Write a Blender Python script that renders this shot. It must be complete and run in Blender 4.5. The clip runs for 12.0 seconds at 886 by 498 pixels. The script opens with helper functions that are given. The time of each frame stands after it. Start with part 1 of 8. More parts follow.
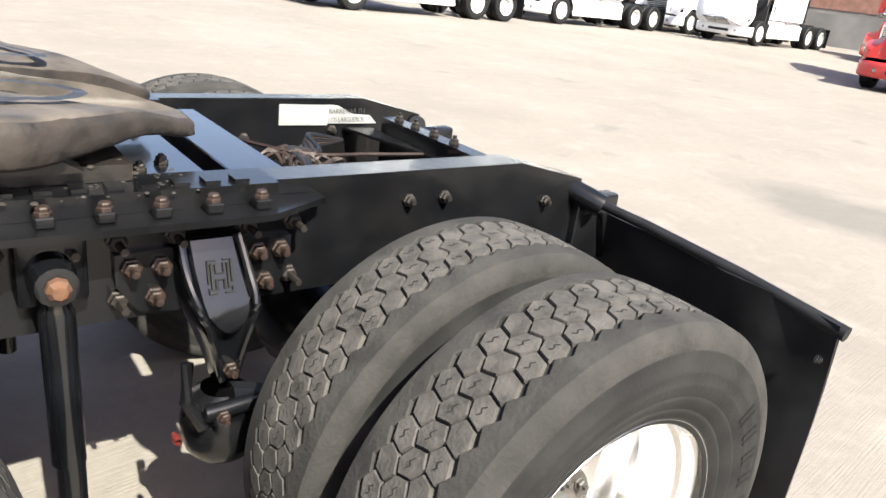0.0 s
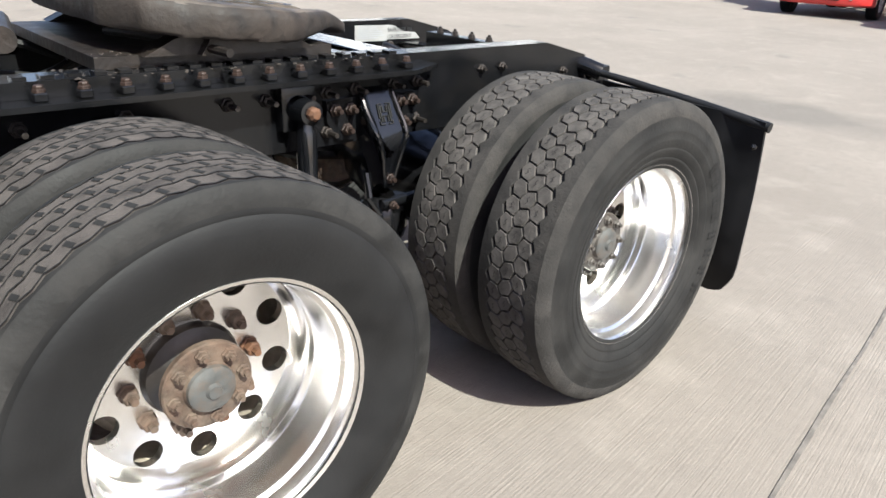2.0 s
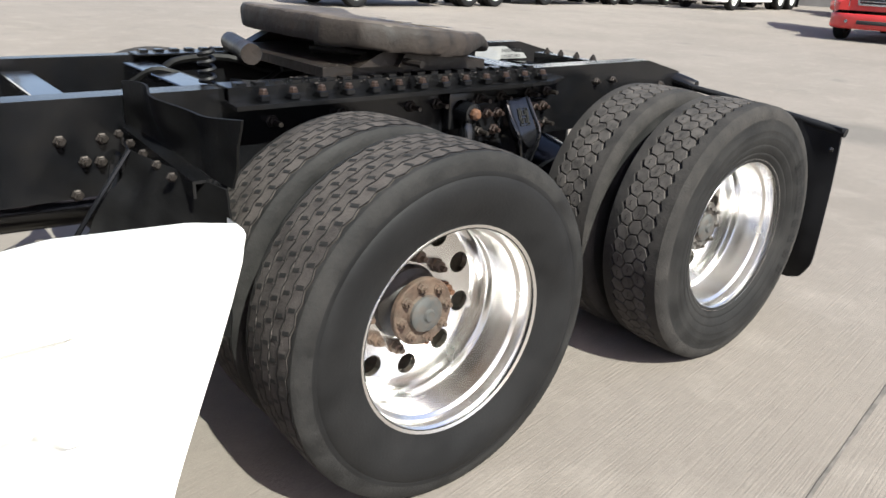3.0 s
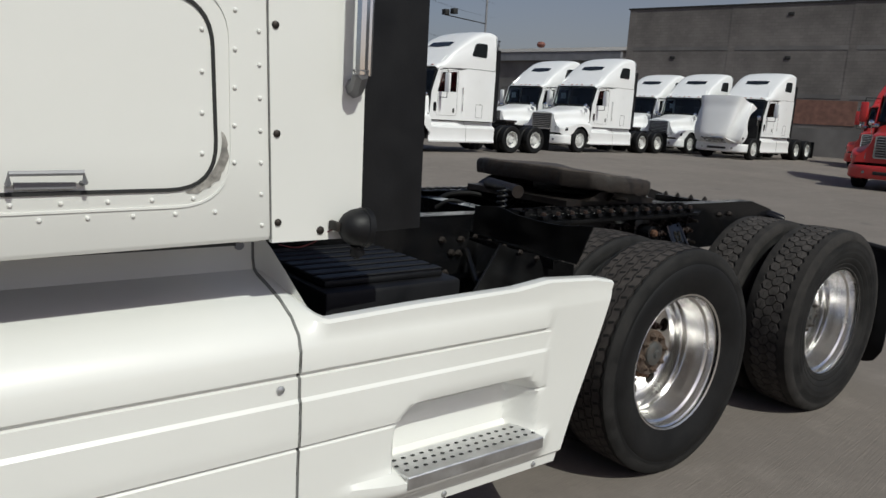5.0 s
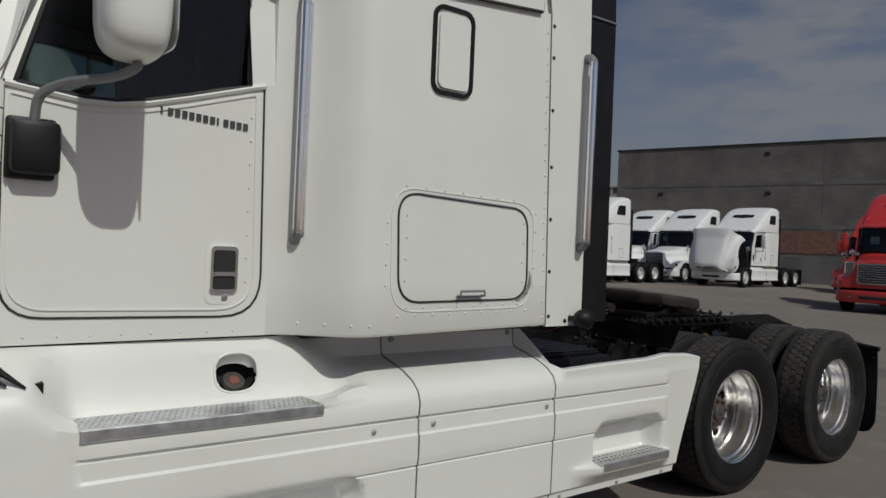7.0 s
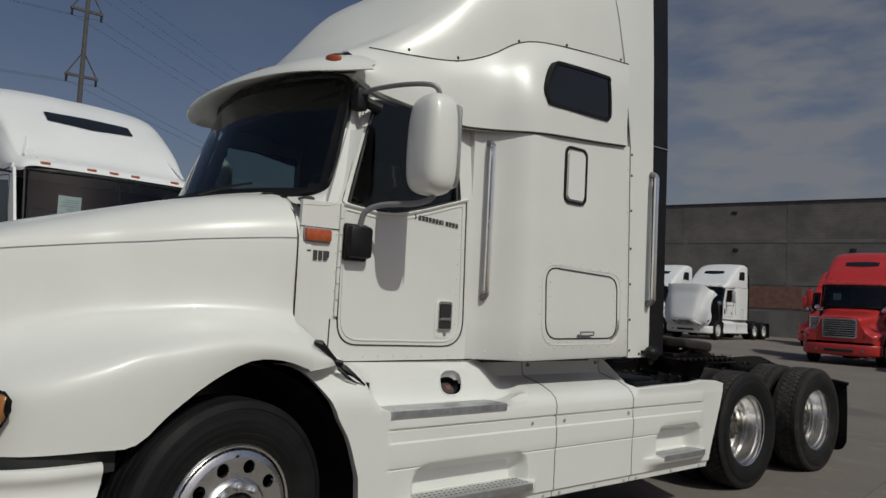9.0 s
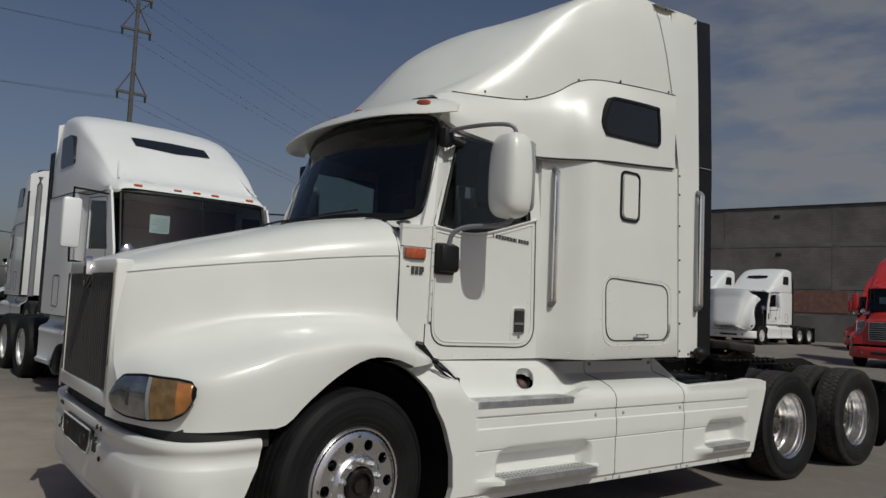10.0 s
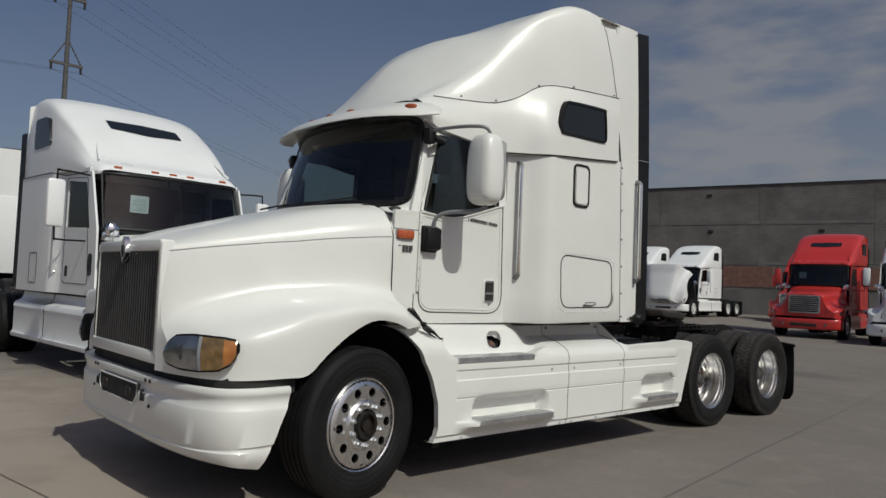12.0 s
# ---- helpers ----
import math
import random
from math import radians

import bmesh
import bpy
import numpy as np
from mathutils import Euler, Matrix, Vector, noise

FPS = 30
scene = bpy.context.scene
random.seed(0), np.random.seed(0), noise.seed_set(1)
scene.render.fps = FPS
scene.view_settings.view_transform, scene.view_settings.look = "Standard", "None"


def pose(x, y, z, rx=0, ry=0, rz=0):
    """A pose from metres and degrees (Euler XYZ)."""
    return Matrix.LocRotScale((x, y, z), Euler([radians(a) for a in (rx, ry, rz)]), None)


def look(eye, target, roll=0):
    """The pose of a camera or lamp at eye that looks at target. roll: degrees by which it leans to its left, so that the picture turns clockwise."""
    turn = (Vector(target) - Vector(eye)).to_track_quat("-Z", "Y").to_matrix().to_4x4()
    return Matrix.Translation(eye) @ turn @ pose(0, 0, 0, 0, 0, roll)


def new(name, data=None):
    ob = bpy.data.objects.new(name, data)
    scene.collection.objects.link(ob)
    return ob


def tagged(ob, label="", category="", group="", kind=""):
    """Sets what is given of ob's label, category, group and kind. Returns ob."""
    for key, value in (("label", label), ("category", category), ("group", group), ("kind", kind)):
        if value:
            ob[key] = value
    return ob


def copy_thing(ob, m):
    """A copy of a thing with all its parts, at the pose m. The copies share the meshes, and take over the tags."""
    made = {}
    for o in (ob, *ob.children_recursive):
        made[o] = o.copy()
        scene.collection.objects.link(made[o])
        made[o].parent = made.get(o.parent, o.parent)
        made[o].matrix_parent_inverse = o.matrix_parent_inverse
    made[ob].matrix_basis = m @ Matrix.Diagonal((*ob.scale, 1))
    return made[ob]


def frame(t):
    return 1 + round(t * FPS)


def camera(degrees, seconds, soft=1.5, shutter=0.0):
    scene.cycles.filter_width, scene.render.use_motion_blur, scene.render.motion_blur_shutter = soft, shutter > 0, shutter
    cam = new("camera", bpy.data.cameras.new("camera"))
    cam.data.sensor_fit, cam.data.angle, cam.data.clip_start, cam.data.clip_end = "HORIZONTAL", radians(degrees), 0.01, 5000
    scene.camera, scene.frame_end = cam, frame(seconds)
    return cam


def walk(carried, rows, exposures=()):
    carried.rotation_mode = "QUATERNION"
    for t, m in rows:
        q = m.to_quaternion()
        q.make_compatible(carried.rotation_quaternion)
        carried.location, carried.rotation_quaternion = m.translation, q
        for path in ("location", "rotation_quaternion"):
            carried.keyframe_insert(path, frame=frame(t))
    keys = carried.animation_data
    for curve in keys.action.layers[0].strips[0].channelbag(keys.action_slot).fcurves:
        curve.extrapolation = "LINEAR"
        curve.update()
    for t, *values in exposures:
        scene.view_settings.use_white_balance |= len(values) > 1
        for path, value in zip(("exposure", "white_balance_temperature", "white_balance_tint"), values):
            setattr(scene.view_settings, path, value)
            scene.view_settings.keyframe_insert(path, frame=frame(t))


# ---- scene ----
cam = camera(62.8, 12.0)
ROWS = [
    (0.0, 0.396, -1.816, 1.516, 68.99, -7.00, -36.03),
    (0.5, 0.237, -1.974, 1.467, 69.04, -4.01, -45.69),
    (1.0, -0.028, -2.126, 1.415, 66.10, -2.87, -45.19),
    (1.5, -0.265, -2.255, 1.392, 63.54, -1.92, -38.27),
    (2.0, -0.540, -2.339, 1.412, 66.90, -2.82, -41.77),
    (2.5, -0.840, -2.387, 1.420, 68.66, -4.01, -43.83),
    (3.0, -1.151, -2.511, 1.423, 68.70, -2.51, -38.53),
    (3.2, -1.275, -2.555, 1.439, 67.82, -0.84, -35.75),
    (4.8, -2.501, -2.921, 1.518, 77.07, -3.12, -36.38),
    (5.0, -2.671, -2.933, 1.502, 79.36, -3.38, -36.96),
    (5.5, -3.110, -3.100, 1.536, 83.35, -4.02, -41.46),
    (6.0, -3.548, -3.307, 1.529, 83.11, -2.60, -35.78),
    (6.5, -3.998, -3.487, 1.533, 86.89, -2.82, -37.27),
    (7.0, -4.469, -3.745, 1.524, 89.87, -2.48, -37.64),
    (7.5, -4.908, -3.927, 1.514, 88.94, -2.75, -37.02),
    (7.7, -5.110, -3.982, 1.491, 89.08, -2.35, -37.67),
    (9.3, -6.476, -4.497, 1.498, 94.83, -2.93, -40.03),
    (9.5, -6.619, -4.582, 1.496, 94.83, -2.61, -38.76),
    (10.0, -6.889, -4.752, 1.490, 94.44, -2.57, -37.13),
    (10.5, -7.245, -4.879, 1.478, 94.47, -1.59, -40.43),
    (11.0, -7.487, -5.051, 1.480, 94.22, -2.67, -39.89),
    (11.5, -7.603, -5.184, 1.451, 93.18, -2.36, -40.34),
    (12.0, -7.665, -5.250, 1.448, 92.78, -2.32, -41.65),
]
EXPOSURE = [(0.0, 2.66, 6480, 1), (0.5, 2.50, 6400, 1), (1.0, 2.40, 6200, 1), (1.5, 2.34, 6160, 1), (2.0, 2.25, 6160, 1), (2.5, 2.3, 6210, 1), (3.0, 2.0, 6210, 1), (3.2, 1.85, 6210, 1),
            (5.0, 0.2, 6110, 1), (5.5, 0.1, 6110, 1), (6.5, -0.22, 6110, 1), (7.5, -0.35, 6160, 1), (9.5, -0.33, 6210, 1), (10.5, -0.2, 6210, 1), (12.0, -0.05, 6210, 1)]
walk(cam, [(t, pose(x, y, z, rx, ry, rz)) for t, x, y, z, rx, ry, rz in ROWS], EXPOSURE)

# ---- light ----
SUN_WAY = Vector((0.06, 0.665, -0.745)).normalized()
sun = new("sun", bpy.data.lights.new("sun", "SUN"))
sun.data.energy, sun.data.angle, sun.data.color = 2.7, radians(0.6), (1.0, 0.955, 0.865)
sun.matrix_world = look((0, 0, 30), Vector((0, 0, 30)) + SUN_WAY)
world = bpy.data.worlds.new("world")
scene.world = world
world.use_nodes = True
wn, wl = world.node_tree.nodes, world.node_tree.links
sky = wn.new("ShaderNodeTexSky")
sky.sky_type, sky.sun_disc = "NISHITA", False
sky.sun_elevation = math.asin(-SUN_WAY.z)
sky.sun_rotation = math.atan2(-SUN_WAY.x, -SUN_WAY.y)
sky.dust_density, sky.air_density = 2.5, 1.0
coord = wn.new("ShaderNodeTexCoord")
cmap = wn.new("ShaderNodeMapping")
cmap.inputs["Scale"].default_value = (1.6, 1.6, 5.0)
wl.new(coord.outputs["Generated"], cmap.inputs["Vector"])
cloud = wn.new("ShaderNodeTexNoise")
cloud.inputs["Scale"].default_value, cloud.inputs["Detail"].default_value, cloud.inputs["Roughness"].default_value = 1.5, 6.0, 0.55
wl.new(cmap.outputs["Vector"], cloud.inputs["Vector"])
cramp = wn.new("ShaderNodeMapRange")
cramp.inputs[1].default_value, cramp.inputs[2].default_value, cramp.inputs[3].default_value, cramp.inputs[4].default_value = 0.50, 0.80, 0.0, 0.14
wl.new(cloud.outputs["Fac"], cramp.inputs[0])
bank_dot = wn.new("ShaderNodeVectorMath")
bank_dot.operation = "DOT_PRODUCT"
wl.new(coord.outputs["Generated"], bank_dot.inputs[0])
bank_dot.inputs[1].default_value = Vector((0.90, 0.37, 0.20)).normalized()
bank = wn.new("ShaderNodeMapRange")
bank.inputs[1].default_value, bank.inputs[2].default_value = 0.93, 0.995
wl.new(bank_dot.outputs["Value"], bank.inputs[0])
puff = wn.new("ShaderNodeTexNoise")
puff.inputs["Scale"].default_value, puff.inputs["Detail"].default_value = 5.0, 6.0
wl.new(cmap.outputs["Vector"], puff.inputs["Vector"])
puffr = wn.new("ShaderNodeMapRange")
puffr.inputs[1].default_value, puffr.inputs[2].default_value, puffr.inputs[4].default_value = 0.34, 0.60, 0.75
wl.new(puff.outputs["Fac"], puffr.inputs[0])
bmul = wn.new("ShaderNodeMath")
bmul.operation = "MULTIPLY"
wl.new(bank.outputs[0], bmul.inputs[0])
wl.new(puffr.outputs[0], bmul.inputs[1])
axes = wn.new("ShaderNodeSeparateXYZ")
wl.new(coord.outputs["Generated"], axes.inputs[0])
low = wn.new("ShaderNodeMapRange")
low.inputs[1].default_value, low.inputs[2].default_value, low.inputs[3].default_value, low.inputs[4].default_value = 0.04, 0.36, 0.55, 0.0
wl.new(axes.outputs["Z"], low.inputs[0])
east = wn.new("ShaderNodeMapRange")
east.inputs[1].default_value, east.inputs[2].default_value = 0.25, 0.70
wl.new(axes.outputs["X"], east.inputs[0])
haze = wn.new("ShaderNodeMath")
haze.operation = "MULTIPLY"
wl.new(low.outputs[0], haze.inputs[0])
wl.new(east.outputs[0], haze.inputs[1])
hsum = wn.new("ShaderNodeMath")
hsum.operation = "MAXIMUM"
wl.new(haze.outputs[0], hsum.inputs[0])
wl.new(bmul.outputs[0], hsum.inputs[1])
csum = wn.new("ShaderNodeMath")
csum.operation = "MAXIMUM"
wl.new(cramp.outputs[0], csum.inputs[0])
wl.new(hsum.outputs[0], csum.inputs[1])
cmix = wn.new("ShaderNodeMix")
cmix.data_type = "RGBA"
wl.new(csum.outputs[0], cmix.inputs[0])
stint = wn.new("ShaderNodeVectorMath")
stint.operation = "MULTIPLY"
stint.inputs[1].default_value = (1.15, 1.0, 1.08)
wl.new(sky.outputs[0], stint.inputs[0])
wl.new(stint.outputs[0], cmix.inputs[6])
cmix.inputs[7].default_value = (5.0, 4.7, 4.9, 1)
wl.new(cmix.outputs[2], wn["Background"].inputs[0])
wn["Background"].inputs[1].default_value = 0.05


# ---- materials ----
def mat(name, base, rough=0.5, metal=0.0, vary=0.15, scale=6.0, bump=0.0, bscale=80.0, coat=0.0, dirt=None, dirt_amt=0.0, dscale=3.0, island=0.0):
    m = bpy.data.materials.new(name)
    m.use_nodes = True
    nt = m.node_tree
    b = nt.nodes["Principled BSDF"]
    tc = nt.nodes.new("ShaderNodeTexCoord")
    n1 = nt.nodes.new("ShaderNodeTexNoise")
    n1.inputs["Scale"].default_value, n1.inputs["Detail"].default_value = scale, 6.0
    nt.links.new(tc.outputs["Object"], n1.inputs["Vector"])
    mr = nt.nodes.new("ShaderNodeMapRange")
    mr.inputs[1].default_value, mr.inputs[2].default_value = 0.3, 0.7
    mr.inputs[3].default_value, mr.inputs[4].default_value = 1 - vary, 1 + vary
    nt.links.new(n1.outputs["Fac"], mr.inputs[0])
    mul = nt.nodes.new("ShaderNodeVectorMath")
    mul.operation = "SCALE"
    mul.inputs[0].default_value = base
    nt.links.new(mr.outputs[0], mul.inputs["Scale"])
    out = mul.outputs[0]
    if island:
        oi = nt.nodes.new("ShaderNodeObjectInfo")
        im = nt.nodes.new("ShaderNodeMapRange")
        im.inputs[3].default_value, im.inputs[4].default_value = 1 - island, 1 + island
        nt.links.new(oi.outputs["Random"], im.inputs[0])
        mi = nt.nodes.new("ShaderNodeVectorMath")
        mi.operation = "SCALE"
        nt.links.new(out, mi.inputs[0])
        nt.links.new(im.outputs[0], mi.inputs["Scale"])
        out = mi.outputs[0]
    if dirt:
        n3 = nt.nodes.new("ShaderNodeTexNoise")
        n3.inputs["Scale"].default_value, n3.inputs["Detail"].default_value, n3.inputs["Roughness"].default_value = dscale, 8.0, 0.65
        nt.links.new(tc.outputs["Object"], n3.inputs["Vector"])
        dr = nt.nodes.new("ShaderNodeMapRange")
        dr.inputs[1].default_value, dr.inputs[2].default_value, dr.inputs[4].default_value = 0.45, 0.72, dirt_amt
        nt.links.new(n3.outputs["Fac"], dr.inputs[0])
        mx = nt.nodes.new("ShaderNodeMix")
        mx.data_type = "RGBA"
        nt.links.new(dr.outputs[0], mx.inputs[0])
        nt.links.new(out, mx.inputs[6])
        mx.inputs[7].default_value = (*dirt, 1)
        out = mx.outputs[2]
    nt.links.new(out, b.inputs["Base Color"])
    b.inputs["Metallic"].default_value = metal
    rr = nt.nodes.new("ShaderNodeMapRange")
    rr.inputs[1].default_value, rr.inputs[2].default_value = 0.3, 0.7
    rr.inputs[3].default_value, rr.inputs[4].default_value = max(rough * 0.85, 0.02), min(rough * 1.2, 1.0)
    nt.links.new(n1.outputs["Fac"], rr.inputs[0])
    nt.links.new(rr.outputs[0], b.inputs["Roughness"])
    b.inputs["Coat Weight"].default_value = coat
    b.inputs["Coat Roughness"].default_value = 0.06
    if bump:
        n2 = nt.nodes.new("ShaderNodeTexNoise")
        n2.inputs["Scale"].default_value, n2.inputs["Detail"].default_value = bscale, 5.0
        nt.links.new(tc.outputs["Object"], n2.inputs["Vector"])
        bp = nt.nodes.new("ShaderNodeBump")
        bp.inputs["Strength"].default_value, bp.inputs["Distance"].default_value = min(bump * 20, 0.6), 0.004
        nt.links.new(n2.outputs["Fac"], bp.inputs["Height"])
        nt.links.new(bp.outputs[0], b.inputs["Normal"])
    return m


WHITE = mat("white_paint", (0.74, 0.735, 0.70), 0.34, 0, 0.025, 2.0, 0.0, 30, 0.35, (0.55, 0.52, 0.46), 0.12, 1.3)
WHITE2 = mat("bright_white_paint", (0.80, 0.80, 0.80), 0.32, 0, 0.02, 1.5, 0, 30, 0.3, (0.6, 0.58, 0.54), 0.12, 1.1)
REDP = mat("red_paint", (0.48, 0.030, 0.028), 0.32, 0, 0.06, 1.5, 0, 30, 0.4, (0.4, 0.08, 0.06), 0.25, 1.1)
BLACKP = mat("black_chassis_paint", (0.0042, 0.0044, 0.0052), 0.20, 0, 0.3, 9, 0.006, 30, 0.0, (0.012, 0.0107, 0.0098), 0.5, 7)
BLACKP.node_tree.nodes["Principled BSDF"].inputs["Specular IOR Level"].default_value = 0.42
BLACKG = mat("glossy_black_enamel", (0.0035, 0.0038, 0.0048), 0.16, 0, 0.3, 9, 0.003, 40, 0.4, (0.02, 0.018, 0.017), 0.2, 5)
DARKST = mat("dark_oily_steel", (0.045, 0.038, 0.034), 0.5, 0.7, 0.4, 40, 0.02, 90, 0, (0.03, 0.025, 0.022), 0.8, 30)
RUBBER = mat("tyre_rubber", (0.0068, 0.0067, 0.0071), 0.62, 0, 0.25, 8, 0.008, 120, 0, (0.017, 0.0163, 0.0162), 0.55, 3)
TREADM = mat("dusty_tread_rubber", (0.050, 0.0452, 0.0425), 0.9, 0, 0.45, 24, 0.05, 130, 0, (0.094, 0.0845, 0.078), 0.65, 10)
RUBBER.node_tree.nodes["Principled BSDF"].inputs["Specular IOR Level"].default_value = 0.25
TREADM.node_tree.nodes["Principled BSDF"].inputs["Specular IOR Level"].default_value = 0.25
DARKR = mat("black_rubber", (0.006, 0.006, 0.007), 0.5, 0, 0.25, 10, 0.006, 90, 0, (0.016, 0.0155, 0.015), 0.4, 4)
DARKR.node_tree.nodes["Principled BSDF"].inputs["Specular IOR Level"].default_value = 0.3
SHEETR = mat("dull_rubber_sheet", (0.0032, 0.0031, 0.0032), 0.62, 0, 0.3, 7, 0.01, 60, 0, (0.0085, 0.008, 0.0075), 0.5, 5)
SHEETR.node_tree.nodes["Principled BSDF"].inputs["Specular IOR Level"].default_value = 0.2
SHOULDER = mat("tyre_shoulder_rubber", (0.024, 0.0222, 0.0212), 0.88, 0, 0.35, 13, 0.03, 110, 0, (0.050, 0.0450, 0.0415), 0.75, 7)
SHOULD2 = mat("dark_shoulder_rubber", (0.0125, 0.012, 0.0118), 0.72, 0, 0.35, 12, 0.02, 110, 0, (0.030, 0.0282, 0.027), 0.7, 6)
# near-black, so that flat strips on the tread read as shaded cuts
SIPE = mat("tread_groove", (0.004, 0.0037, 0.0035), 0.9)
SHOULD2.node_tree.nodes["Principled BSDF"].inputs["Specular IOR Level"].default_value = 0.25
DUSTYR = mat("dusty_sidewall_rubber", (0.0105, 0.0101, 0.0100), 0.72, 0, 0.3, 9, 0.015, 110, 0, (0.026, 0.0244, 0.0232), 0.75, 5)
DUSTYR.node_tree.nodes["Principled BSDF"].inputs["Specular IOR Level"].default_value = 0.25
SHOULDER.node_tree.nodes["Principled BSDF"].inputs["Specular IOR Level"].default_value = 0.25
ALU = mat("polished_aluminium", (0.88, 0.87, 0.855), 0.235, 1.0, 0.05, 9, 0.0, 60, 0, (0.70, 0.67, 0.63), 0.3, 5)
CHROME = mat("chrome", (0.85, 0.86, 0.87), 0.12, 1.0, 0.05, 9)
STEP = mat("step_aluminium", (0.70, 0.71, 0.725), 0.42, 1.0, 0.12, 20, 0.01, 80, 0, (0.25, 0.25, 0.25), 0.4, 12)
RUST = mat("rusty_steel", (0.070, 0.045, 0.032), 0.8, 0.15, 0.5, 30, 0.04, 110, 0, (0.135, 0.105, 0.080), 0.75, 20)
HUBGREY = mat("dirty_grey_hub", (0.085, 0.078, 0.072), 0.6, 0.5, 0.45, 26, 0.02, 90, 0, (0.05, 0.036, 0.028), 0.8, 22)
RUSTB = mat("dark_rusty_bolt", (0.020, 0.011, 0.008), 0.55, 0.3, 0.5, 45, 0.03, 110, 0, (0.045, 0.026, 0.019), 0.7, 35)
TREAD2 = mat("worn_tread_rubber", (0.044, 0.0383, 0.0360), 0.9, 0, 0.4, 16, 0.05, 150, 0, (0.084, 0.0735, 0.0675), 0.65, 9)
TREAD2.node_tree.nodes["Principled BSDF"].inputs["Specular IOR Level"].default_value = 0.25
STEPW = mat("bright_step_plate", (0.74, 0.745, 0.75), 0.4, 1.0, 0.1, 20, 0.01, 80, 0, (0.45, 0.44, 0.43), 0.35, 12)
DUSTST = mat("greasy_dusty_steel", (0.070, 0.057, 0.047), 0.62, 0.0, 0.5, 9, 0.05, 38, 0, (0.015, 0.0115, 0.0095), 0.85, 4.2)
GREASE = mat("black_grease", (0.009, 0.007, 0.006), 0.42, 0, 0.4, 12, 0.05, 45, 0, (0.032, 0.022, 0.016), 0.6, 8)
CAKED = mat("caked_rusty_dirt", (0.021, 0.0148, 0.0115), 0.75, 0, 0.6, 22, 0.05, 60, 0, (0.0075, 0.006, 0.005), 0.85, 11)
GLASSD = mat("tinted_glass", (0.012, 0.014, 0.016), 0.06, 0, 0.1, 2)
AMBER = mat("amber_lens", (0.42, 0.09, 0.03), 0.25, 0, 0.15, 30, 0, 30, 0.5)
YELLOWL = mat("yellow_indicator_lens", (0.25, 0.155, 0.065), 0.16, 0.3, 0.45, 14, 0, 30, 0.6, (0.09, 0.06, 0.03), 0.6, 9)
ORANGEL = mat("orange_reflector_lens", (0.42, 0.165, 0.045), 0.2, 0.1, 0.2, 20, 0, 30, 0.6)
ALUS = mat("brushed_aluminium", (0.78, 0.775, 0.77), 0.27, 1.0, 0.06, 9, 0.0, 60, 0, (0.6, 0.58, 0.55), 0.35, 5)
LENS = mat("headlight_lens", (0.24, 0.25, 0.265), 0.10, 0.9, 0.75, 9, 0, 30, 0.6)
LABELP = mat("weathered_label_film", (0.235, 0.235, 0.23), 0.6, 0, 0.12, 18, 0, 30, 0, (0.2, 0.195, 0.19), 0.5, 12)
GRILLE = mat("dark_grille_plastic", (0.075, 0.073, 0.071), 0.45, 0.3, 0.2, 8)
GAP = mat("panel_gap", (0.02, 0.02, 0.02), 0.8)
SEAM = mat("grey_seam_filler", (0.17, 0.17, 0.162), 0.8, 0, 0.3, 20)
GREYP = mat("grey_plastic", (0.25, 0.26, 0.28), 0.5, 0, 0.1, 5)
PAPER = mat("printed_paper", (0.60, 0.62, 0.62), 0.7, 0, 0.05, 20)
INK = mat("black_ink", (0.02, 0.02, 0.022), 0.6)
CABIN = mat("cab_interior", (0.042, 0.043, 0.045), 0.8, 0, 0.3, 4)
BLOCKW = mat("grey_block_wall", (0.160, 0.152, 0.147), 0.95, 0, 0.25, 0.6, 0.03, 12, 0, (0.10, 0.095, 0.09), 0.6, 0.35, 0.12)
BRICK = mat("red_brick", (0.19, 0.098, 0.075), 0.92, 0, 0.3, 3, 0.02, 20, 0, (0.14, 0.08, 0.06), 0.5, 1)
ROOFM = mat("corrugated_roof", (0.34, 0.32, 0.30), 0.7, 0.2, 0.15, 1)
STEELG = mat("galvanised_steel", (0.25, 0.25, 0.26), 0.6, 0.5, 0.15, 2)
CABLEM = mat("black_cable", (0.05, 0.05, 0.055), 0.6)
POLEM = mat("dark_weathered_pole", (0.085, 0.082, 0.08), 0.8, 0, 0.3, 3)
ORANGE = mat("rusty_orange_cap", (0.10, 0.045, 0.022), 0.75, 0.2, 0.4, 40, 0.02, 100, 0, (0.07, 0.045, 0.035), 0.7, 30)


CAPRED = mat("worn_red_cap", (0.16, 0.06, 0.045), 0.7, 0, 0.4, 30)


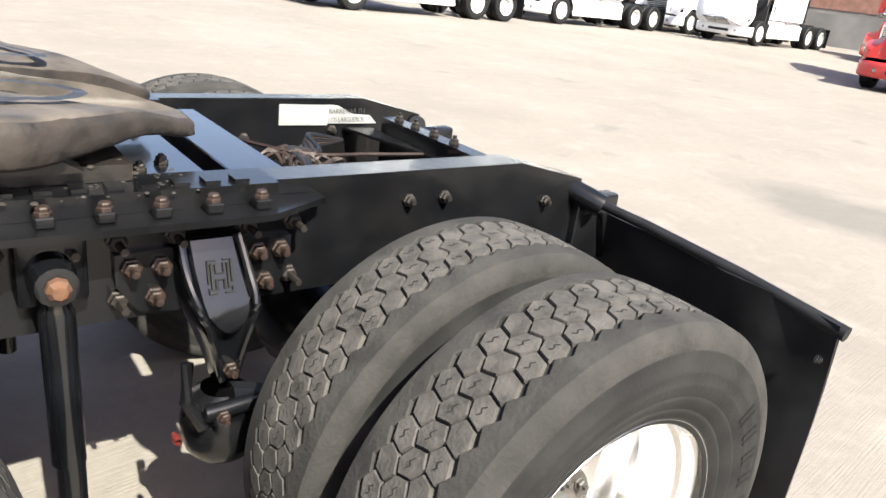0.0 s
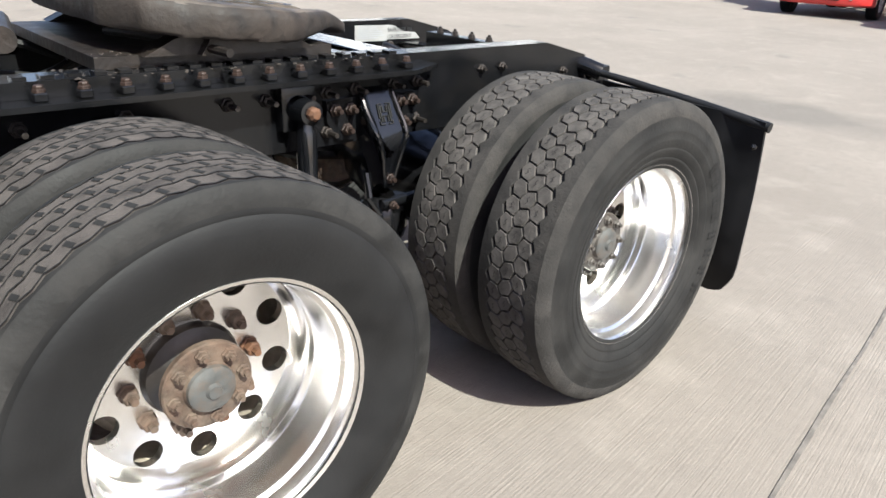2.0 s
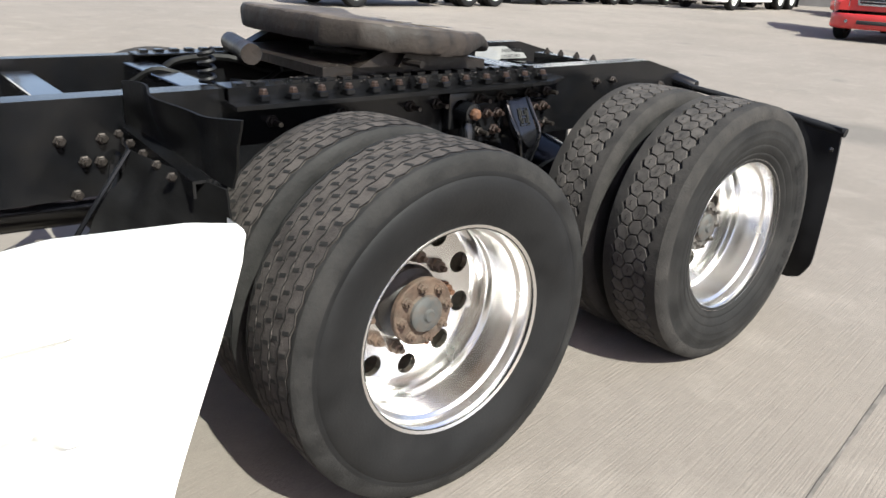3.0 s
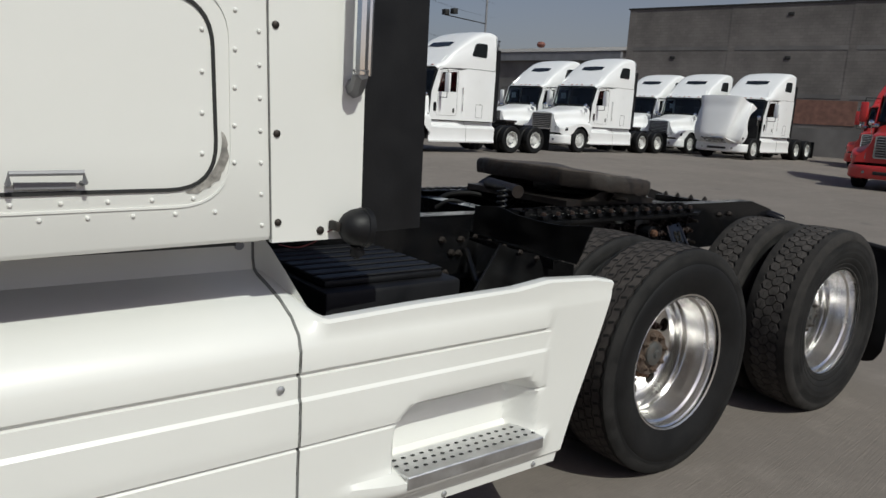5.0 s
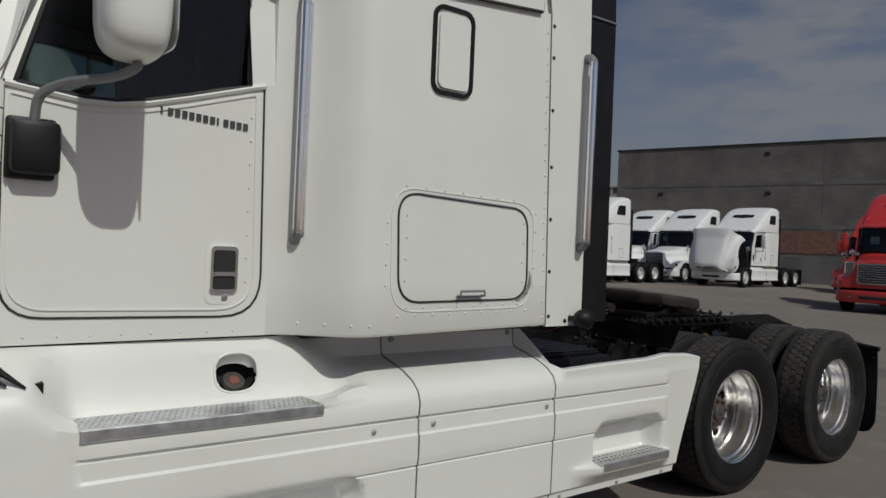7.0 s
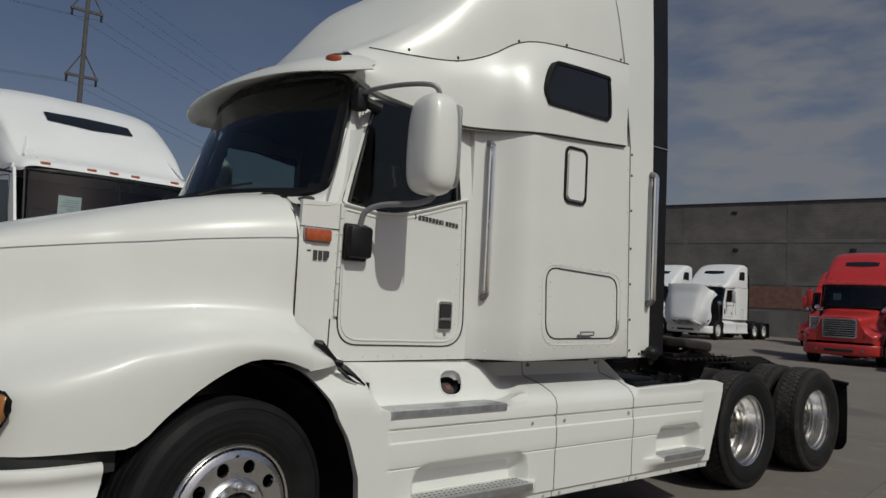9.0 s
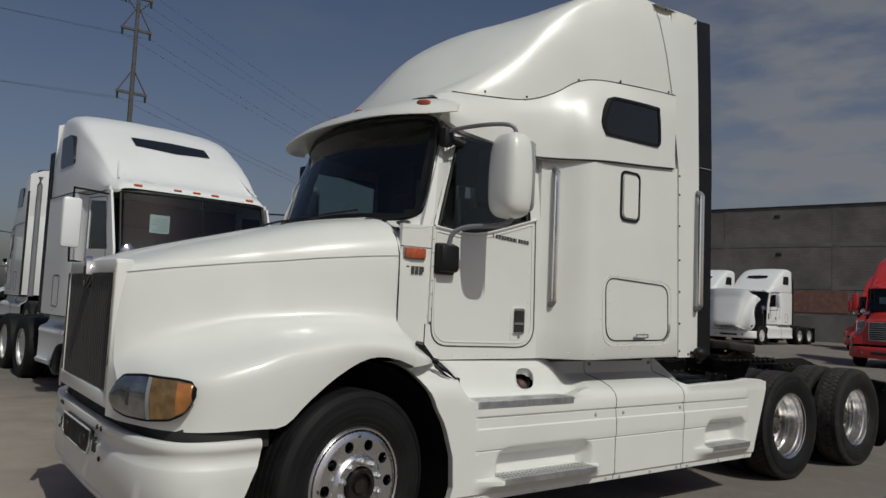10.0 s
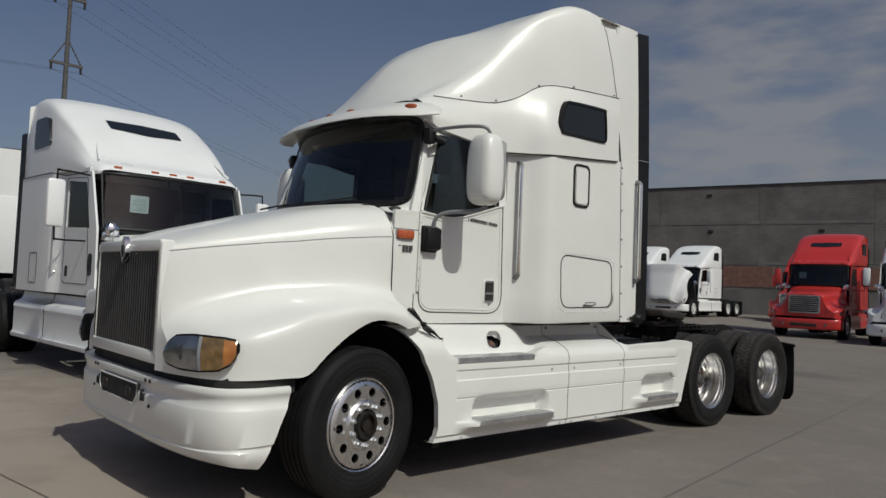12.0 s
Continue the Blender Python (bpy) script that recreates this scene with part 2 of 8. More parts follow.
def concrete_material():
    m = bpy.data.materials.new("yard_concrete")
    m.use_nodes = True
    nt = m.node_tree
    N, L = nt.nodes, nt.links
    b = N["Principled BSDF"]
    tc = N.new("ShaderNodeTexCoord")

    def noise_tex(scale, detail, rough=0.6, stretch=(1, 1, 1)):
        turn = N.new("ShaderNodeMapping")
        turn.inputs["Rotation"].default_value = (0, 0, -0.13)
        L.new(tc.outputs["Object"], turn.inputs["Vector"])
        mp = N.new("ShaderNodeMapping")
        mp.inputs["Scale"].default_value = stretch
        L.new(turn.outputs[0], mp.inputs["Vector"])
        t = N.new("ShaderNodeTexNoise")
        t.inputs["Scale"].default_value, t.inputs["Detail"].default_value, t.inputs["Roughness"].default_value = scale, detail, rough
        L.new(mp.outputs[0], t.inputs["Vector"])
        return t.outputs["Fac"]

    def rng(src, a, z, lo, hi):
        r = N.new("ShaderNodeMapRange")
        for i, v in enumerate((a, z, lo, hi)):
            r.inputs[1 + i].default_value = v
        L.new(src, r.inputs[0])
        return r.outputs[0]

    def mix(fac, a, c2):
        x = N.new("ShaderNodeMix")
        x.data_type = "RGBA"
        L.new(fac, x.inputs[0])
        if hasattr(a, "is_linked"):
            L.new(a, x.inputs[6])
        else:
            x.inputs[6].default_value = (*a, 1)
        x.inputs[7].default_value = (*c2, 1)
        return x.outputs[2]

    col = mix(rng(noise_tex(0.35, 5), 0.35, 0.7, 0, 1), (0.198, 0.172, 0.150), (0.155, 0.134, 0.116))
    col = mix(rng(noise_tex(14, 8, 0.7), 0.4, 0.75, 0, 0.5), col, (0.128, 0.11, 0.095))
    col = mix(rng(noise_tex(160, 3), 0.5, 0.8, 0, 0.28), col, (0.265, 0.235, 0.21))
    groove = rng(noise_tex(6.0, 4, 0.6, (0.7, 32, 1)), 0.54, 0.70, 0, 1)
    patchy = rng(noise_tex(0.9, 5), 0.44, 0.66, 0.0, 0.27)
    gm = N.new("ShaderNodeMath")
    gm.operation = "MULTIPLY"
    L.new(groove, gm.inputs[0])
    L.new(patchy, gm.inputs[1])
    col = mix(gm.outputs[0], col, (0.092, 0.080, 0.070))
    col = mix(rng(noise_tex(1.1, 3), 0.63, 0.74, 0, 0.5), col, (0.088, 0.081, 0.075))
    col = mix(rng(noise_tex(2.6, 6, 0.65), 0.52, 0.72, 0, 0.42), col, (0.255, 0.226, 0.198))
    col = mix(rng(noise_tex(4.3, 6, 0.7, (1, 1.4, 1)), 0.58, 0.74, 0, 0.35), col, (0.115, 0.102, 0.091))
    # ragged patch before the truck, mixed to a paler colour
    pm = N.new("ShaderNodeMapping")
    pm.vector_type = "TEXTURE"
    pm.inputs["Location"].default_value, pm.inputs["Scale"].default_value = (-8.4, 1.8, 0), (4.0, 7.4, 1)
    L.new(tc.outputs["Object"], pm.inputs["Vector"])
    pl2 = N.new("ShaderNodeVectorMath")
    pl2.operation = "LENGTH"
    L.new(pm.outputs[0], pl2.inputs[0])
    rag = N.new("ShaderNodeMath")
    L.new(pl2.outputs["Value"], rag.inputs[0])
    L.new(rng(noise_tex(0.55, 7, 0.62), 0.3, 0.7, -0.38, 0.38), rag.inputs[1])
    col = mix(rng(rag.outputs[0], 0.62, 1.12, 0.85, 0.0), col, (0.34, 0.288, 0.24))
    # old oil stain behind the rear wheels
    sm = N.new("ShaderNodeMapping")
    sm.vector_type = "TEXTURE"
    sm.inputs["Location"].default_value, sm.inputs["Scale"].default_value = (6.85, 0.75, 0), (0.7, 1.3, 1)
    wob = N.new("ShaderNodeVectorMath")
    wob.operation = "MULTIPLY_ADD"
    nz = N.new("ShaderNodeTexNoise")
    nz.inputs["Scale"].default_value, nz.inputs["Detail"].default_value = 1.6, 5
    L.new(tc.outputs["Object"], nz.inputs["Vector"])
    L.new(nz.outputs["Color"], wob.inputs[0])
    wob.inputs[1].default_value = (0.9, 0.9, 0)
    off = N.new("ShaderNodeVectorMath")
    off.operation = "SUBTRACT"
    L.new(tc.outputs["Object"], off.inputs[0])
    off.inputs[1].default_value = (0.45, 0.45, 0)
    L.new(off.outputs[0], wob.inputs[2])
    L.new(wob.outputs[0], sm.inputs["Vector"])
    ln = N.new("ShaderNodeVectorMath")
    ln.operation = "LENGTH"
    L.new(sm.outputs[0], ln.inputs[0])
    col = mix(rng(ln.outputs["Value"], 0.5, 1.15, 0.6, 0.0), col, (0.08, 0.073, 0.066))
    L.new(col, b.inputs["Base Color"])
    b.inputs["Roughness"].default_value = 0.9
    broom = noise_tex(6.0, 2, 0.5, (0.5, 24, 1))
    add = N.new("ShaderNodeMath")
    L.new(broom, add.inputs[0])
    L.new(rng(noise_tex(90, 4), 0, 1, 0, 0.5), add.inputs[1])
    bp = N.new("ShaderNodeBump")
    bp.inputs["Strength"].default_value, bp.inputs["Distance"].default_value = 0.5, 0.006
    L.new(add.outputs[0], bp.inputs["Height"])
    L.new(bp.outputs[0], b.inputs["Normal"])
    return m


CONCRETE = concrete_material()


# ---- mesh helpers ----
def finish(name, bm, material, parent=None, label="", smooth=True, angle=35):
    bmesh.ops.recalc_face_normals(bm, faces=bm.faces)
    me = bpy.data.meshes.new(name)
    if smooth:
        lim = radians(angle)
        for f in bm.faces:
            f.smooth = True
        for e in bm.edges:
            if len(e.link_faces) == 2 and e.calc_face_angle(0) > lim:
                e.smooth = False
    bm.to_mesh(me)
    bm.free()
    me.materials.append(material)
    ob = new(name, me)
    if parent:
        ob.parent = parent
    if label:
        tagged(ob, label)
    return ob


def part(name, bm, material, parent, label="", smooth=True, angle=35):
    return finish(name, bm, material, parent, label, smooth, angle)


def thing(name, m, label, category, group="", kind=""):
    e = new(name)
    e.matrix_world = m
    return tagged(e, label, category, group, kind)


def box(bm, x0, x1, y0, y1, z0, z1, bevel=0.0, m=None, seg=2):
    vs = [bm.verts.new((x, y, z)) for x in (x0, x1) for y in (y0, y1) for z in (z0, z1)]
    fs = [bm.faces.new([vs[i] for i in q]) for q in ((0, 1, 3, 2), (4, 6, 7, 5), (0, 4, 5, 1), (2, 3, 7, 6), (0, 2, 6, 4), (1, 5, 7, 3))]
    if bevel:
        es = list({e for f in fs for e in f.edges})
        r = bmesh.ops.bevel(bm, geom=es, offset=bevel, segments=seg, affect="EDGES", profile=0.5)
        vs = list({v for f in r["faces"] for v in f.verts} | {v for v in vs if v.is_valid})
    if m:
        for v in vs:
            v.co = m @ v.co
    return bm


def prism(bm, poly, axis, a, b):
    """Extrude a polygon of (u, v) along an axis: x takes (y, z), y takes (x, z), z takes (x, y)."""
    put = {"x": lambda u, v, w: (w, u, v), "y": lambda u, v, w: (u, w, v), "z": lambda u, v, w: (u, v, w)}[axis]
    lo = [bm.verts.new(put(u, v, a)) for u, v in poly]
    hi = [bm.verts.new(put(u, v, b)) for u, v in poly]
    n = len(poly)
    bm.faces.new(lo)
    bm.faces.new(hi)
    for i in range(n):
        bm.faces.new((lo[i], lo[(i + 1) % n], hi[(i + 1) % n], hi[i]))
    return bm


def lathe(bm, prof, n=48, centre=(0, 0, 0), a0=0.0, a1=2 * math.pi):
    """Turn a profile of (radius, y) about the y axis."""
    full = abs(a1 - a0 - 2 * math.pi) < 1e-6
    k = n if full else n + 1
    rings = []
    for r, y in prof:
        if r < 1e-6:
            rings.append([bm.verts.new((centre[0], centre[1] + y, centre[2]))])
        else:
            rings.append([bm.verts.new((centre[0] + r * math.cos(a0 + (a1 - a0) * i / n), centre[1] + y, centre[2] + r * math.sin(a0 + (a1 - a0) * i / n))) for i in range(k)])
    for p, q in zip(rings, rings[1:]):
        for i in range(n):
            j = (i + 1) % k
            if len(p) == 1:
                bm.faces.new((p[0], q[i], q[j]))
            elif len(q) == 1:
                bm.faces.new((p[i], p[j], q[0]))
            else:
                bm.faces.new((p[i], p[j], q[j], q[i]))
    return bm


def tube(bm, pts, r, n=10, caps=True):
    pts = [Vector(p) for p in pts]
    rings = []
    up = Vector((0, 0, 1))
    for i, p in enumerate(pts):
        d = (pts[min(i + 1, len(pts) - 1)] - pts[max(i - 1, 0)]).normalized()
        s = d.cross(up)
        if s.length < 0.05:
            s = d.cross(Vector((1, 0, 0)))
        s.normalize()
        u = s.cross(d).normalized()
        rr = r[i] if isinstance(r, (list, tuple)) else r
        rings.append([bm.verts.new(p + s * rr * math.cos(2 * math.pi * k / n) + u * rr * math.sin(2 * math.pi * k / n)) for k in range(n)])
    for a, b in zip(rings, rings[1:]):
        for k in range(n):
            bm.faces.new((a[k], a[(k + 1) % n], b[(k + 1) % n], b[k]))
    if caps:
        bm.faces.new(rings[0])
        bm.faces.new(rings[-1])
    return bm


def curve_pts(pts, k=6):
    """Catmull-Rom through the points."""
    P = np.array(pts, float)
    E = np.vstack([2 * P[0] - P[1], P, 2 * P[-1] - P[-2]])
    out = []
    for i in range(1, len(E) - 2):
        for s in np.arange(k) / k:
            a, b, c, d = E[i - 1], E[i], E[i + 1], E[i + 2]
            out.append(0.5 * (2 * b + (c - a) * s + (2 * a - 5 * b + 4 * c - d) * s * s + (3 * b - a - 3 * c + d) * s ** 3))
    out.append(P[-1])
    return np.array(out)


def surface(bm, rows, ku=4, kv=4, sharp=()):
    """A smooth sheet through a grid of points; rows are stations. Returns the grid of verts."""
    G = np.array(rows, float)
    if kv > 1:
        cuts = [0, *sharp, G.shape[1] - 1]
        new_rows = []
        for row in G:
            segs = [curve_pts(row[a:b + 1], kv)[(0 if i == 0 else 1):] if b - a > 1 else np.array([row[a] + (row[b] - row[a]) * s for s in (np.arange(kv + 1) / kv)])[(0 if i == 0 else 1):] for i, (a, b) in enumerate(zip(cuts, cuts[1:]))]
            new_rows.append(np.vstack(segs))
        G = np.array(new_rows)
    if ku > 1:
        G = np.stack([curve_pts(G[:, j], ku) for j in range(G.shape[1])], 1)
    V = [[bm.verts.new(p) for p in row] for row in G]
    for a, b in zip(V, V[1:]):
        for j in range(len(a) - 1):
            try:
                bm.faces.new((a[j], a[j + 1], b[j + 1], b[j]))
            except ValueError:
                pass
    return V


def mirror(bm):
    """Add the y-mirrored copy."""
    geo = bmesh.ops.duplicate(bm, geom=bm.verts[:] + bm.edges[:] + bm.faces[:])["geom"]
    for v in geo:
        if isinstance(v, bmesh.types.BMVert):
            v.co.y = -v.co.y
    bmesh.ops.remove_doubles(bm, verts=bm.verts[:], dist=0.0015)
    return bm


def thicken(bm, t):
    bmesh.ops.recalc_face_normals(bm, faces=bm.faces)
    bmesh.ops.solidify(bm, geom=bm.faces[:], thickness=t)
    return bm


def rrect(w, h, r, n=5, cx=0.0, cy=0.0):
    """Rounded rectangle outline."""
    out = []
    for sx, sy, a in ((1, 1, 0), (-1, 1, 90), (-1, -1, 180), (1, -1, 270)):
        for i in range(n + 1):
            q = radians(a + 90 * i / n)
            out.append((cx + sx * (w / 2 - r) + r * math.cos(q), cy + sy * (h / 2 - r) + r * math.sin(q)))
    return out


def rod(bm, a, b, r, n=8):
    return tube(bm, [a, b], r, n)


def outline_strip(bm, pts, width, y, depth=0.004):
    """A thin closed strip that follows a closed outline of (x, z) on a plane of constant y."""
    n = len(pts)
    P = [Vector((p[0], 0, p[1])) for p in pts]
    inn, out = [], []
    for i in range(n):
        d = (P[(i + 1) % n] - P[i - 1]).normalized()
        s = Vector((d.z, 0, -d.x)) * (width / 2)
        inn.append(P[i] - s)
        out.append(P[i] + s)
    for i in range(n):
        j = (i + 1) % n
        a = [Vector((q.x, y, q.z)) for q in (inn[i], inn[j], out[j], out[i])]
        b = [Vector((q.x, y + depth, q.z)) for q in (inn[i], inn[j], out[j], out[i])]
        va = [bm.verts.new(p) for p in a]
        vb = [bm.verts.new(p) for p in b]
        bm.faces.new(va)
        bm.faces.new((va[0], va[1], vb[1], vb[0]))
        bm.faces.new((va[2], va[3], vb[3], vb[2]))
    bmesh.ops.remove_doubles(bm, verts=bm.verts[:], dist=1e-5)
    return bm


def sstep(a, b, x):
    t = min(max((x - a) / (b - a), 0), 1)
    return t * t * (3 - 2 * t)


B = bmesh.new
# ---- ground ----
bm = B()


def rise(y):
    """The yard climbs a little towards the row of parked trucks."""
    return 0.17 * sstep(8.0, 15.0, y)


lines = [[bm.verts.new((x, y, rise(y))) for x in (-600, 600)] for y in (-600, 8, *np.arange(8.5, 15.1, 0.5), 600)]
for a, b in zip(lines, lines[1:]):
    bm.faces.new((a[0], a[1], b[1], b[0]))
tagged(finish("ground", bm, CONCRETE, smooth=False), "pale broom-finished concrete truck yard", "ground", kind="structure")

# ---- wheels ----
TYRE_R, RIM_R, HUB_Z = 0.505, 0.305, 0.50


def tyre_profile(r=TYRE_R, w=0.275, moulded=True):
    """(radius, y) from the outer bead over the crown to the inner bead; the outer face looks to -y."""
    h = w / 2
    side = [(RIM_R - 0.012, -h * 0.80), (RIM_R + 0.012, -h * 0.86), (RIM_R + 0.035, -h * 0.93), (RIM_R + 0.075, -h * 1.02), (RIM_R + 0.10, -h * 1.035),
            (RIM_R + 0.125, -h * 1.03), (r - 0.055, -h * 0.985), (r - 0.048, -h * 0.992), (r - 0.028, -h * 0.955), (r - 0.012, -h * 0.90), (r - 0.004, -h * 0.82), (r, -h * 0.6)]
    # low moulded rings on the sidewall
    rings = []
    for (a, ya), (b, yb) in zip(side, side[1:]):
        rings.append((a, ya))
        if moulded and b - a > 0.018 and a < r - 0.05:
            m, ym = (a + b) / 2, (ya + yb) / 2
            rings += [(m - 0.004, ym), (m - 0.002, ym - 0.0005), (m + 0.002, ym - 0.0005), (m + 0.004, ym)]
    rings.append(side[-1])
    side = rings
    return side + [(r + 0.002, 0)] + [(a, -b) for a, b in reversed(side)]


def lerp_(a, b, f):
    return a + (b - a) * f


def tyre(parent, y, kind, label):
    bm = B()
    r = TYRE_R - (0.005 if kind == "block" else 0.010 if kind == "zigzag" else 0.004)
    lathe(bm, tyre_profile(r, 0.275, kind != "zigzag"), 96)
    for v in bm.verts:
        v.co.y += y
    t = part("tyre", bm, DUSTYR if kind == "block" else RUBBER, parent, label)
    bm = B()
    sh = {}
    h = 0.275 / 2
    crown = {"block": 0.56, "zigzag": 0.75, "rib": 0.84}[kind]

    def crown_r(yy):
        return r + 0.010 - 0.012 * max(0, abs(yy) / h - 0.35) ** 1.5

    slits = B()

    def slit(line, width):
        """A thin black strip over points of (angle, y) on the crown, for the shade in a cut."""
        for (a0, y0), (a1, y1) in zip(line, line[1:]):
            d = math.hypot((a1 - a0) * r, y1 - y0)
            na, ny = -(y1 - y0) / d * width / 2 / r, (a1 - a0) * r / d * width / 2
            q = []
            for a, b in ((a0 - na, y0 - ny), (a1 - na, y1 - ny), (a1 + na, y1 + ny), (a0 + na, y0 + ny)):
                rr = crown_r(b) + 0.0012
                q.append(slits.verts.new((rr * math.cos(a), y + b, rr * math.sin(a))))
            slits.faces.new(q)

    if kind == "block":
        rows, n = 3, 60
        pitch, H = 2 * math.pi / n, 2 * h * crown / 5
        for k in range(rows):
            for i in range(n):
                c = (i + 0.5 * (k % 2)) * pitch
                yc = (k - 1) * 1.5 * H
                outl = [(0, -1), (0.5, -0.5), (0.5, 0.5), (0, 1), (-0.5, 0.5), (-0.5, -0.5)]
                ring = []
                lean = 0.14 * (1 if k == 1 else -1)
                worn = 0.0016 * noise.noise((i * 0.7, k * 3.1, y * 9))
                for dr, ins in ((-0.015, 0.935), (-0.003 + worn, 0.905), (worn, 0.85)):
                    ring.append([])
                    for q, v in outl:
                        yy = yc + v * H * ins
                        ang = c + (q * ins + lean * v * ins) * pitch
                        rr = crown_r(yy) + dr
                        ring[-1].append(bm.verts.new((rr * math.cos(ang), y + yy, rr * math.sin(ang))))
                for p, q in zip(ring, ring[1:]):
                    for s in range(6):
                        bm.faces.new((p[s], p[(s + 1) % 6], q[(s + 1) % 6], q[s]))
                bm.faces.new(ring[-1])
                if i % 2 == k % 2 or noise.noise((i * 1.3, k, y)) > 0.15:
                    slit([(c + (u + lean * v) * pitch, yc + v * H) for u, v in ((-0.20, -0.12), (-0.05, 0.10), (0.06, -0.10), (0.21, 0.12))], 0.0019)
        # interlocking shoulder edge
        for s in (-1, 1):
            m = 2 * n
            sh[s] = B()
            L = []
            for i in range(m):
                ang = 2 * math.pi * (i + 0.28 * s) / m
                edge = (2.56 if i % 2 == 0 else 2.06) * H / h
                row = []
                for e, dr in ((edge, -0.014), (edge + 0.012, -0.0015), (edge + 0.03, 0.0), (0.84, -0.001), (0.90, -0.008), (0.955, -0.021), (0.985, -0.038), (0.975, -0.060)):
                    rr = crown_r(e * h) + dr
                    row.append(sh[s].verts.new((rr * math.cos(ang), y + s * e * h, rr * math.sin(ang))))
                L.append(row)
            for i in range(m):
                p, q = L[i], L[(i + 1) % m]
                for j in range(7):
                    sh[s].faces.new((p[j], p[j + 1], q[j + 1], q[j]))
    elif kind == "zigzag":
        rows, n, amp = 5, 56, 0.0042
        pitch, wid = 2 * math.pi / n, 2 * h * crown / rows
        for k in range(rows):
            for i in range(n):
                f0 = i + 0.5 * (k % 2)
                a0 = amp if k % 2 == 0 else -amp
                y0, y1 = -h * crown + k * wid, -h * crown + (k + 1) * wid
                outl = [(0, y0 + a0), (0.5, y0 - a0), (1, y0 + a0), (1, y1 + a0), (0.5, y1 - a0), (0, y1 + a0)]
                ring = []
                worn = 0.0014 * noise.noise((i * 0.6, k * 2.3, y * 9))
                for dr, ins in ((-0.008, 1.0), (-0.0012 + worn, 0.985), (worn, 0.95)):
                    ring.append([])
                    for q, yy in outl:
                        yy = (y0 + y1) / 2 + (yy - (y0 + y1) / 2) * 0.905 * ins
                        ang = (f0 + 0.5 + (q - 0.5) * 1.0 * ins) * pitch
                        rr = crown_r(yy) + dr
                        ring[-1].append(bm.verts.new((rr * math.cos(ang), y + yy, rr * math.sin(ang))))
                for p, q in zip(ring, ring[1:]):
                    for s in range(6):
                        bm.faces.new((p[s], p[(s + 1) % 6], q[(s + 1) % 6], q[s]))
                bm.faces.new(ring[-1])
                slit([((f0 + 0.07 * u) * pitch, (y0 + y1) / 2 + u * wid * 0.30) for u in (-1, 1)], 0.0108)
        # thin zigzag lines between the rows
        for k in range(rows + 1):
            yy = -h * crown + k * wid
            line = []
            for i in range(2 * n + 1):
                up = (i % 2 == 0) if k < rows or rows % 2 else (i % 2 == 1)
                line.append((i * pitch / 2 + (0.5 * pitch if k and k % 2 == 0 else 0), yy + (amp if up else -amp) * (1 + 0.3 * noise.noise((i * 0.9, k * 3.0, y)))))
            slit(line, 0.0038 if 0 < k < rows else 0.0030)
        for s in (-1, 1):
            m = 2 * n
            sh[s] = B()
            L = []
            for i in range(m):
                ang = 2 * math.pi * i / m
                a0 = amp if i % 2 == 0 else -amp
                edge = crown + (0.0032 - (a0 if s < 0 else -a0)) / h
                row = []
                for e, dr in ((edge, -0.012), (edge + 0.008, -0.001), (edge + 0.03, 0.0), (0.87, -0.001), (0.92, -0.008), (0.955, -0.021), (0.985, -0.038), (0.975, -0.060)):
                    rr = crown_r(e * h) + dr
                    row.append(sh[s].verts.new((rr * math.cos(ang), y + s * e * h, rr * math.sin(ang))))
                L.append(row)
            for i in range(m):
                p, q = L[i], L[(i + 1) % m]
                for j in range(7):
                    sh[s].faces.new((p[j], p[j + 1], q[j + 1], q[j]))
    else:
        n = 96
        ribs, gap = 5, 0.006
        wid = 2 * h * crown / ribs
        for k in range(ribs):
            y0, y1 = -h * crown + k * wid + gap, -h * crown + (k + 1) * wid - gap
            row = [((r - 0.004), y0)] if k else [(r - 0.030, -h * 0.99), (r - 0.012, -h * 0.93), (crown_r(h * 0.88) - 0.004, -h * 0.88)]
            row += [(crown_r(lerp_(y0, y1, f)), lerp_(y0, y1, f)) for f in ((0.04, 0.5, 0.96) if k else (0.0, 0.5, 0.96))]
            row += [((r - 0.004), y1)] if k < ribs - 1 else [(crown_r(h * 0.88) - 0.004, h * 0.88), (r - 0.012, h * 0.93), (r - 0.030, h * 0.99)]
            lathe(bm, row, n, (0, y, 0))
    if kind != "rib":
        tagged(part("sipe_pattern", slits, SIPE, t, "short black strips for the shaded cuts in the tread", smooth=False), kind="stuff")
    for b in sh.values():
        part("shoulder", b, SHOULDER if kind == "block" else SHOULD2, t, "dusty tyre shoulder", angle=25)
    part("tread", bm, {"block": TREADM, "zigzag": TREAD2, "rib": RUBBER}[kind], t, "dusty worn tyre tread pattern", smooth=True, angle=25)
    return t


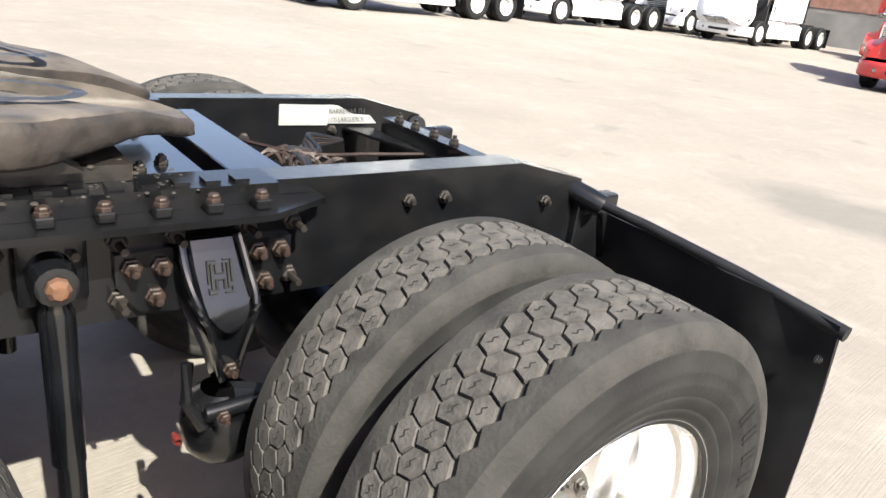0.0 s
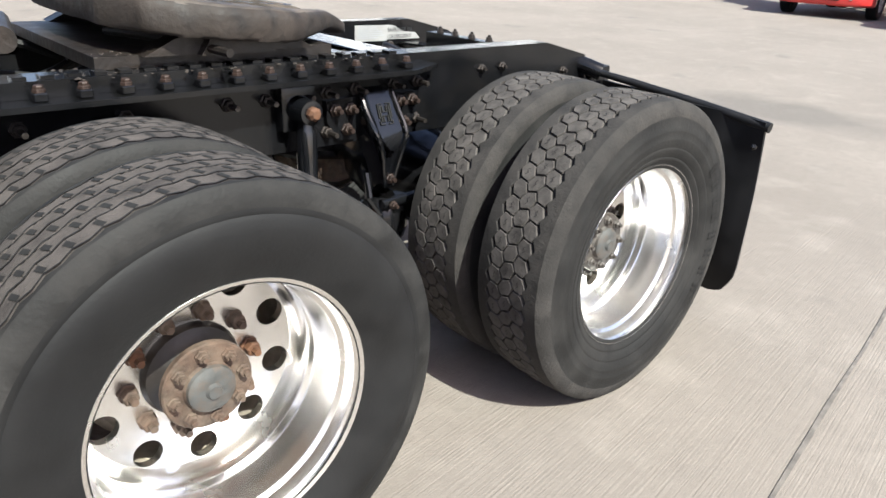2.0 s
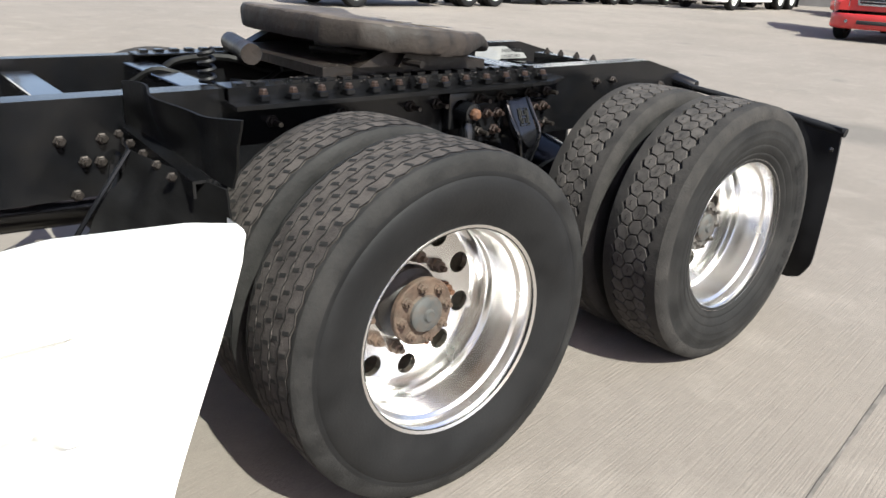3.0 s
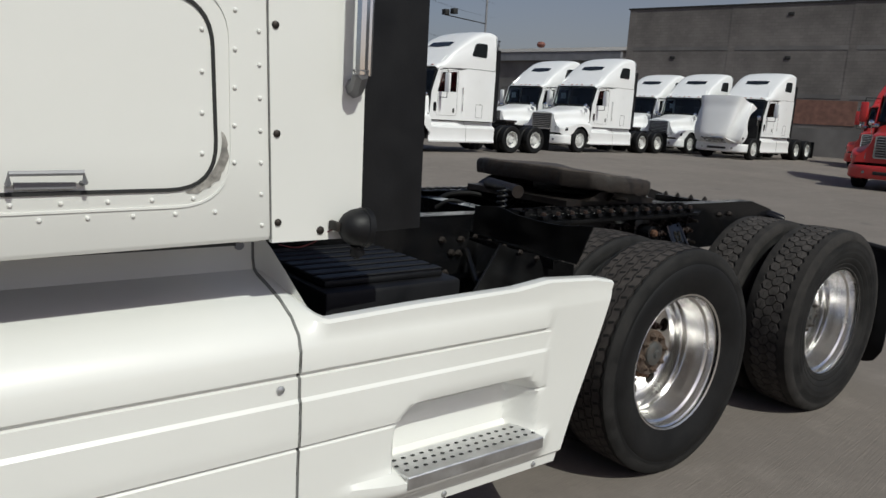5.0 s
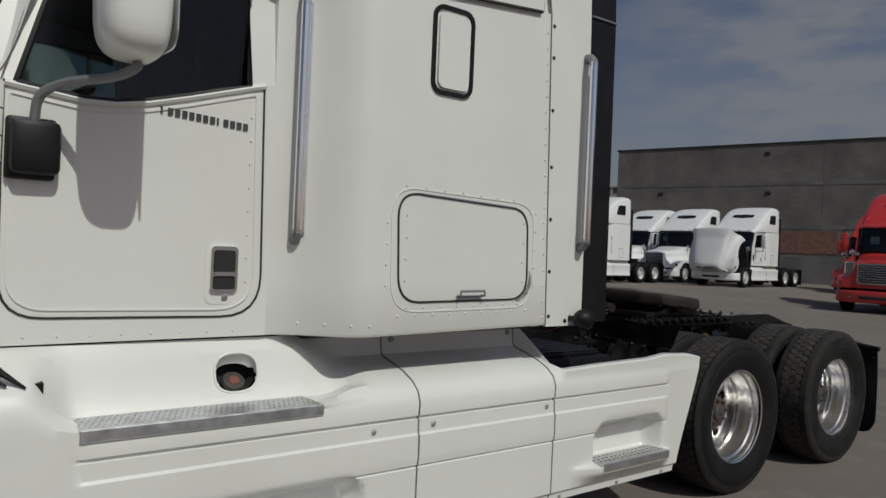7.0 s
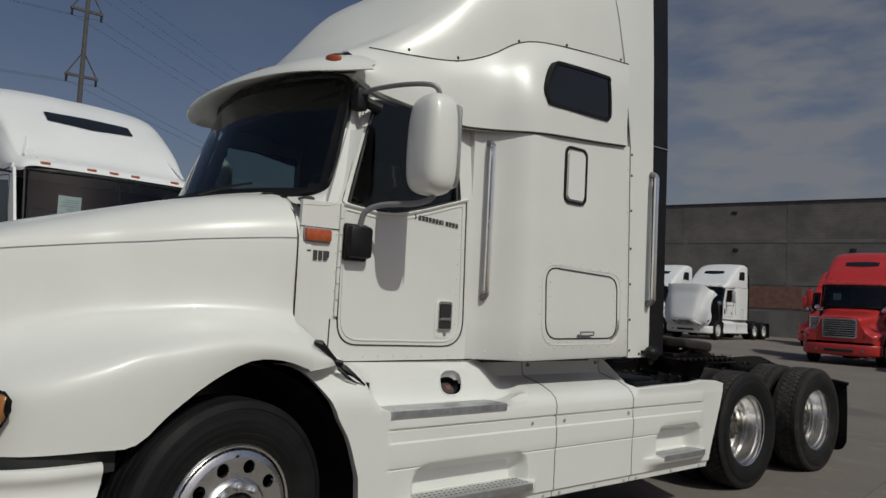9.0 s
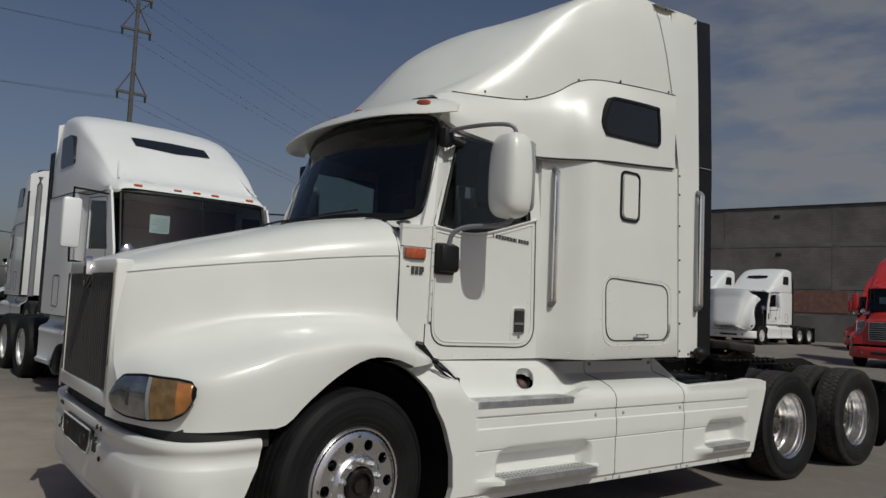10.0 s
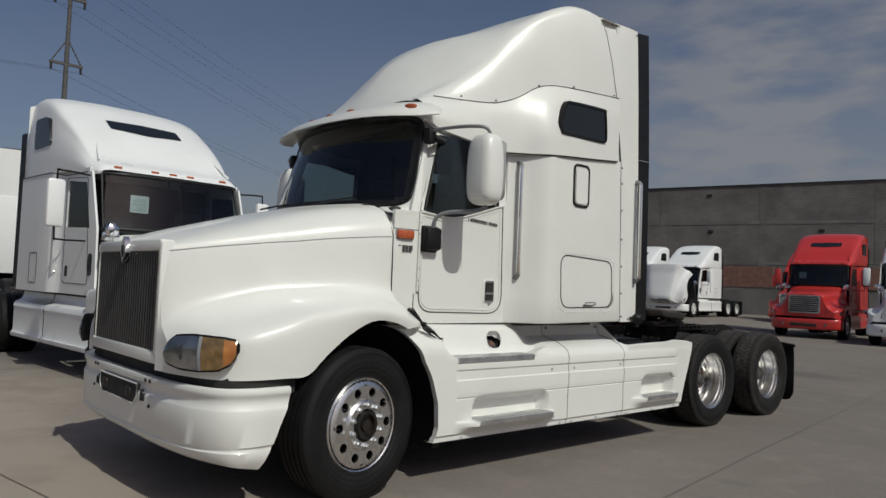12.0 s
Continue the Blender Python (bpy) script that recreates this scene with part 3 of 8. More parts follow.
def disc_with_holes(bm, r_in, r_out, holes, r_c, r_h, y, n_arc=10):
    """A flat ring at constant y with round holes; each hole gets a short tube to y + 0.02."""
    step = 2 * math.pi / holes
    for i in range(holes):
        a0, a1 = (i - 0.5) * step, (i + 0.5) * step
        outer = [(r_out, a0 + (a1 - a0) * k / n_arc) for k in range(n_arc + 1)] + [(r_in, a1 - (a1 - a0) * k / n_arc) for k in range(n_arc + 1)]
        P = [(r * math.cos(a), r * math.sin(a)) for r, a in outer]
        c = (r_c * math.cos(i * step), r_c * math.sin(i * step))
        b0 = math.atan2(P[0][1] - c[1], P[0][0] - c[0])
        Pa = [b0 + 2 * math.pi * k / len(P) for k in range(len(P))]
        inner = [bm.verts.new((c[0] + r_h * math.cos(a), y, c[1] + r_h * math.sin(a))) for a in Pa]
        deep = [bm.verts.new((v.co.x, y + 0.022, v.co.z)) for v in inner]
        out = [bm.verts.new((p[0], y, p[1])) for p in P]
        m = len(P)
        for k in range(m):
            j = (k + 1) % m
            bm.faces.new((out[k], out[j], inner[j], inner[k]))
            bm.faces.new((inner[k], inner[j], deep[j], deep[k]))
    bmesh.ops.remove_doubles(bm, verts=bm.verts[:], dist=1e-5)


def nut_mesh(bm, x, y, z, r=0.017, h=0.03, way=-1, stud=0.02):
    """A lug nut whose stud points along -y (way -1) or +y."""
    n = 6
    prev = None
    for rr, d in ((r * 1.25, 0), (r * 1.25, 0.006), (r, 0.008), (r, h), (r * 0.8, h + 0.003), (r * 0.5, h + 0.003), (r * 0.5, h + stud)):
        ring = [bm.verts.new((x + rr * math.cos(2 * math.pi * k / n), y + way * d, z + rr * math.sin(2 * math.pi * k / n))) for k in range(n)]
        if prev:
            for k in range(n):
                bm.faces.new((prev[k], prev[(k + 1) % n], ring[(k + 1) % n], ring[k]))
        prev = ring
    bm.faces.new(prev)


HUBCAP = mat("dirty_hub_cap", (0.060, 0.061, 0.060), 0.75, 0.1, 0.4, 20, 0.02, 60, 0, (0.085, 0.058, 0.040), 0.75, 26)
DRUM = mat("dusty_brake_drum", (0.25, 0.215, 0.175), 0.9, 0, 0.4, 12, 0.02, 60, 0, (0.10, 0.08, 0.065), 0.7, 14)


def drive_wheel(parent, x, side, kind, spin=0.0):
    """A dual wheel: outer and inner tyre, deep-dished outer rim with ten hand holes, hub and nuts."""
    bm = B()
    # lip at y = 0, dish floor at y = 0.24
    floor_y = 0.240
    lathe(bm, [(0.296, 0.004), (0.305, 0.0), (0.312, 0.010), (0.302, 0.018), (0.294, 0.024), (0.291, 0.036), (0.289, 0.052), (0.279, 0.060), (0.277, 0.066), (0.2778, 0.088), (0.276, 0.092), (0.2765, 0.120), (0.2735, 0.128), (0.273, 0.150), (0.270, 0.155), (0.2705, 0.178), (0.268, 0.182), (0.267, 0.205), (0.262, 0.226), (0.252, floor_y)], 72)
    disc_with_holes(bm, 0.112, 0.252, 10, 0.2155, 0.034, floor_y)
    w = part("wheel", bm, ALU, parent, "dished polished aluminium dual wheel", angle=30)
    bm = B()
    lathe(bm, [(0.30, 0.045), (0.29, 0.31), (0.30, 0.57)], 48)
    part("inner_wheel", bm, DRUM, w)
    bm = B()
    lathe(bm, [(0.112, floor_y + 0.022), (0.114, 0.305), (0.205, 0.315), (0.225, 0.335), (0.225, 0.50), (0.0, 0.51)], 40)
    part("brake_drum", bm, DRUM, w, "dusty brake drum behind the hand holes")
    metal = HUBGREY if kind == "block" else RUST
    bm = B()
    lathe(bm, [(0.116, floor_y + 0.004), (0.113, floor_y - 0.008), (0.108, floor_y - 0.020), (0.088, floor_y - 0.026), (0.076, floor_y - 0.040), (0.074, 0.178), (0.088, 0.172)], 32)
    part("hub", bm, GREASE, w, "dark greasy hub")
    bm = B()
    lathe(bm, [(0.088, 0.172), (0.100, 0.170), (0.103, 0.166), (0.103, 0.152), (0.100, 0.148), (0.090, 0.147), (0.060, 0.146), (0.056, 0.140), (0.0, 0.139)], 32)
    part("axle_flange", bm, metal, w, "round dirty axle flange")
    bm = B()
    lathe(bm, [(0.056, 0.141), (0.054, 0.131), (0.046, 0.125), (0.020, 0.123), (0.015, 0.115), (0.0, 0.115)], 24)
    part("hub_cap", bm, HUBCAP, w, "dull grey hub cap")
    for i in range(10):
        a = 2 * math.pi * (i + 0.5) / 10
        bm = B()
        nut_mesh(bm, 0.1425 * math.cos(a), floor_y - 0.001, 0.1425 * math.sin(a), 0.0185, 0.027, -1, 0.020)
        part("lug_nut", bm, metal if i % 4 or kind == "block" else ORANGE, w, smooth=False)
    for i in range(8):
        a = 2 * math.pi * (i + 0.5) / 8
        bm = B()
        nut_mesh(bm, 0.080 * math.cos(a), 0.149, 0.080 * math.sin(a), 0.0135, 0.015, -1, 0.012)
        part("axle_bolt", bm, metal, w, smooth=False)
    tyre(w, 0.115, kind, "black rubber drive tyre")
    tyre(w, 0.115 + 0.335, kind, "inner dual drive tyre")
    w.matrix_basis = (pose(x, -1.19, HUB_Z) if side < 0 else pose(x, 1.19, HUB_Z, 0, 0, 180)) @ pose(0, 0, 0, 0, spin, 0)
    return w


def steer_wheel(parent, x, side, turn):
    bm = B()
    lathe(bm, [(0.296, 0.006), (0.305, 0.0), (0.314, 0.012), (0.300, 0.02), (0.292, 0.02), (0.284, 0.004), (0.274, -0.002), (0.256, -0.008)], 64)
    disc_with_holes(bm, 0.170, 0.256, 10, 0.2185, 0.0305, -0.008)
    lathe(bm, [(0.170, -0.008), (0.160, -0.022), (0.15, -0.028), (0.108, -0.028), (0.104, -0.020), (0.10, 0.05)], 48)
    w = part("wheel", bm, ALUS, parent, "polished aluminium front wheel", angle=30)
    bm = B()
    lathe(bm, [(0.30, 0.03), (0.28, 0.22), (0.08, 0.22)], 40)
    part("inner_barrel", bm, DARKR, w)
    bm = B()
    lathe(bm, [(0.104, 0.0), (0.098, -0.03), (0.09, -0.048), (0.072, -0.046), (0.068, -0.020), (0.040, -0.018), (0.036, -0.034), (0.0, -0.036)], 28)
    part("hub", bm, GREASE, w, "greasy dark hub")
    for i in range(10):
        a = 2 * math.pi * (i + 0.5) / 10
        bm = B()
        nut_mesh(bm, 0.134 * math.cos(a), -0.027, 0.134 * math.sin(a), 0.0175, 0.024, -1, 0.010)
        part("lug_nut", bm, STEP, w, smooth=False)
    tyre(w, 0.125, "rib", "black ribbed front tyre")
    w.matrix_basis = pose(x, -1.30, HUB_Z, 0, 0, turn) if side < 0 else pose(x, 1.26, HUB_Z, 0, 0, 180 + turn)
    return w


TRUCK = thing("semi_truck", pose(0, 0, 0), "white conventional semi truck tractor with sleeper and roof fairing", "truck")
X2 = 1.40
drive_wheel(TRUCK, 0.0, -1, "zigzag", 14.5)
drive_wheel(TRUCK, X2, -1, "block", 26)
drive_wheel(TRUCK, 0.0, 1, "zigzag", 40)
drive_wheel(TRUCK, X2, 1, "block", 70)
XF = -4.81
steer_wheel(TRUCK, XF, -1, 9.8)
steer_wheel(TRUCK, XF, 1, 9.8)

# ---- chassis ----
RAIL_Y, RAIL_TOP, RAIL_BOT = 0.43, 1.06, 0.79


def rail(side, parent):
    bm = B()
    s = side
    # C channel with its open side inwards, sloping end
    for z0, z1, y0, y1 in ((RAIL_BOT, RAIL_TOP, RAIL_Y - 0.009, RAIL_Y), (RAIL_TOP - 0.010, RAIL_TOP, RAIL_Y - 0.09 if s < 0 else RAIL_Y + 0.0005, RAIL_Y - 0.0095 if s < 0 else RAIL_Y + 0.06), (RAIL_BOT, RAIL_BOT + 0.010, RAIL_Y - 0.09, RAIL_Y - 0.0095)):
        a, b = sorted((s * y0, s * y1))
        prof = [(-5.6, z0), (1.74, z0), (1.99, z0 - (0.06 if z0 > RAIL_TOP - 0.02 else 0)), (1.99, z1 - 0.06 if z1 == RAIL_TOP else z1), (1.74, z1), (-5.6, z1)]
        prism(bm, prof, "y", a, b)
    part("frame_rail", bm, BLACKP, parent, "glossy black steel frame rail")


rail(-1, TRUCK)
rail(1, TRUCK)
# ---- helpers for the two sides of a vehicle ----
def both(name, build, material, parent, label="", angle=35, smooth=True):
    """One part on the left (-y) and its mirrored twin on the right."""
    obs = []
    for s in (1, -1):
        bm = B()
        build(bm)
        if s < 0:
            for v in bm.verts:
                v.co.y = -v.co.y
        obs.append(part(name, bm, material, parent, label, smooth, angle))
    return obs


def plate(bm, poly, y0, y1):
    return prism(bm, poly, "y", y0, y1)


def lerp(a, b, t):
    return a + (b - a) * t


def table(t, pts):
    """Piecewise linear look-up."""
    if t <= pts[0][0]:
        return pts[0][1]
    for (a, b), (c, d) in zip(pts, pts[1:]):
        if t <= c:
            return b + (d - b) * (t - a) / (c - a)
    return pts[-1][1]


# ---- cab and sleeper sides ----
SLP_Y = 1.295


def cab_y(x):
    return -(1.05 + 0.02 * (x + 4.2))


def side_y(x):
    return -lerp(-cab_y(min(x, -3.2)), SLP_Y, sstep(-3.27, -2.93, x))


# dipping sill line of the door window
SILL = [(-4.42, 1.985), (-4.18, 1.99), (-4.06, 1.978), (-3.95, 1.966), (-3.85, 1.97), (-3.74, 1.99), (-3.6, 2.03), (-3.48, 2.068), (-3.36, 2.105), (-3.27, 2.13)]


def cab_side(bm):
    t = 0.03
    polys = [[(-4.44, 1.145), (-3.27, 1.15), (-3.27, 2.13), (-3.37, 2.105), *[(x, z - 0.004) for x, z in reversed(SILL[2:-1])], (-4.15, 1.988), (-4.42, 1.985)],
             [(-3.37, 2.105), (-3.27, 2.13), (-3.27, 2.60), (-3.375, 2.60)],
             [(-3.375, 2.60), (-3.27, 2.60), (-3.27, 2.66), (-4.0, 2.72), (-3.985, 2.605)],
             [(-4.275, 1.985), (-4.15, 1.988), (-3.985, 2.605), (-4.0, 2.72), (-4.045, 2.75), (-4.08, 2.62)]]
    for poly in polys:
        lo = [bm.verts.new((x, cab_y(x) + (0.16 if z > 2.7 else 0.09 if x < -4.05 and z > 2.55 else 0.05 if z > 2.55 else 0.0), z)) for x, z in poly]
        hi = [bm.verts.new((v.co.x, v.co.y + t, v.co.z)) for v in lo]
        bm.faces.new(lo)
        bm.faces.new(hi)
        for i in range(len(lo)):
            j = (i + 1) % len(lo)
            bm.faces.new((lo[i], lo[j], hi[j], hi[i]))


both("cab_side", cab_side, WHITE, TRUCK, "white painted cab side with the door frame")


def sleeper_side(bm):
    rows = []
    for i in range(31):
        x = -3.27 + (3.27 - 1.945) * i / 30
        y = side_y(x)
        top = table(x, [(-3.27, 2.57), (-3.0, 2.575), (-2.0, 2.655)])
        zb = table(x, [(-3.27, 1.15), (-3.0, 1.152), (-1.94, 1.172)])
        if i == 0:
            rows.append([(x - 0.001, y + 0.10, zb), (x - 0.001, y + 0.095, zb), (x - 0.001, y + 0.09, zb + 0.012), (x - 0.001, y + 0.09, 1.6), (x - 0.001, y + 0.09, 2.1), (x - 0.001, y + 0.09, top)])
        rows.append([(x, y + 0.05, zb), (x, y + 0.006, zb), (x, y, zb + 0.012), (x, y, 1.6), (x, y, 2.1), (x, y, top)])
    surface(bm, rows, 1, 2, (1, 2))


both("sleeper_side", sleeper_side, WHITE, TRUCK, "white riveted sleeper side panel")

# ---- hood ----
HOOD = [
    (-5.94, 1.665, -0.62, 1.585, -0.66, 1.12, -0.73, 1.07, -0.78, 1.00, 0.838),
    (-5.89, 1.69, -0.645, 1.595, -0.69, 1.16, -0.80, 1.10, -0.90, 1.02, 0.832),
    (-5.80, 1.72, -0.68, 1.61, -0.725, 1.20, -0.95, 1.13, -1.10, 1.04, 0.828),
    (-5.65, 1.77, -0.735, 1.635, -0.775, 1.25, -1.06, 1.18, -1.25, 1.07, 0.828),
    (-5.40, 1.84, -0.815, 1.67, -0.84, 1.32, -1.11, 1.25, -1.305, 1.14, 0.836),
    (-5.25, 1.88, -0.85, 1.69, -0.885, 1.345, -1.125, 1.29, -1.31, 1.19, 0.848),
    (-5.12, 1.915, -0.895, 1.705, -0.925, 1.36, -1.135, 1.31, -1.31, 1.215, 0.965),
    (-4.95, 1.96, -0.95, 1.73, -0.97, 1.38, -1.15, 1.335, -1.31, 1.25, 1.095),
    (-4.77, 2.00, -1.0, 1.75, -1.01, 1.388, -1.165, 1.343, -1.305, 1.265, 1.18),
    (-4.60, 2.03, -1.035, 1.768, -1.045, 1.385, -1.17, 1.33, -1.30, 1.25, 1.178),
    (-4.45, 2.05, -1.06, 1.78, -1.065, 1.375, -1.16, 1.30, -1.29, 1.22, 1.13),
]
bm = B()
rows = []
for x, zc, yc, zcr, ys, zs, y1, z1, yo, zo, zb in HOOD:
    rows.append([(x, 0, zc), (x, yc * 0.45, zc - 0.008), (x, yc * 0.78, zc - 0.035), (x, yc * 0.95, (zc + zcr) / 2 - 0.01), (x, yc, zcr), (x, (yc + ys) / 2, (zcr * 0.5 + zs * 0.5)), (x, ys, zs + 0.04), (x, (ys * 0.7 + y1 * 0.3), zs - 0.01), (x, y1, z1), (x, yo * 0.6 + y1 * 0.4, zo * 0.6 + z1 * 0.4 + 0.015), (x, yo, zo), (x, yo - 0.008, (zo + zb) / 2), (x, yo, zb), (x, yo + 0.05, zb + 0.012)])
surface(bm, rows, 3, 3, (12,))
mirror(bm)
part("hood", bm, WHITE, TRUCK, "white sculpted hood with flared fenders")


def fender_tail(bm):
    surface(bm, [[(-4.46, -1.064, 1.376), (-4.46, -1.16, 1.30), (-4.46, -1.29, 1.22), (-4.46, -1.29, 1.125), (-4.46, -1.2, 1.125)],
                 [(-4.34, -1.07, 1.285), (-4.34, -1.14, 1.245), (-4.34, -1.25, 1.185), (-4.34, -1.265, 1.14), (-4.34, -1.15, 1.13)],
                 [(-4.18, -1.062, 1.185), (-4.18, -1.08, 1.178), (-4.18, -1.12, 1.162), (-4.18, -1.13, 1.148), (-4.18, -1.08, 1.142)]], 4, 3, (3,))


both("fender_tail", fender_tail, WHITE, TRUCK)


def hood_seam(bm):
    tube(bm, [(-4.445, y, z) for y, z in ((-0.5, 2.044), (-0.83, 2.017), (-1.005, 1.91), (-1.064, 1.79), (-1.068, 1.6), (-1.069, 1.38))], 0.004, 6)


both("hood_seam", hood_seam, GAP, TRUCK, "dark rubber gap behind the hood")


def hood_crease(bm):
    tube(bm, curve_pts([(h[0], h[2] - 0.004, h[3]) for h in HOOD], 2), 0.0016, 5)


both("hood_crease", hood_crease, GREYP, TRUCK)

# cowl sides between the hood and the doors
h0 = HOOD[-1]


def cowl_side(bm):
    surface(bm, [[(x, y, z) for y, z in ((-0.5, 2.035), (h0[2] * 0.78, h0[1] - 0.045), (h0[2] * 0.95 + 0.012, (h0[1] + h0[3]) / 2 - 0.016), (h0[2] + 0.012, h0[3]), (-1.055, 1.6), (-1.055, 1.2))] for x in (-4.47, -4.36)], 1, 3)


both("cowl_side", cowl_side, WHITE, TRUCK)

# front face of the hood beside the grille
def hood_nose(bm):
    x, zc, yc, zcr, ys, zs, y1, z1, yo, zo, zb = HOOD[0]
    edge = [(yc, zcr), ((yc + ys) / 2, (zcr + zs) / 2), (ys, zs + 0.04), (ys * 0.7 + y1 * 0.3, zs - 0.01), (y1, z1), (yo * 0.6 + y1 * 0.4, zo * 0.6 + z1 * 0.4 + 0.015), (yo, zo), (yo - 0.008, (zo + zb) / 2), (yo, zb)]
    surface(bm, [[(x - 0.014 * (1 - q) ** 2 - 0.004 * q * (1 - q), lerp(-0.638, y, q), z) for y, z in edge] for q in (0, 0.25, 0.5, 0.75, 1.0)], 1, 3)


both("hood_nose", hood_nose, WHITE, TRUCK)

# grille in its surround
bm = B()
for y0, y1, z0, z1 in ((-0.642, -0.612, 0.87, 1.65), (0.612, 0.642, 0.87, 1.65), (-0.612, 0.612, 1.588, 1.665), (-0.612, 0.612, 0.87, 0.952)):
    box(bm, -5.955, -5.86, y0, y1, z0, z1, 0.012)
part("grille_surround", bm, WHITE, TRUCK, "white grille surround")
bm = B()
box(bm, -5.91, -5.90, -0.612, 0.612, 0.95, 1.59)
part("radiator_screen", bm, GAP, TRUCK)
for i in range(27):
    bm = B()
    y = -0.592 + 1.184 * i / 26
    box(bm, -5.948, -5.915, y - 0.011, y + 0.011, 0.955, 1.586, 0.004, None, 1)
    part("grille_bar", bm, GRILLE, TRUCK)
for s in (-1, 1):
    bm = B()
    prism(bm, [(s * 0.625, 0.945), (s * 0.613, 0.945), (s * 0.613, 1.595), (s * 0.625, 1.595)], "x", -5.962, -5.954)
    part("grille_edge_trim", bm, CHROME, TRUCK)
bm = B()
prism(bm, [(0, 1.50), (0.05, 1.58), (0.032, 1.655), (0, 1.69), (-0.032, 1.655), (-0.05, 1.58)], "x", -5.985, -5.947)
emb = part("hood_emblem", bm, CHROME, TRUCK, "diamond-shaped chrome emblem")
bm = B()
prism(bm, [(0, 1.545), (0.026, 1.588), (0.016, 1.63), (-0.016, 1.63), (-0.026, 1.588)], "x", -5.989, -5.9845)
part("emblem_inset", bm, GAP, emb)

# bumper
BP = [(-5.37, -1.315), (-5.6, -1.325), (-5.785, -1.25), (-5.89, -1.05), (-5.935, -0.75), (-5.955, -0.35), (-5.96, 0)]
bm = B()
prof = [(2.2, 0.783), (0.7, 0.79), (0.1, 0.783), (-0.1, 0.766), (0.0, 0.746), (0.35, 0.733), (0.5, 0.71), (0.45, 0.683), (0.1, 0.666), (-0.05, 0.652), (0, 0.60), (0, 0.45), (0.35, 0.438), (0.35, 0.425), (0.15, 0.41), (0.5, 0.34), (1.6, 0.285), (4.0, 0.27)]
rows = []
for i, (x, y) in enumerate(BP):
    inx, iny = table(i, [(0, 0.0), (1, 0.005), (2, 0.018), (3, 0.026), (6, 0.03)]), table(i, [(0, 0.03), (1, 0.03), (2, 0.02), (3, 0.014), (4, 0.006), (6, 0.0)])
    slant = 0.17 if i == 0 else 0.08 if i == 1 else 0.0
    chin = table(i, [(0, 0.9), (1, 0.72), (2, 0.6), (3, 0.5), (6, 0.42)])
    rows.append([(x + inx * k - slant * max(0, (0.70 - z)) / 0.42, y + iny * k, z if z > 0.43 else 0.43 - (0.43 - z) * chin) for k, z in prof])
surface(bm, rows, 5, 1)
mirror(bm)
part("bumper", bm, WHITE, TRUCK, "white painted wrap-around front bumper", angle=40)
def chamfer(w, h, c, cy, cz):
    return [(cy + sy * (w / 2 - dy), cz + sz * (h / 2 - dz)) for sy, sz, dy, dz in ((1, 1, 0, 0), (-1, 1, 0, 0), (-1, -1, 0, c), (-1, -1, c, 0), (1, -1, c, 0), (1, -1, 0, c))]


bm = B()
prism(bm, chamfer(0.74, 0.125, 0.05, 0, 0.652), "x", -5.966, -5.93)
part("tow_recess", bm, GAP, TRUCK, "dark tow hook recess in the bumper")
bm = B()
rim = [(-5.965, y, z) for y, z in chamfer(0.75, 0.135, 0.05, 0, 0.652)]
tube(bm, rim + [rim[0]], 0.006, 5, False)
part("recess_rim", bm, WHITE, TRUCK)
for s in (-1, 1):
    bm = B()
    box(bm, -5.985, -5.94, s * 0.24 - 0.04, s * 0.24 + 0.04, 0.615, 0.69, 0.018)
    part("tow_hook", bm, DARKST, TRUCK)
    for y, h in ((0.435, 0.075), (0.475, 0.05)):
        bm = B()
        prism(bm, rrect(0.022, h, 0.009, 3, s * y, 0.655 - 0.01 * (y > 0.45)), "x", -5.9605, -5.94)
        part("bumper_slot", bm, GAP, TRUCK)
for y in (-0.56, -0.49, 0.49, 0.56):
    for z in (0.758, 0.60):
        if z < 0.7 and abs(y) < 0.5:
            continue
        bm = B()
        lathe(bm, [(0.015, 0.0), (0.013, -0.010), (0.007, -0.014), (0, -0.014)], 10)
        o = part("bumper_bolt", bm, DARKST, TRUCK)
        o.matrix_basis = pose(table(abs(y), [(0, -5.96), (0.35, -5.955), (0.75, -5.935), (1.05, -5.89)]) + 0.002, y, z, 0, 0, -90)
bm = B()
surface(bm, [[(x + 0.06, y * 0.955, z) for z in (0.74, 0.80, 0.90)] for x, y in BP], 4, 1)
mirror(bm)
part("bumper_gap_screen", bm, GAP, TRUCK, "black gap between hood and bumper")

# headlights follow the corner of the fender
HP = [(-5.982, -0.76), (-5.955, -0.90), (-5.885, -1.06), (-5.785, -1.19), (-5.67, -1.278)]


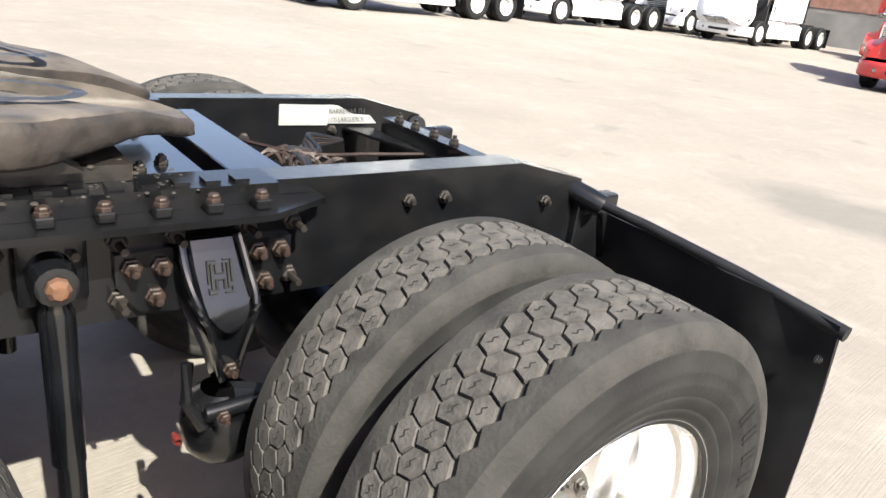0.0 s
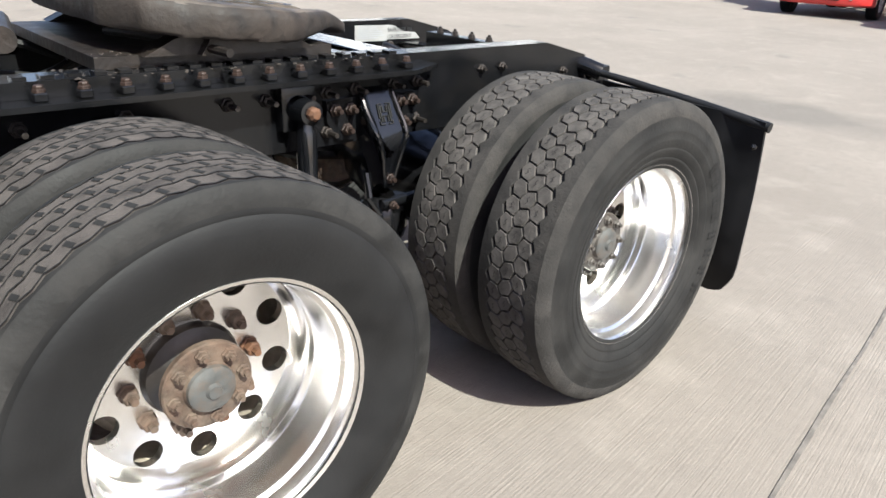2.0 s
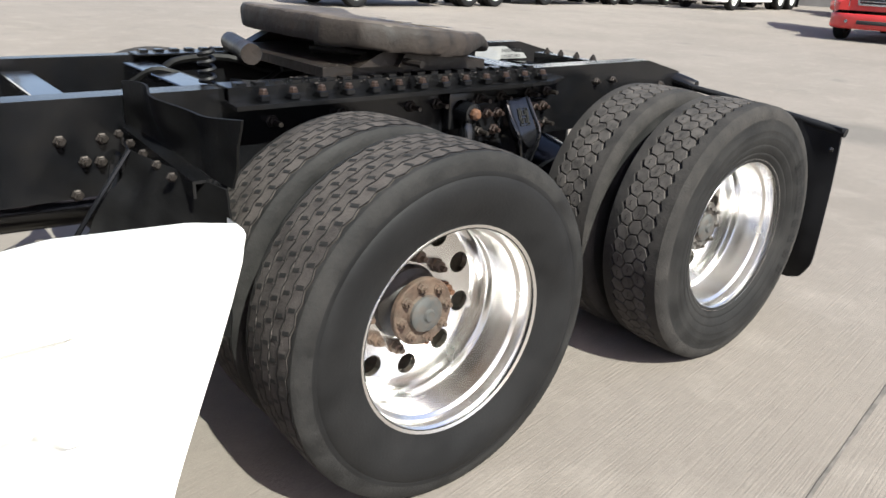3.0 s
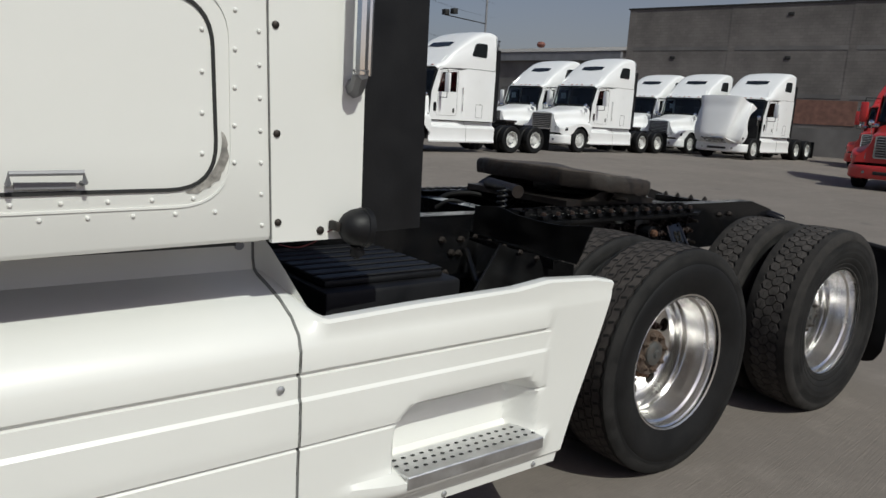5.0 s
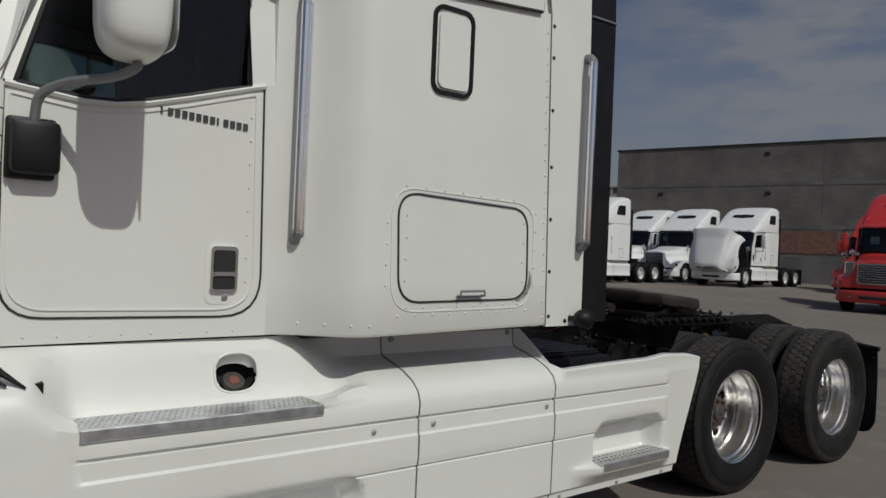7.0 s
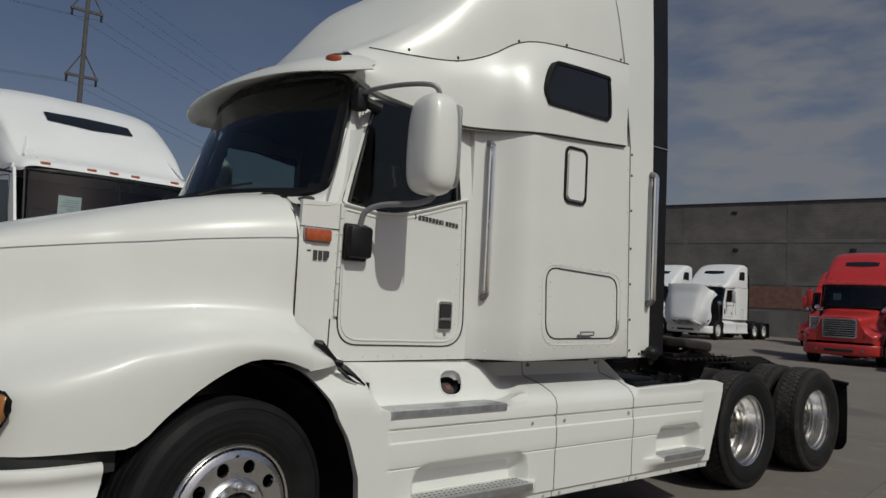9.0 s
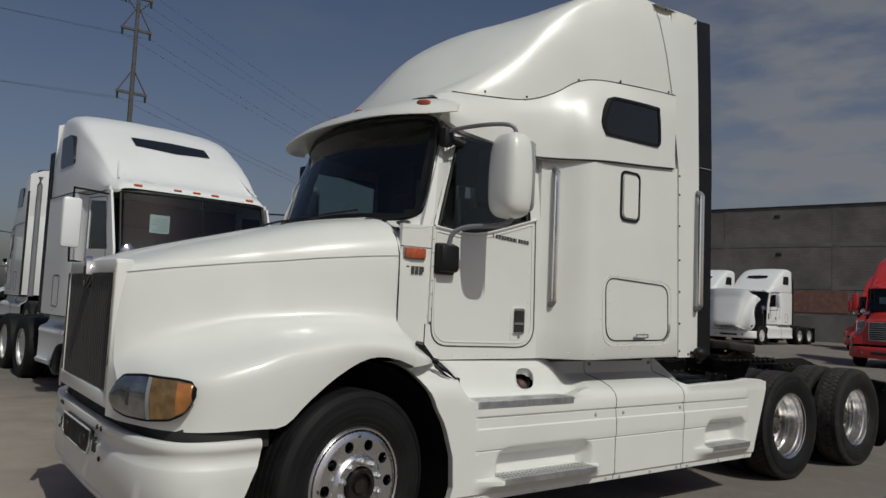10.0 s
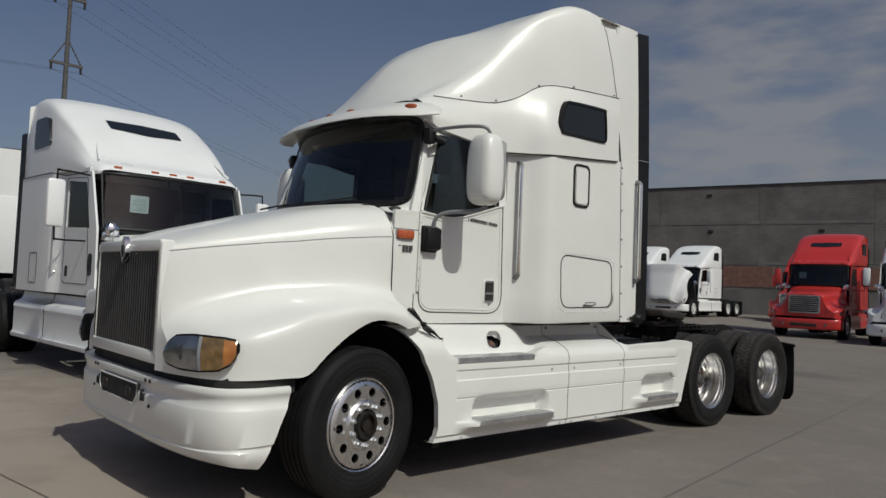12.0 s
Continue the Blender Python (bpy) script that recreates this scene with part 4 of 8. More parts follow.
def lamp_patch(u0, u1, grow, off, bulge):
    def build(bm):
        P = curve_pts([(x, y, 0) for x, y in HP], 8)
        n = len(P) - 1
        rows = []
        for i in range(17):
            u = u0 + (u1 - u0) * i / 16
            f = u * n
            k = min(int(f), n - 1)
            p = P[k] + (P[k + 1] - P[k]) * (f - k)
            d = P[k + 1] - P[k]
            nrm = np.array([-d[1], d[0], 0]) / np.hypot(d[0], d[1])
            if nrm[1] > 0:
                nrm = -nrm
            zt = table(u, [(0.1, 0.965), (0.2, 1.03), (0.32, 1.082), (0.5, 1.092), (0.8, 1.082), (0.91, 1.07), (0.945, 1.05), (0.96, 1.03)]) + grow
            zb = table(u, [(0.1, 0.945), (0.2, 0.91), (0.36, 0.885), (0.55, 0.878), (0.75, 0.888), (0.87, 0.925), (0.94, 0.985), (0.96, 1.02)]) - grow
            rows.append([tuple(p + nrm * (off + bulge * math.sin(math.pi * v)) + np.array([0, 0, zb + (zt - zb) * v])) for v in (0, 0.15, 0.35, 0.5, 0.65, 0.85, 1)])
        surface(bm, rows, 1, 2)
    return build


for bez, lens, ind, bulb, amb, split in zip(both("headlight", lamp_patch(0.16, 0.955, 0.006, 0.010, 0.004), DARKR, TRUCK, "wrap-around headlight with black gasket"),
                                both("lamp_lens", lamp_patch(0.19, 0.57, -0.006, 0.016, 0.018), LENS, TRUCK, "clear glass headlight lens"),
                                both("turn_signal", lamp_patch(0.59, 0.925, -0.006, 0.016, 0.016), YELLOWL, TRUCK, "yellow turn signal lens"),
                                both("lamp_divider", lamp_patch(0.565, 0.595, -0.004, 0.018, 0.018), GREYP, TRUCK),
                                     both("amber_reflector", lamp_patch(0.80, 0.92, -0.012, 0.019, 0.014), ORANGEL, TRUCK, "orange reflector inside the turn signal"),
                                both("reflector_divider", lamp_patch(0.385, 0.415, -0.02, 0.0175, 0.018), GRILLE, TRUCK)):
    for o in (lens, ind, bulb, amb, split):
        o.parent = bez

# wheel well liners
def liner(bm):
    lathe(bm, [(0.64, 0.02), (0.66, 0.5), (0.66, 0.75)], 28, (XF, -1.28, HUB_Z + 0.02), radians(5), radians(185))
    box(bm, -4.12, -4.06, -1.22, -0.5, 0.25, 1.05)


both("wheel_well", liner, DARKR, TRUCK, "black inner wheel well")

# ---- windshield, visor, roof ----
def glass_material(name, tint, gloss):
    m = bpy.data.materials.new(name)
    m.use_nodes = True
    N, L = m.node_tree.nodes, m.node_tree.links
    N.remove(N["Principled BSDF"])
    tr, gl, mx, fr = N.new("ShaderNodeBsdfTransparent"), N.new("ShaderNodeBsdfGlossy"), N.new("ShaderNodeMixShader"), N.new("ShaderNodeFresnel")
    tr.inputs[0].default_value = (*tint, 1)
    gl.inputs["Roughness"].default_value = 0.02
    fr.inputs["IOR"].default_value = gloss
    L.new(fr.outputs[0], mx.inputs[0])
    L.new(tr.outputs[0], mx.inputs[1])
    L.new(gl.outputs[0], mx.inputs[2])
    L.new(mx.outputs[0], N["Material Output"].inputs[0])
    return m


GLASS = glass_material("windshield_glass", (0.68, 0.74, 0.72), 1.64)
DGLASS = glass_material("side_glass", (0.52, 0.57, 0.56), 1.45)


def ws_point(u, s):
    return (-4.25 + 0.18 * s - (0.39 - 0.12 * s) * (1 - u * u), u * (1.015 - 0.085 * s), 2.02 + 0.74 * s)


def ws_round(u, s, ku, ks):
    return (abs(u) / ku) ** 11 + (abs(2 * s - 1) / ks) ** 11


glass_bm, border_bm = B(), B()
corner_bm = {(a, b): B() for a in (False, True) for b in (False, True)}
NU, NS = 72, 30
for i in range(NU):
    for j in range(NS):
        u, q = -1 + 2 * (i + 0.5) / NU, (j + 0.5) / NS
        target, off = (glass_bm, 0.0) if ws_round(u, q, 0.95, 0.89) < 1 else (border_bm, -0.003) if ws_round(u, q, 0.995, 0.99) < 1 else (corner_bm[u > 0, q > 0.5], -0.006)
        face = []
        for a, b in ((0, 0), (1, 0), (1, 1), (0, 1)):
            x, y, z = ws_point(-1 + 2 * (i + a) / NU, (j + b) / NS)
            face.append(target.verts.new((x + off, y, z)))
        target.faces.new(face)
for sheet in (glass_bm, border_bm, *corner_bm.values()):
    bmesh.ops.remove_doubles(sheet, verts=sheet.verts[:], dist=1e-5)
part("windshield", glass_bm, GLASS, TRUCK, "large curved windshield glass")
part("windshield_border", border_bm, DARKR, TRUCK, "wide black border of the windshield")
for sheet in corner_bm.values():
    part("windshield_corner", sheet, WHITE, TRUCK, "white corner beside the windshield")
bm = B()
edge = []
for a in np.linspace(0, 2 * math.pi, 241)[:-1]:
    c, q = math.cos(a), math.sin(a)
    x, y, z = ws_point(0.995 * math.copysign(abs(c) ** (2 / 11), c), 0.5 + 0.495 * math.copysign(abs(q) ** (2 / 11), q))
    edge.append((x - 0.004, y, z))
tube(bm, edge + [edge[0]], 0.016, 6, False)
part("windshield_seal", bm, DARKR, TRUCK, "black rubber windshield seal")
bm = B()
surface(bm, [[(-4.40 - 0.29 * (1 - (y / 1.05) ** 2) + dx, y, z) for dx, z in ((-0.005, 1.80), (-0.03, 1.99), (0.03, 2.03), (0.26, 2.04), (0.4, 1.9))] for y in np.linspace(-0.76, 0.76, 11)], 1, 1)
part("cowl", bm, WHITE, TRUCK)
for y0, y1 in ((-0.25, -0.75), (0.55, 0.05)):
    bm = B()
    tube(bm, [(-4.675, y0, 2.035), (-4.645, (y0 + y1) / 2, 2.055), (-4.575, y1, 2.07)], 0.008, 6)
    part("wiper", bm, DARKR, TRUCK)
bm = B()
rows = []
for y in np.linspace(-1.10, 1.10, 29):
    e = 1 - (y / 1.17) ** 2
    end = 1 - (abs(y) / 1.10) ** 10
    drop = 0.075 * (abs(y) / 1.07) ** 6
    rear = -4.04 - 0.10 * e
    lip = lerp(rear - 0.03, -4.20 - 0.33 * e ** 0.8, end)
    thin = 0.25 + 0.75 * end
    rows.append([(rear, y, 2.90 - drop * 1.2), (lerp(rear, lip, 0.4), y, 2.868 - drop), (lerp(rear, lip, 0.75), y, 2.81 - drop * 0.9 + 0.04 * (1 - end)), (lip, y, 2.738 - drop * 0.6 + 0.075 * (1 - end)), (lip - 0.004, y, 2.722 - drop * 0.6 + 0.075 * (1 - end)), (lip + 0.012, y, 2.72 - drop * 0.6 + 0.075 * (1 - end)), (lerp(rear, lip, 0.6), y, 2.868 - drop - 0.075 * thin), (rear, y, 2.90 - drop * 1.2 - 0.07 * thin)])
surface(bm, rows, 2, 1)
visor = part("sun_visor", bm, WHITE, TRUCK, "white exterior sun visor over the windshield", angle=50)
for y in (-0.93, -0.30, 0.0, 0.30, 0.93):
    e = 1 - (y / 1.17) ** 2
    x = lerp(-4.04 - 0.10 * e, -4.20 - 0.33 * e ** 0.8, 0.55)
    bm = B()
    lathe(bm, [(0.052, 0.0), (0.05, -0.014), (0.035, -0.026), (0.0, -0.030)], 16)
    for v in bm.verts:
        v.co.z *= 0.55
    o = part("marker_light", bm, AMBER, visor, "oval amber roof marker light")
    o.matrix_basis = pose(x, y, 2.838 - 0.10 * (abs(y) / 1.14) ** 6, -72, 0, 90 - 25 * y) @ pose(0, 0, 0, 0, 0, 180)

U = [(-4.10, 0.95, 2.74, 0.84, 2.90), (-3.98, 1.0, 2.66, 0.89, 2.935), (-3.7, 1.045, 2.61, 0.94, 2.95), (-3.43, 1.065, 2.57, 1.03, 2.965), (-3.2, 1.15, 2.57, 1.08, 3.05), (-3.0, 1.275, 2.575, 1.12, 3.17), (-2.8, 1.305, 2.59, 1.18, 3.213), (-2.4, 1.305, 2.62, 1.27, 3.218), (-2.06, 1.305, 2.65, 1.30, 3.23)]


def upper_shell(bm):
    surface(bm, [[(x, -a + 0.02, b - 0.012), (x, -a - 0.012, b), (x, -a - 0.012, b * 0.65 + d * 0.35), (x, -(a * 0.55 + c * 0.45) - 0.02, b * 0.28 + d * 0.72), (x, -c - 0.01, d), (x, -c + 0.06, d + 0.02)] for x, a, b, c, d in U], 4, 4, (1, 4))


both("upper_shell", upper_shell, WHITE, TRUCK, "white moulded upper sleeper shell")
both("shell_seam", lambda bm: tube(bm, curve_pts([(x, -a - 0.004, b - 0.008) for x, a, b, c, d in U[2:]], 4), 0.005, 5), GAP, TRUCK)
both("roof_seam", lambda bm: tube(bm, curve_pts([(x, -c - 0.012, d + 0.004) for x, a, b, c, d in U[1:]], 4), 0.0035, 5), GAP, TRUCK)
RF = [(-4.14, 0.80, 2.885, 0.60, 2.90, 2.925), (-3.92, 0.895, 2.925, 0.70, 3.02, 3.22), (-3.74, 0.935, 2.945, 0.78, 3.14, 3.44), (-3.43, 1.03, 2.967, 0.90, 3.40, 3.665), (-3.2, 1.075, 3.05, 0.97, 3.63, 3.76), (-3.0, 1.12, 3.172, 1.04, 3.79, 3.85), (-2.8, 1.18, 3.213, 1.09, 3.91, 3.95), (-2.55, 1.25, 3.217, 1.145, 3.985, 4.03), (-2.3, 1.285, 3.222, 1.18, 4.00, 4.06), (-2.095, 1.30, 3.232, 1.195, 3.985, 4.05)]
bm = B()


def rake(x, z):
    return x - 0.225 * max(0, z - 3.23) * sstep(-2.9, -2.1, x)




def nose(x, sy, sz, zc, q):
    """Height of the fairing over its width: a rounded nose in front, a flat deck behind."""
    k = table(x, [(-3.95, 1.35), (-3.74, 1.45), (-3.43, 2.6), (-3.2, 3.5)])
    return -sy * q, sz + (zc - sz) * (1 - q ** k)


surface(bm, [[(rake(x, z), y, z) for y, z in ((-by, bz), (-(by * 0.75 + sy * 0.25) - 0.012, bz * 0.55 + sz * 0.45), (-(by * 0.45 + sy * 0.55) - 0.012, bz * 0.2 + sz * 0.8), (-sy, sz), nose(x, sy, sz, zc, 0.84), nose(x, sy, sz, zc, 0.5), nose(x, sy, sz, zc, 0.2), (0, zc))] for x, by, bz, sy, sz, zc in RF], 4, 5)
mirror(bm)
part("roof_fairing", bm, WHITE, TRUCK, "tall white roof wind fairing")

def ext_y(z):
    """The extender leans in with the roof fairing above the sleeper."""
    return -table(z, [(3.1, 1.298), (3.23, 1.302), (3.57, 1.286), (3.83, 1.258), (3.985, 1.20), (4.03, 1.14)])


def extender(bm):
    grid = []
    for k in range(41):
        z = 1.165 + (3.985 - 1.165) * k / 40
        front = table(z, [(1.165, -1.94), (2.65, -1.99), (3.23, -2.095), (3.55, -2.165), (3.83, -2.225), (3.985, -2.26)])
        back = table(z, [(1.165, -1.69), (2.6, -1.705), (3.3, -1.735), (3.985, -1.78)])
        top = 0.04 * sstep(3.8, 3.985, z)
        grid.append([(lerp(front, back, u), lerp(ext_y(z), -1.298, sstep(0, 1, u)), z - top * u) for u in (0, 0.25, 0.5, 0.75, 1)])
    surface(bm, grid, 1, 1)
    thicken(bm, 0.018)


both("side_extender", extender, WHITE, TRUCK, "white side extender panel behind the sleeper")
def extender_top(bm):
    rows = []
    for u in (0, 0.25, 0.5, 0.75, 1.0):
        yo = -lerp(ext_y(3.985), -1.298, sstep(0, 1, u)) + 0.002
        z0 = 3.984 - 0.04 * u
        rows.append([(lerp(-2.275, -1.776, u), -yo * q, z0 + 0.068 * (1 - q ** 4)) for q in (1.0, 0.97, 0.9, 0.75, 0.5, 0.25, 0.0)])
    surface(bm, rows, 1, 1)


both("extender_top", extender_top, WHITE, TRUCK)
both("extender_seam", lambda bm: tube(bm, [(-1.942, -1.298, 1.175), (-1.99, -1.30, 2.65), (-2.095, -1.306, 3.23), (-2.165, -1.294, 3.55), (-2.225, -1.262, 3.83), (-2.262, -1.203, 3.988), (-2.265, -1.0, 4.03)], 0.0024, 5), SEAM, TRUCK)


def flap(bm):
    lo = [bm.verts.new((x, y, z)) for x, y, z in ((-1.69, -1.292, 1.175), (-1.49, -1.285, 1.18), (-1.505, -1.285, 2.72), (-1.53, -1.285, 3.3), (-1.568, -1.285, 3.96), (-1.778, -1.290, 3.935), (-1.735, -1.291, 3.3), (-1.705, -1.292, 2.6))]
    hi = [bm.verts.new((v.co.x, v.co.y + 0.018, v.co.z)) for v in lo]
    bm.faces.new(lo)
    bm.faces.new(hi)
    n = len(lo)
    for i in range(n):
        bm.faces.new((lo[i], lo[(i + 1) % n], hi[(i + 1) % n], hi[i]))


both("extender_flap", flap, DARKR, TRUCK, "black rubber gap flap")
both("flap_joint", lambda bm: rod(bm, (-1.70, -1.297, 2.71), (-1.50, -1.29, 2.715), 0.005, 5), GREYP, TRUCK)
bm = B()
box(bm, -2.02, -1.955, -1.28, 1.28, 1.165, 3.2, 0.01)
box(bm, -2.07, -2.01, -1.27, 1.27, 3.2, 3.93, 0.01)
surface(bm, [[(x, y, 3.93 + 0.10 * (1 - (abs(y) / 1.29) ** 6)) for y in np.linspace(-1.28, 1.28, 13)] for x in (-2.27, -2.02)], 1, 1)
part("sleeper_back", bm, WHITE, TRUCK, "white sleeper rear wall")
bm = B()
box(bm, -4.25, -2.02, -1.02, 1.02, 1.12, 1.16)
box(bm, -2.9, -2.02, -1.27, -1.02, 1.158, 1.168)
box(bm, -2.9, -2.02, 1.02, 1.27, 1.158, 1.168)
part("cab_floor", bm, CABIN, TRUCK)
bm = B()
box(bm, -3.35, -3.30, -1.0, -0.45, 1.16, 2.7)
box(bm, -3.35, -3.30, 0.45, 1.0, 1.16, 2.7)
box(bm, -3.98, -2.02, -0.98, 0.98, 2.70, 2.74)
part("cab_lining", bm, CABIN, TRUCK)
bm = B()
box(bm, -4.38, -4.12, -0.98, 0.98, 1.7, 2.02, 0.04)
part("dashboard", bm, CABIN, TRUCK)
for y in (-0.6, 0.6):
    bm = B()
    box(bm, -3.75, -3.3, y - 0.25, y + 0.25, 1.55, 1.70, 0.05)
    box(bm, -3.42, -3.30, y - 0.25, y + 0.25, 1.65, 2.25, 0.05)
    box(bm, -3.40, -3.31, y - 0.14, y + 0.14, 2.27, 2.45, 0.04)
    part("seat", bm, CABIN, TRUCK)
bm = B()
tube(bm, [Vector((-4.02, -0.6, 1.98)) + Matrix.Rotation(radians(-30), 3, "Y") @ Vector((0.21 * math.cos(a), 0.21 * math.sin(a), 0)) for a in np.linspace(0, 2 * math.pi, 25)], 0.014, 6)
part("steering_wheel", bm, DARKR, TRUCK)

# side windows
both("door_window", lambda bm: plate(bm, [(-4.155, 1.985), *[(x, z - 0.004) for x, z in SILL[2:-1]], (-3.37, 2.607), (-3.985, 2.607)], -1.035, -1.031), DGLASS, TRUCK, "dark door window glass")
bm_pts = [(-4.148, 1.996), *[(x, z + 0.008) for x, z in SILL[2:-2]], (-3.372, 2.11), (-3.378, 2.598), (-3.982, 2.603)]


def window_seal(bm):
    P = [Vector((x, cab_y(x) - 0.001 + (0.05 if z > 2.5 else 0), z)) for x, z in bm_pts]
    tube(bm, [*P, P[0]], 0.011, 6, False)


both("window_seal", window_seal, DARKR, TRUCK)
SW = [(-2.885, 2.80), (-2.905, 2.86), (-2.86, 2.98), (-2.83, 3.035), (-2.77, 3.055), (-2.33, 3.075), (-2.285, 3.045), (-2.265, 2.84), (-2.285, 2.795), (-2.34, 2.785), (-2.83, 2.775)]
both("sleeper_window", lambda bm: plate(bm, [(x, z) for x, z in SW], -1.321, -1.27), GLASSD, TRUCK, "dark sleeper side window")
both("sleeper_window_frame", lambda bm: outline_strip(bm, [tuple(p[:2]) for p in curve_pts([(x, z, 0) for x, z in [*SW, SW[0]]], 3)[:-1]], 0.022, -1.328, 0.05), DARKR, TRUCK, "black rubber window frame")
# ---- details of the cab and sleeper sides ----
def arc_poly(pts, radii, n=6):
    """Round the corners of a polygon of (x, z)."""
    out = []
    m = len(pts)
    for i in range(m):
        p, a, b = Vector(pts[i]), Vector(pts[i - 1]), Vector(pts[(i + 1) % m])
        r = radii[i]
        u, v = (a - p).normalized(), (b - p).normalized()
        s, e = p + u * r, p + v * r
        for k in range(n + 1):
            t = k / n
            q = (1 - t) ** 2 * s + 2 * t * (1 - t) * p + t * t * e
            out.append((q.x, q.y))
    return out


def on_side(bm):
    """Bend a flat drawing made at y = 0 on to the cab and sleeper side."""
    for v in bm.verts:
        v.co.y += side_y(v.co.x) if v.co.x > -3.27 else cab_y(v.co.x)
    return bm


DOOR = arc_poly([(-4.175, 1.235), (-3.295, 1.225), (-3.315, 2.118), *reversed(SILL[2:-1]), (-4.185, 1.99)], [0.13, 0.16] + [0.01] * 9)


def door_gap(bm):
    outline_strip(bm, DOOR, 0.007, -0.004, 0.006)
    on_side(bm)


both("door_gap", door_gap, GAP, TRUCK, "dark gap round the door")
both("door_bead", lambda bm: on_side(outline_strip(bm, arc_poly([(-4.155, 1.262), (-3.325, 1.252), (-3.345, 2.078), *[(x, z - 0.03) for x, z in reversed(SILL[2:-1])], (-4.165, 1.96)], [0.12, 0.15] + [0.01] * 9), 0.006, -0.005, 0.006)), WHITE, TRUCK)
both("window_sill_bead", lambda bm: tube(bm, [(x, cab_y(x) - 0.002, z) for x, z in [*SILL[1:-1], (-3.31, 2.118)]], 0.012, 6), WHITE, TRUCK)
for k in range(7):
    z0 = 1.385 + 0.087 * k
    both("door_hinge", lambda bm: rod(bm, (-4.195 + 0.0008 * k, -1.058, z0), (-4.195 + 0.0008 * k, -1.058, z0 + 0.082), 0.010, 8), WHITE, TRUCK)
both("hinge_gap", lambda bm: box(bm, -4.185, -4.178, -1.054, -1.045, 1.37, 2.0), GAP, TRUCK)
both("cowl_gap", lambda bm: rod(bm, (-4.225, -1.050, 1.15), (-4.222, -1.050, 1.37), 0.004, 5), GAP, TRUCK)
both("cowl_joint", lambda bm: rod(bm, (-4.43, -1.0465, 1.845), (-4.2, -1.051, 1.845), 0.003, 5), GAP, TRUCK)
PILLAR_IN = [(-0.80, 0.0), (-0.90, 0.0), (-0.96, 0.01), (-0.99, 0.035), (-1.0, 0.08), (-1.0, 0.2), (-1.0, 0.36), (-1.0, 0.55)]
PILLAR_OUT = [(-4.44, 1.955), (-4.40, 1.96), (-4.345, 1.962), (-4.28, 1.968), (-4.225, 1.985), (-4.178, 2.06), (-4.135, 2.20), (-4.08, 2.42)]


def pillar_base(bm):
    """The pillar's foot sweeps in a hollow curve from the windshield corner to the cab side."""
    rows = []
    for (u, q), (x, z) in zip(PILLAR_IN, PILLAR_OUT):
        a, b = Vector(ws_point(u, q)) - Vector((0.006, 0, 0)), Vector((x, cab_y(x) - 0.003, z))
        rows.append([a.lerp(b, f) + Vector((0, 0.012, -0.012)) * math.sin(math.pi * f) for f in (0, 0.25, 0.5, 0.75, 1)])
    surface(bm, rows, 2, 2)


both("pillar_base", pillar_base, WHITE, TRUCK, "white foot of the windshield pillar")
both("pillar_gap", lambda bm: tube(bm, curve_pts([(-4.19, -1.053, 2.0), (-4.12, -1.040, 2.28), (-4.035, -1.010, 2.62)], 4), 0.0025, 5), SEAM, TRUCK)
# door handle
def handle_base(bm):
    prism(bm, rrect(0.105, 0.175, 0.018, 4, -3.447, 1.405), "y", -1.078, -1.06)


hb = both("door_handle", handle_base, CHROME, TRUCK, "chrome and black recessed door handle")
for o, s in zip(hb, (1, -1)):
    bm = B()
    prism(bm, rrect(0.082, 0.085, 0.01, 3, -3.447, 1.435), "y", -1.083, -1.0785)
    prism(bm, rrect(0.082, 0.05, 0.008, 3, -3.447, 1.355), "y", -1.083, -1.0785)
    if s < 0:
        for v in bm.verts:
            v.co.y = -v.co.y
    part("handle_recess", bm, GAP, o)
    bm = B()
    prism(bm, rrect(0.078, 0.012, 0.004, 2, -3.447, 1.390), "y", -1.092, -1.083)
    if s < 0:
        for v in bm.verts:
            v.co.y = -v.co.y
    part("handle_lever", bm, CHROME, o)
both("door_lock", lambda bm: lathe(bm, [(0.014, 0), (0.013, -0.008), (0, -0.01)], 12, (-3.44, -1.063, 1.30)), CHROME, TRUCK)
both("handle_dish", lambda bm: prism(bm, rrect(0.14, 0.235, 0.03, 4, -3.445, 1.39), "y", -1.0665, -1.058), WHITE, TRUCK)

# grab handles
def grab(x, y, z0, z1, out):
    def bar(bm):
        tube(bm, [(x, y - out, z0), (x, y - out, z1)], 0.019, 10)
        tube(bm, [(x + 0.03, y - out + 0.012, z0), (x + 0.03, y - out + 0.012, z1)], 0.008, 8)

    def foot(bm, z, d):
        tube(bm, [(x + 0.02, y + 0.005, z + d), (x + 0.008, y - out * 0.6, z + d * 0.8), (x, y - out, z), (x, y - out, z - d * 0.4)], [0.026, 0.02, 0.02, 0.021], 8)
    bars = both("grab_handle", bar, CHROME, TRUCK, "vertical chrome grab handle")
    for z, d in ((z0, -0.03), (z1, 0.03)):
        for o, f in zip(bars, both("handle_bracket", lambda bm: foot(bm, z, d), STEELG, TRUCK, "grey grab handle bracket")):
            f.parent = o


grab(-3.19, -1.085, 1.555, 2.465, 0.065)
grab(-1.745, -1.30, 1.58, 2.46, 0.06)

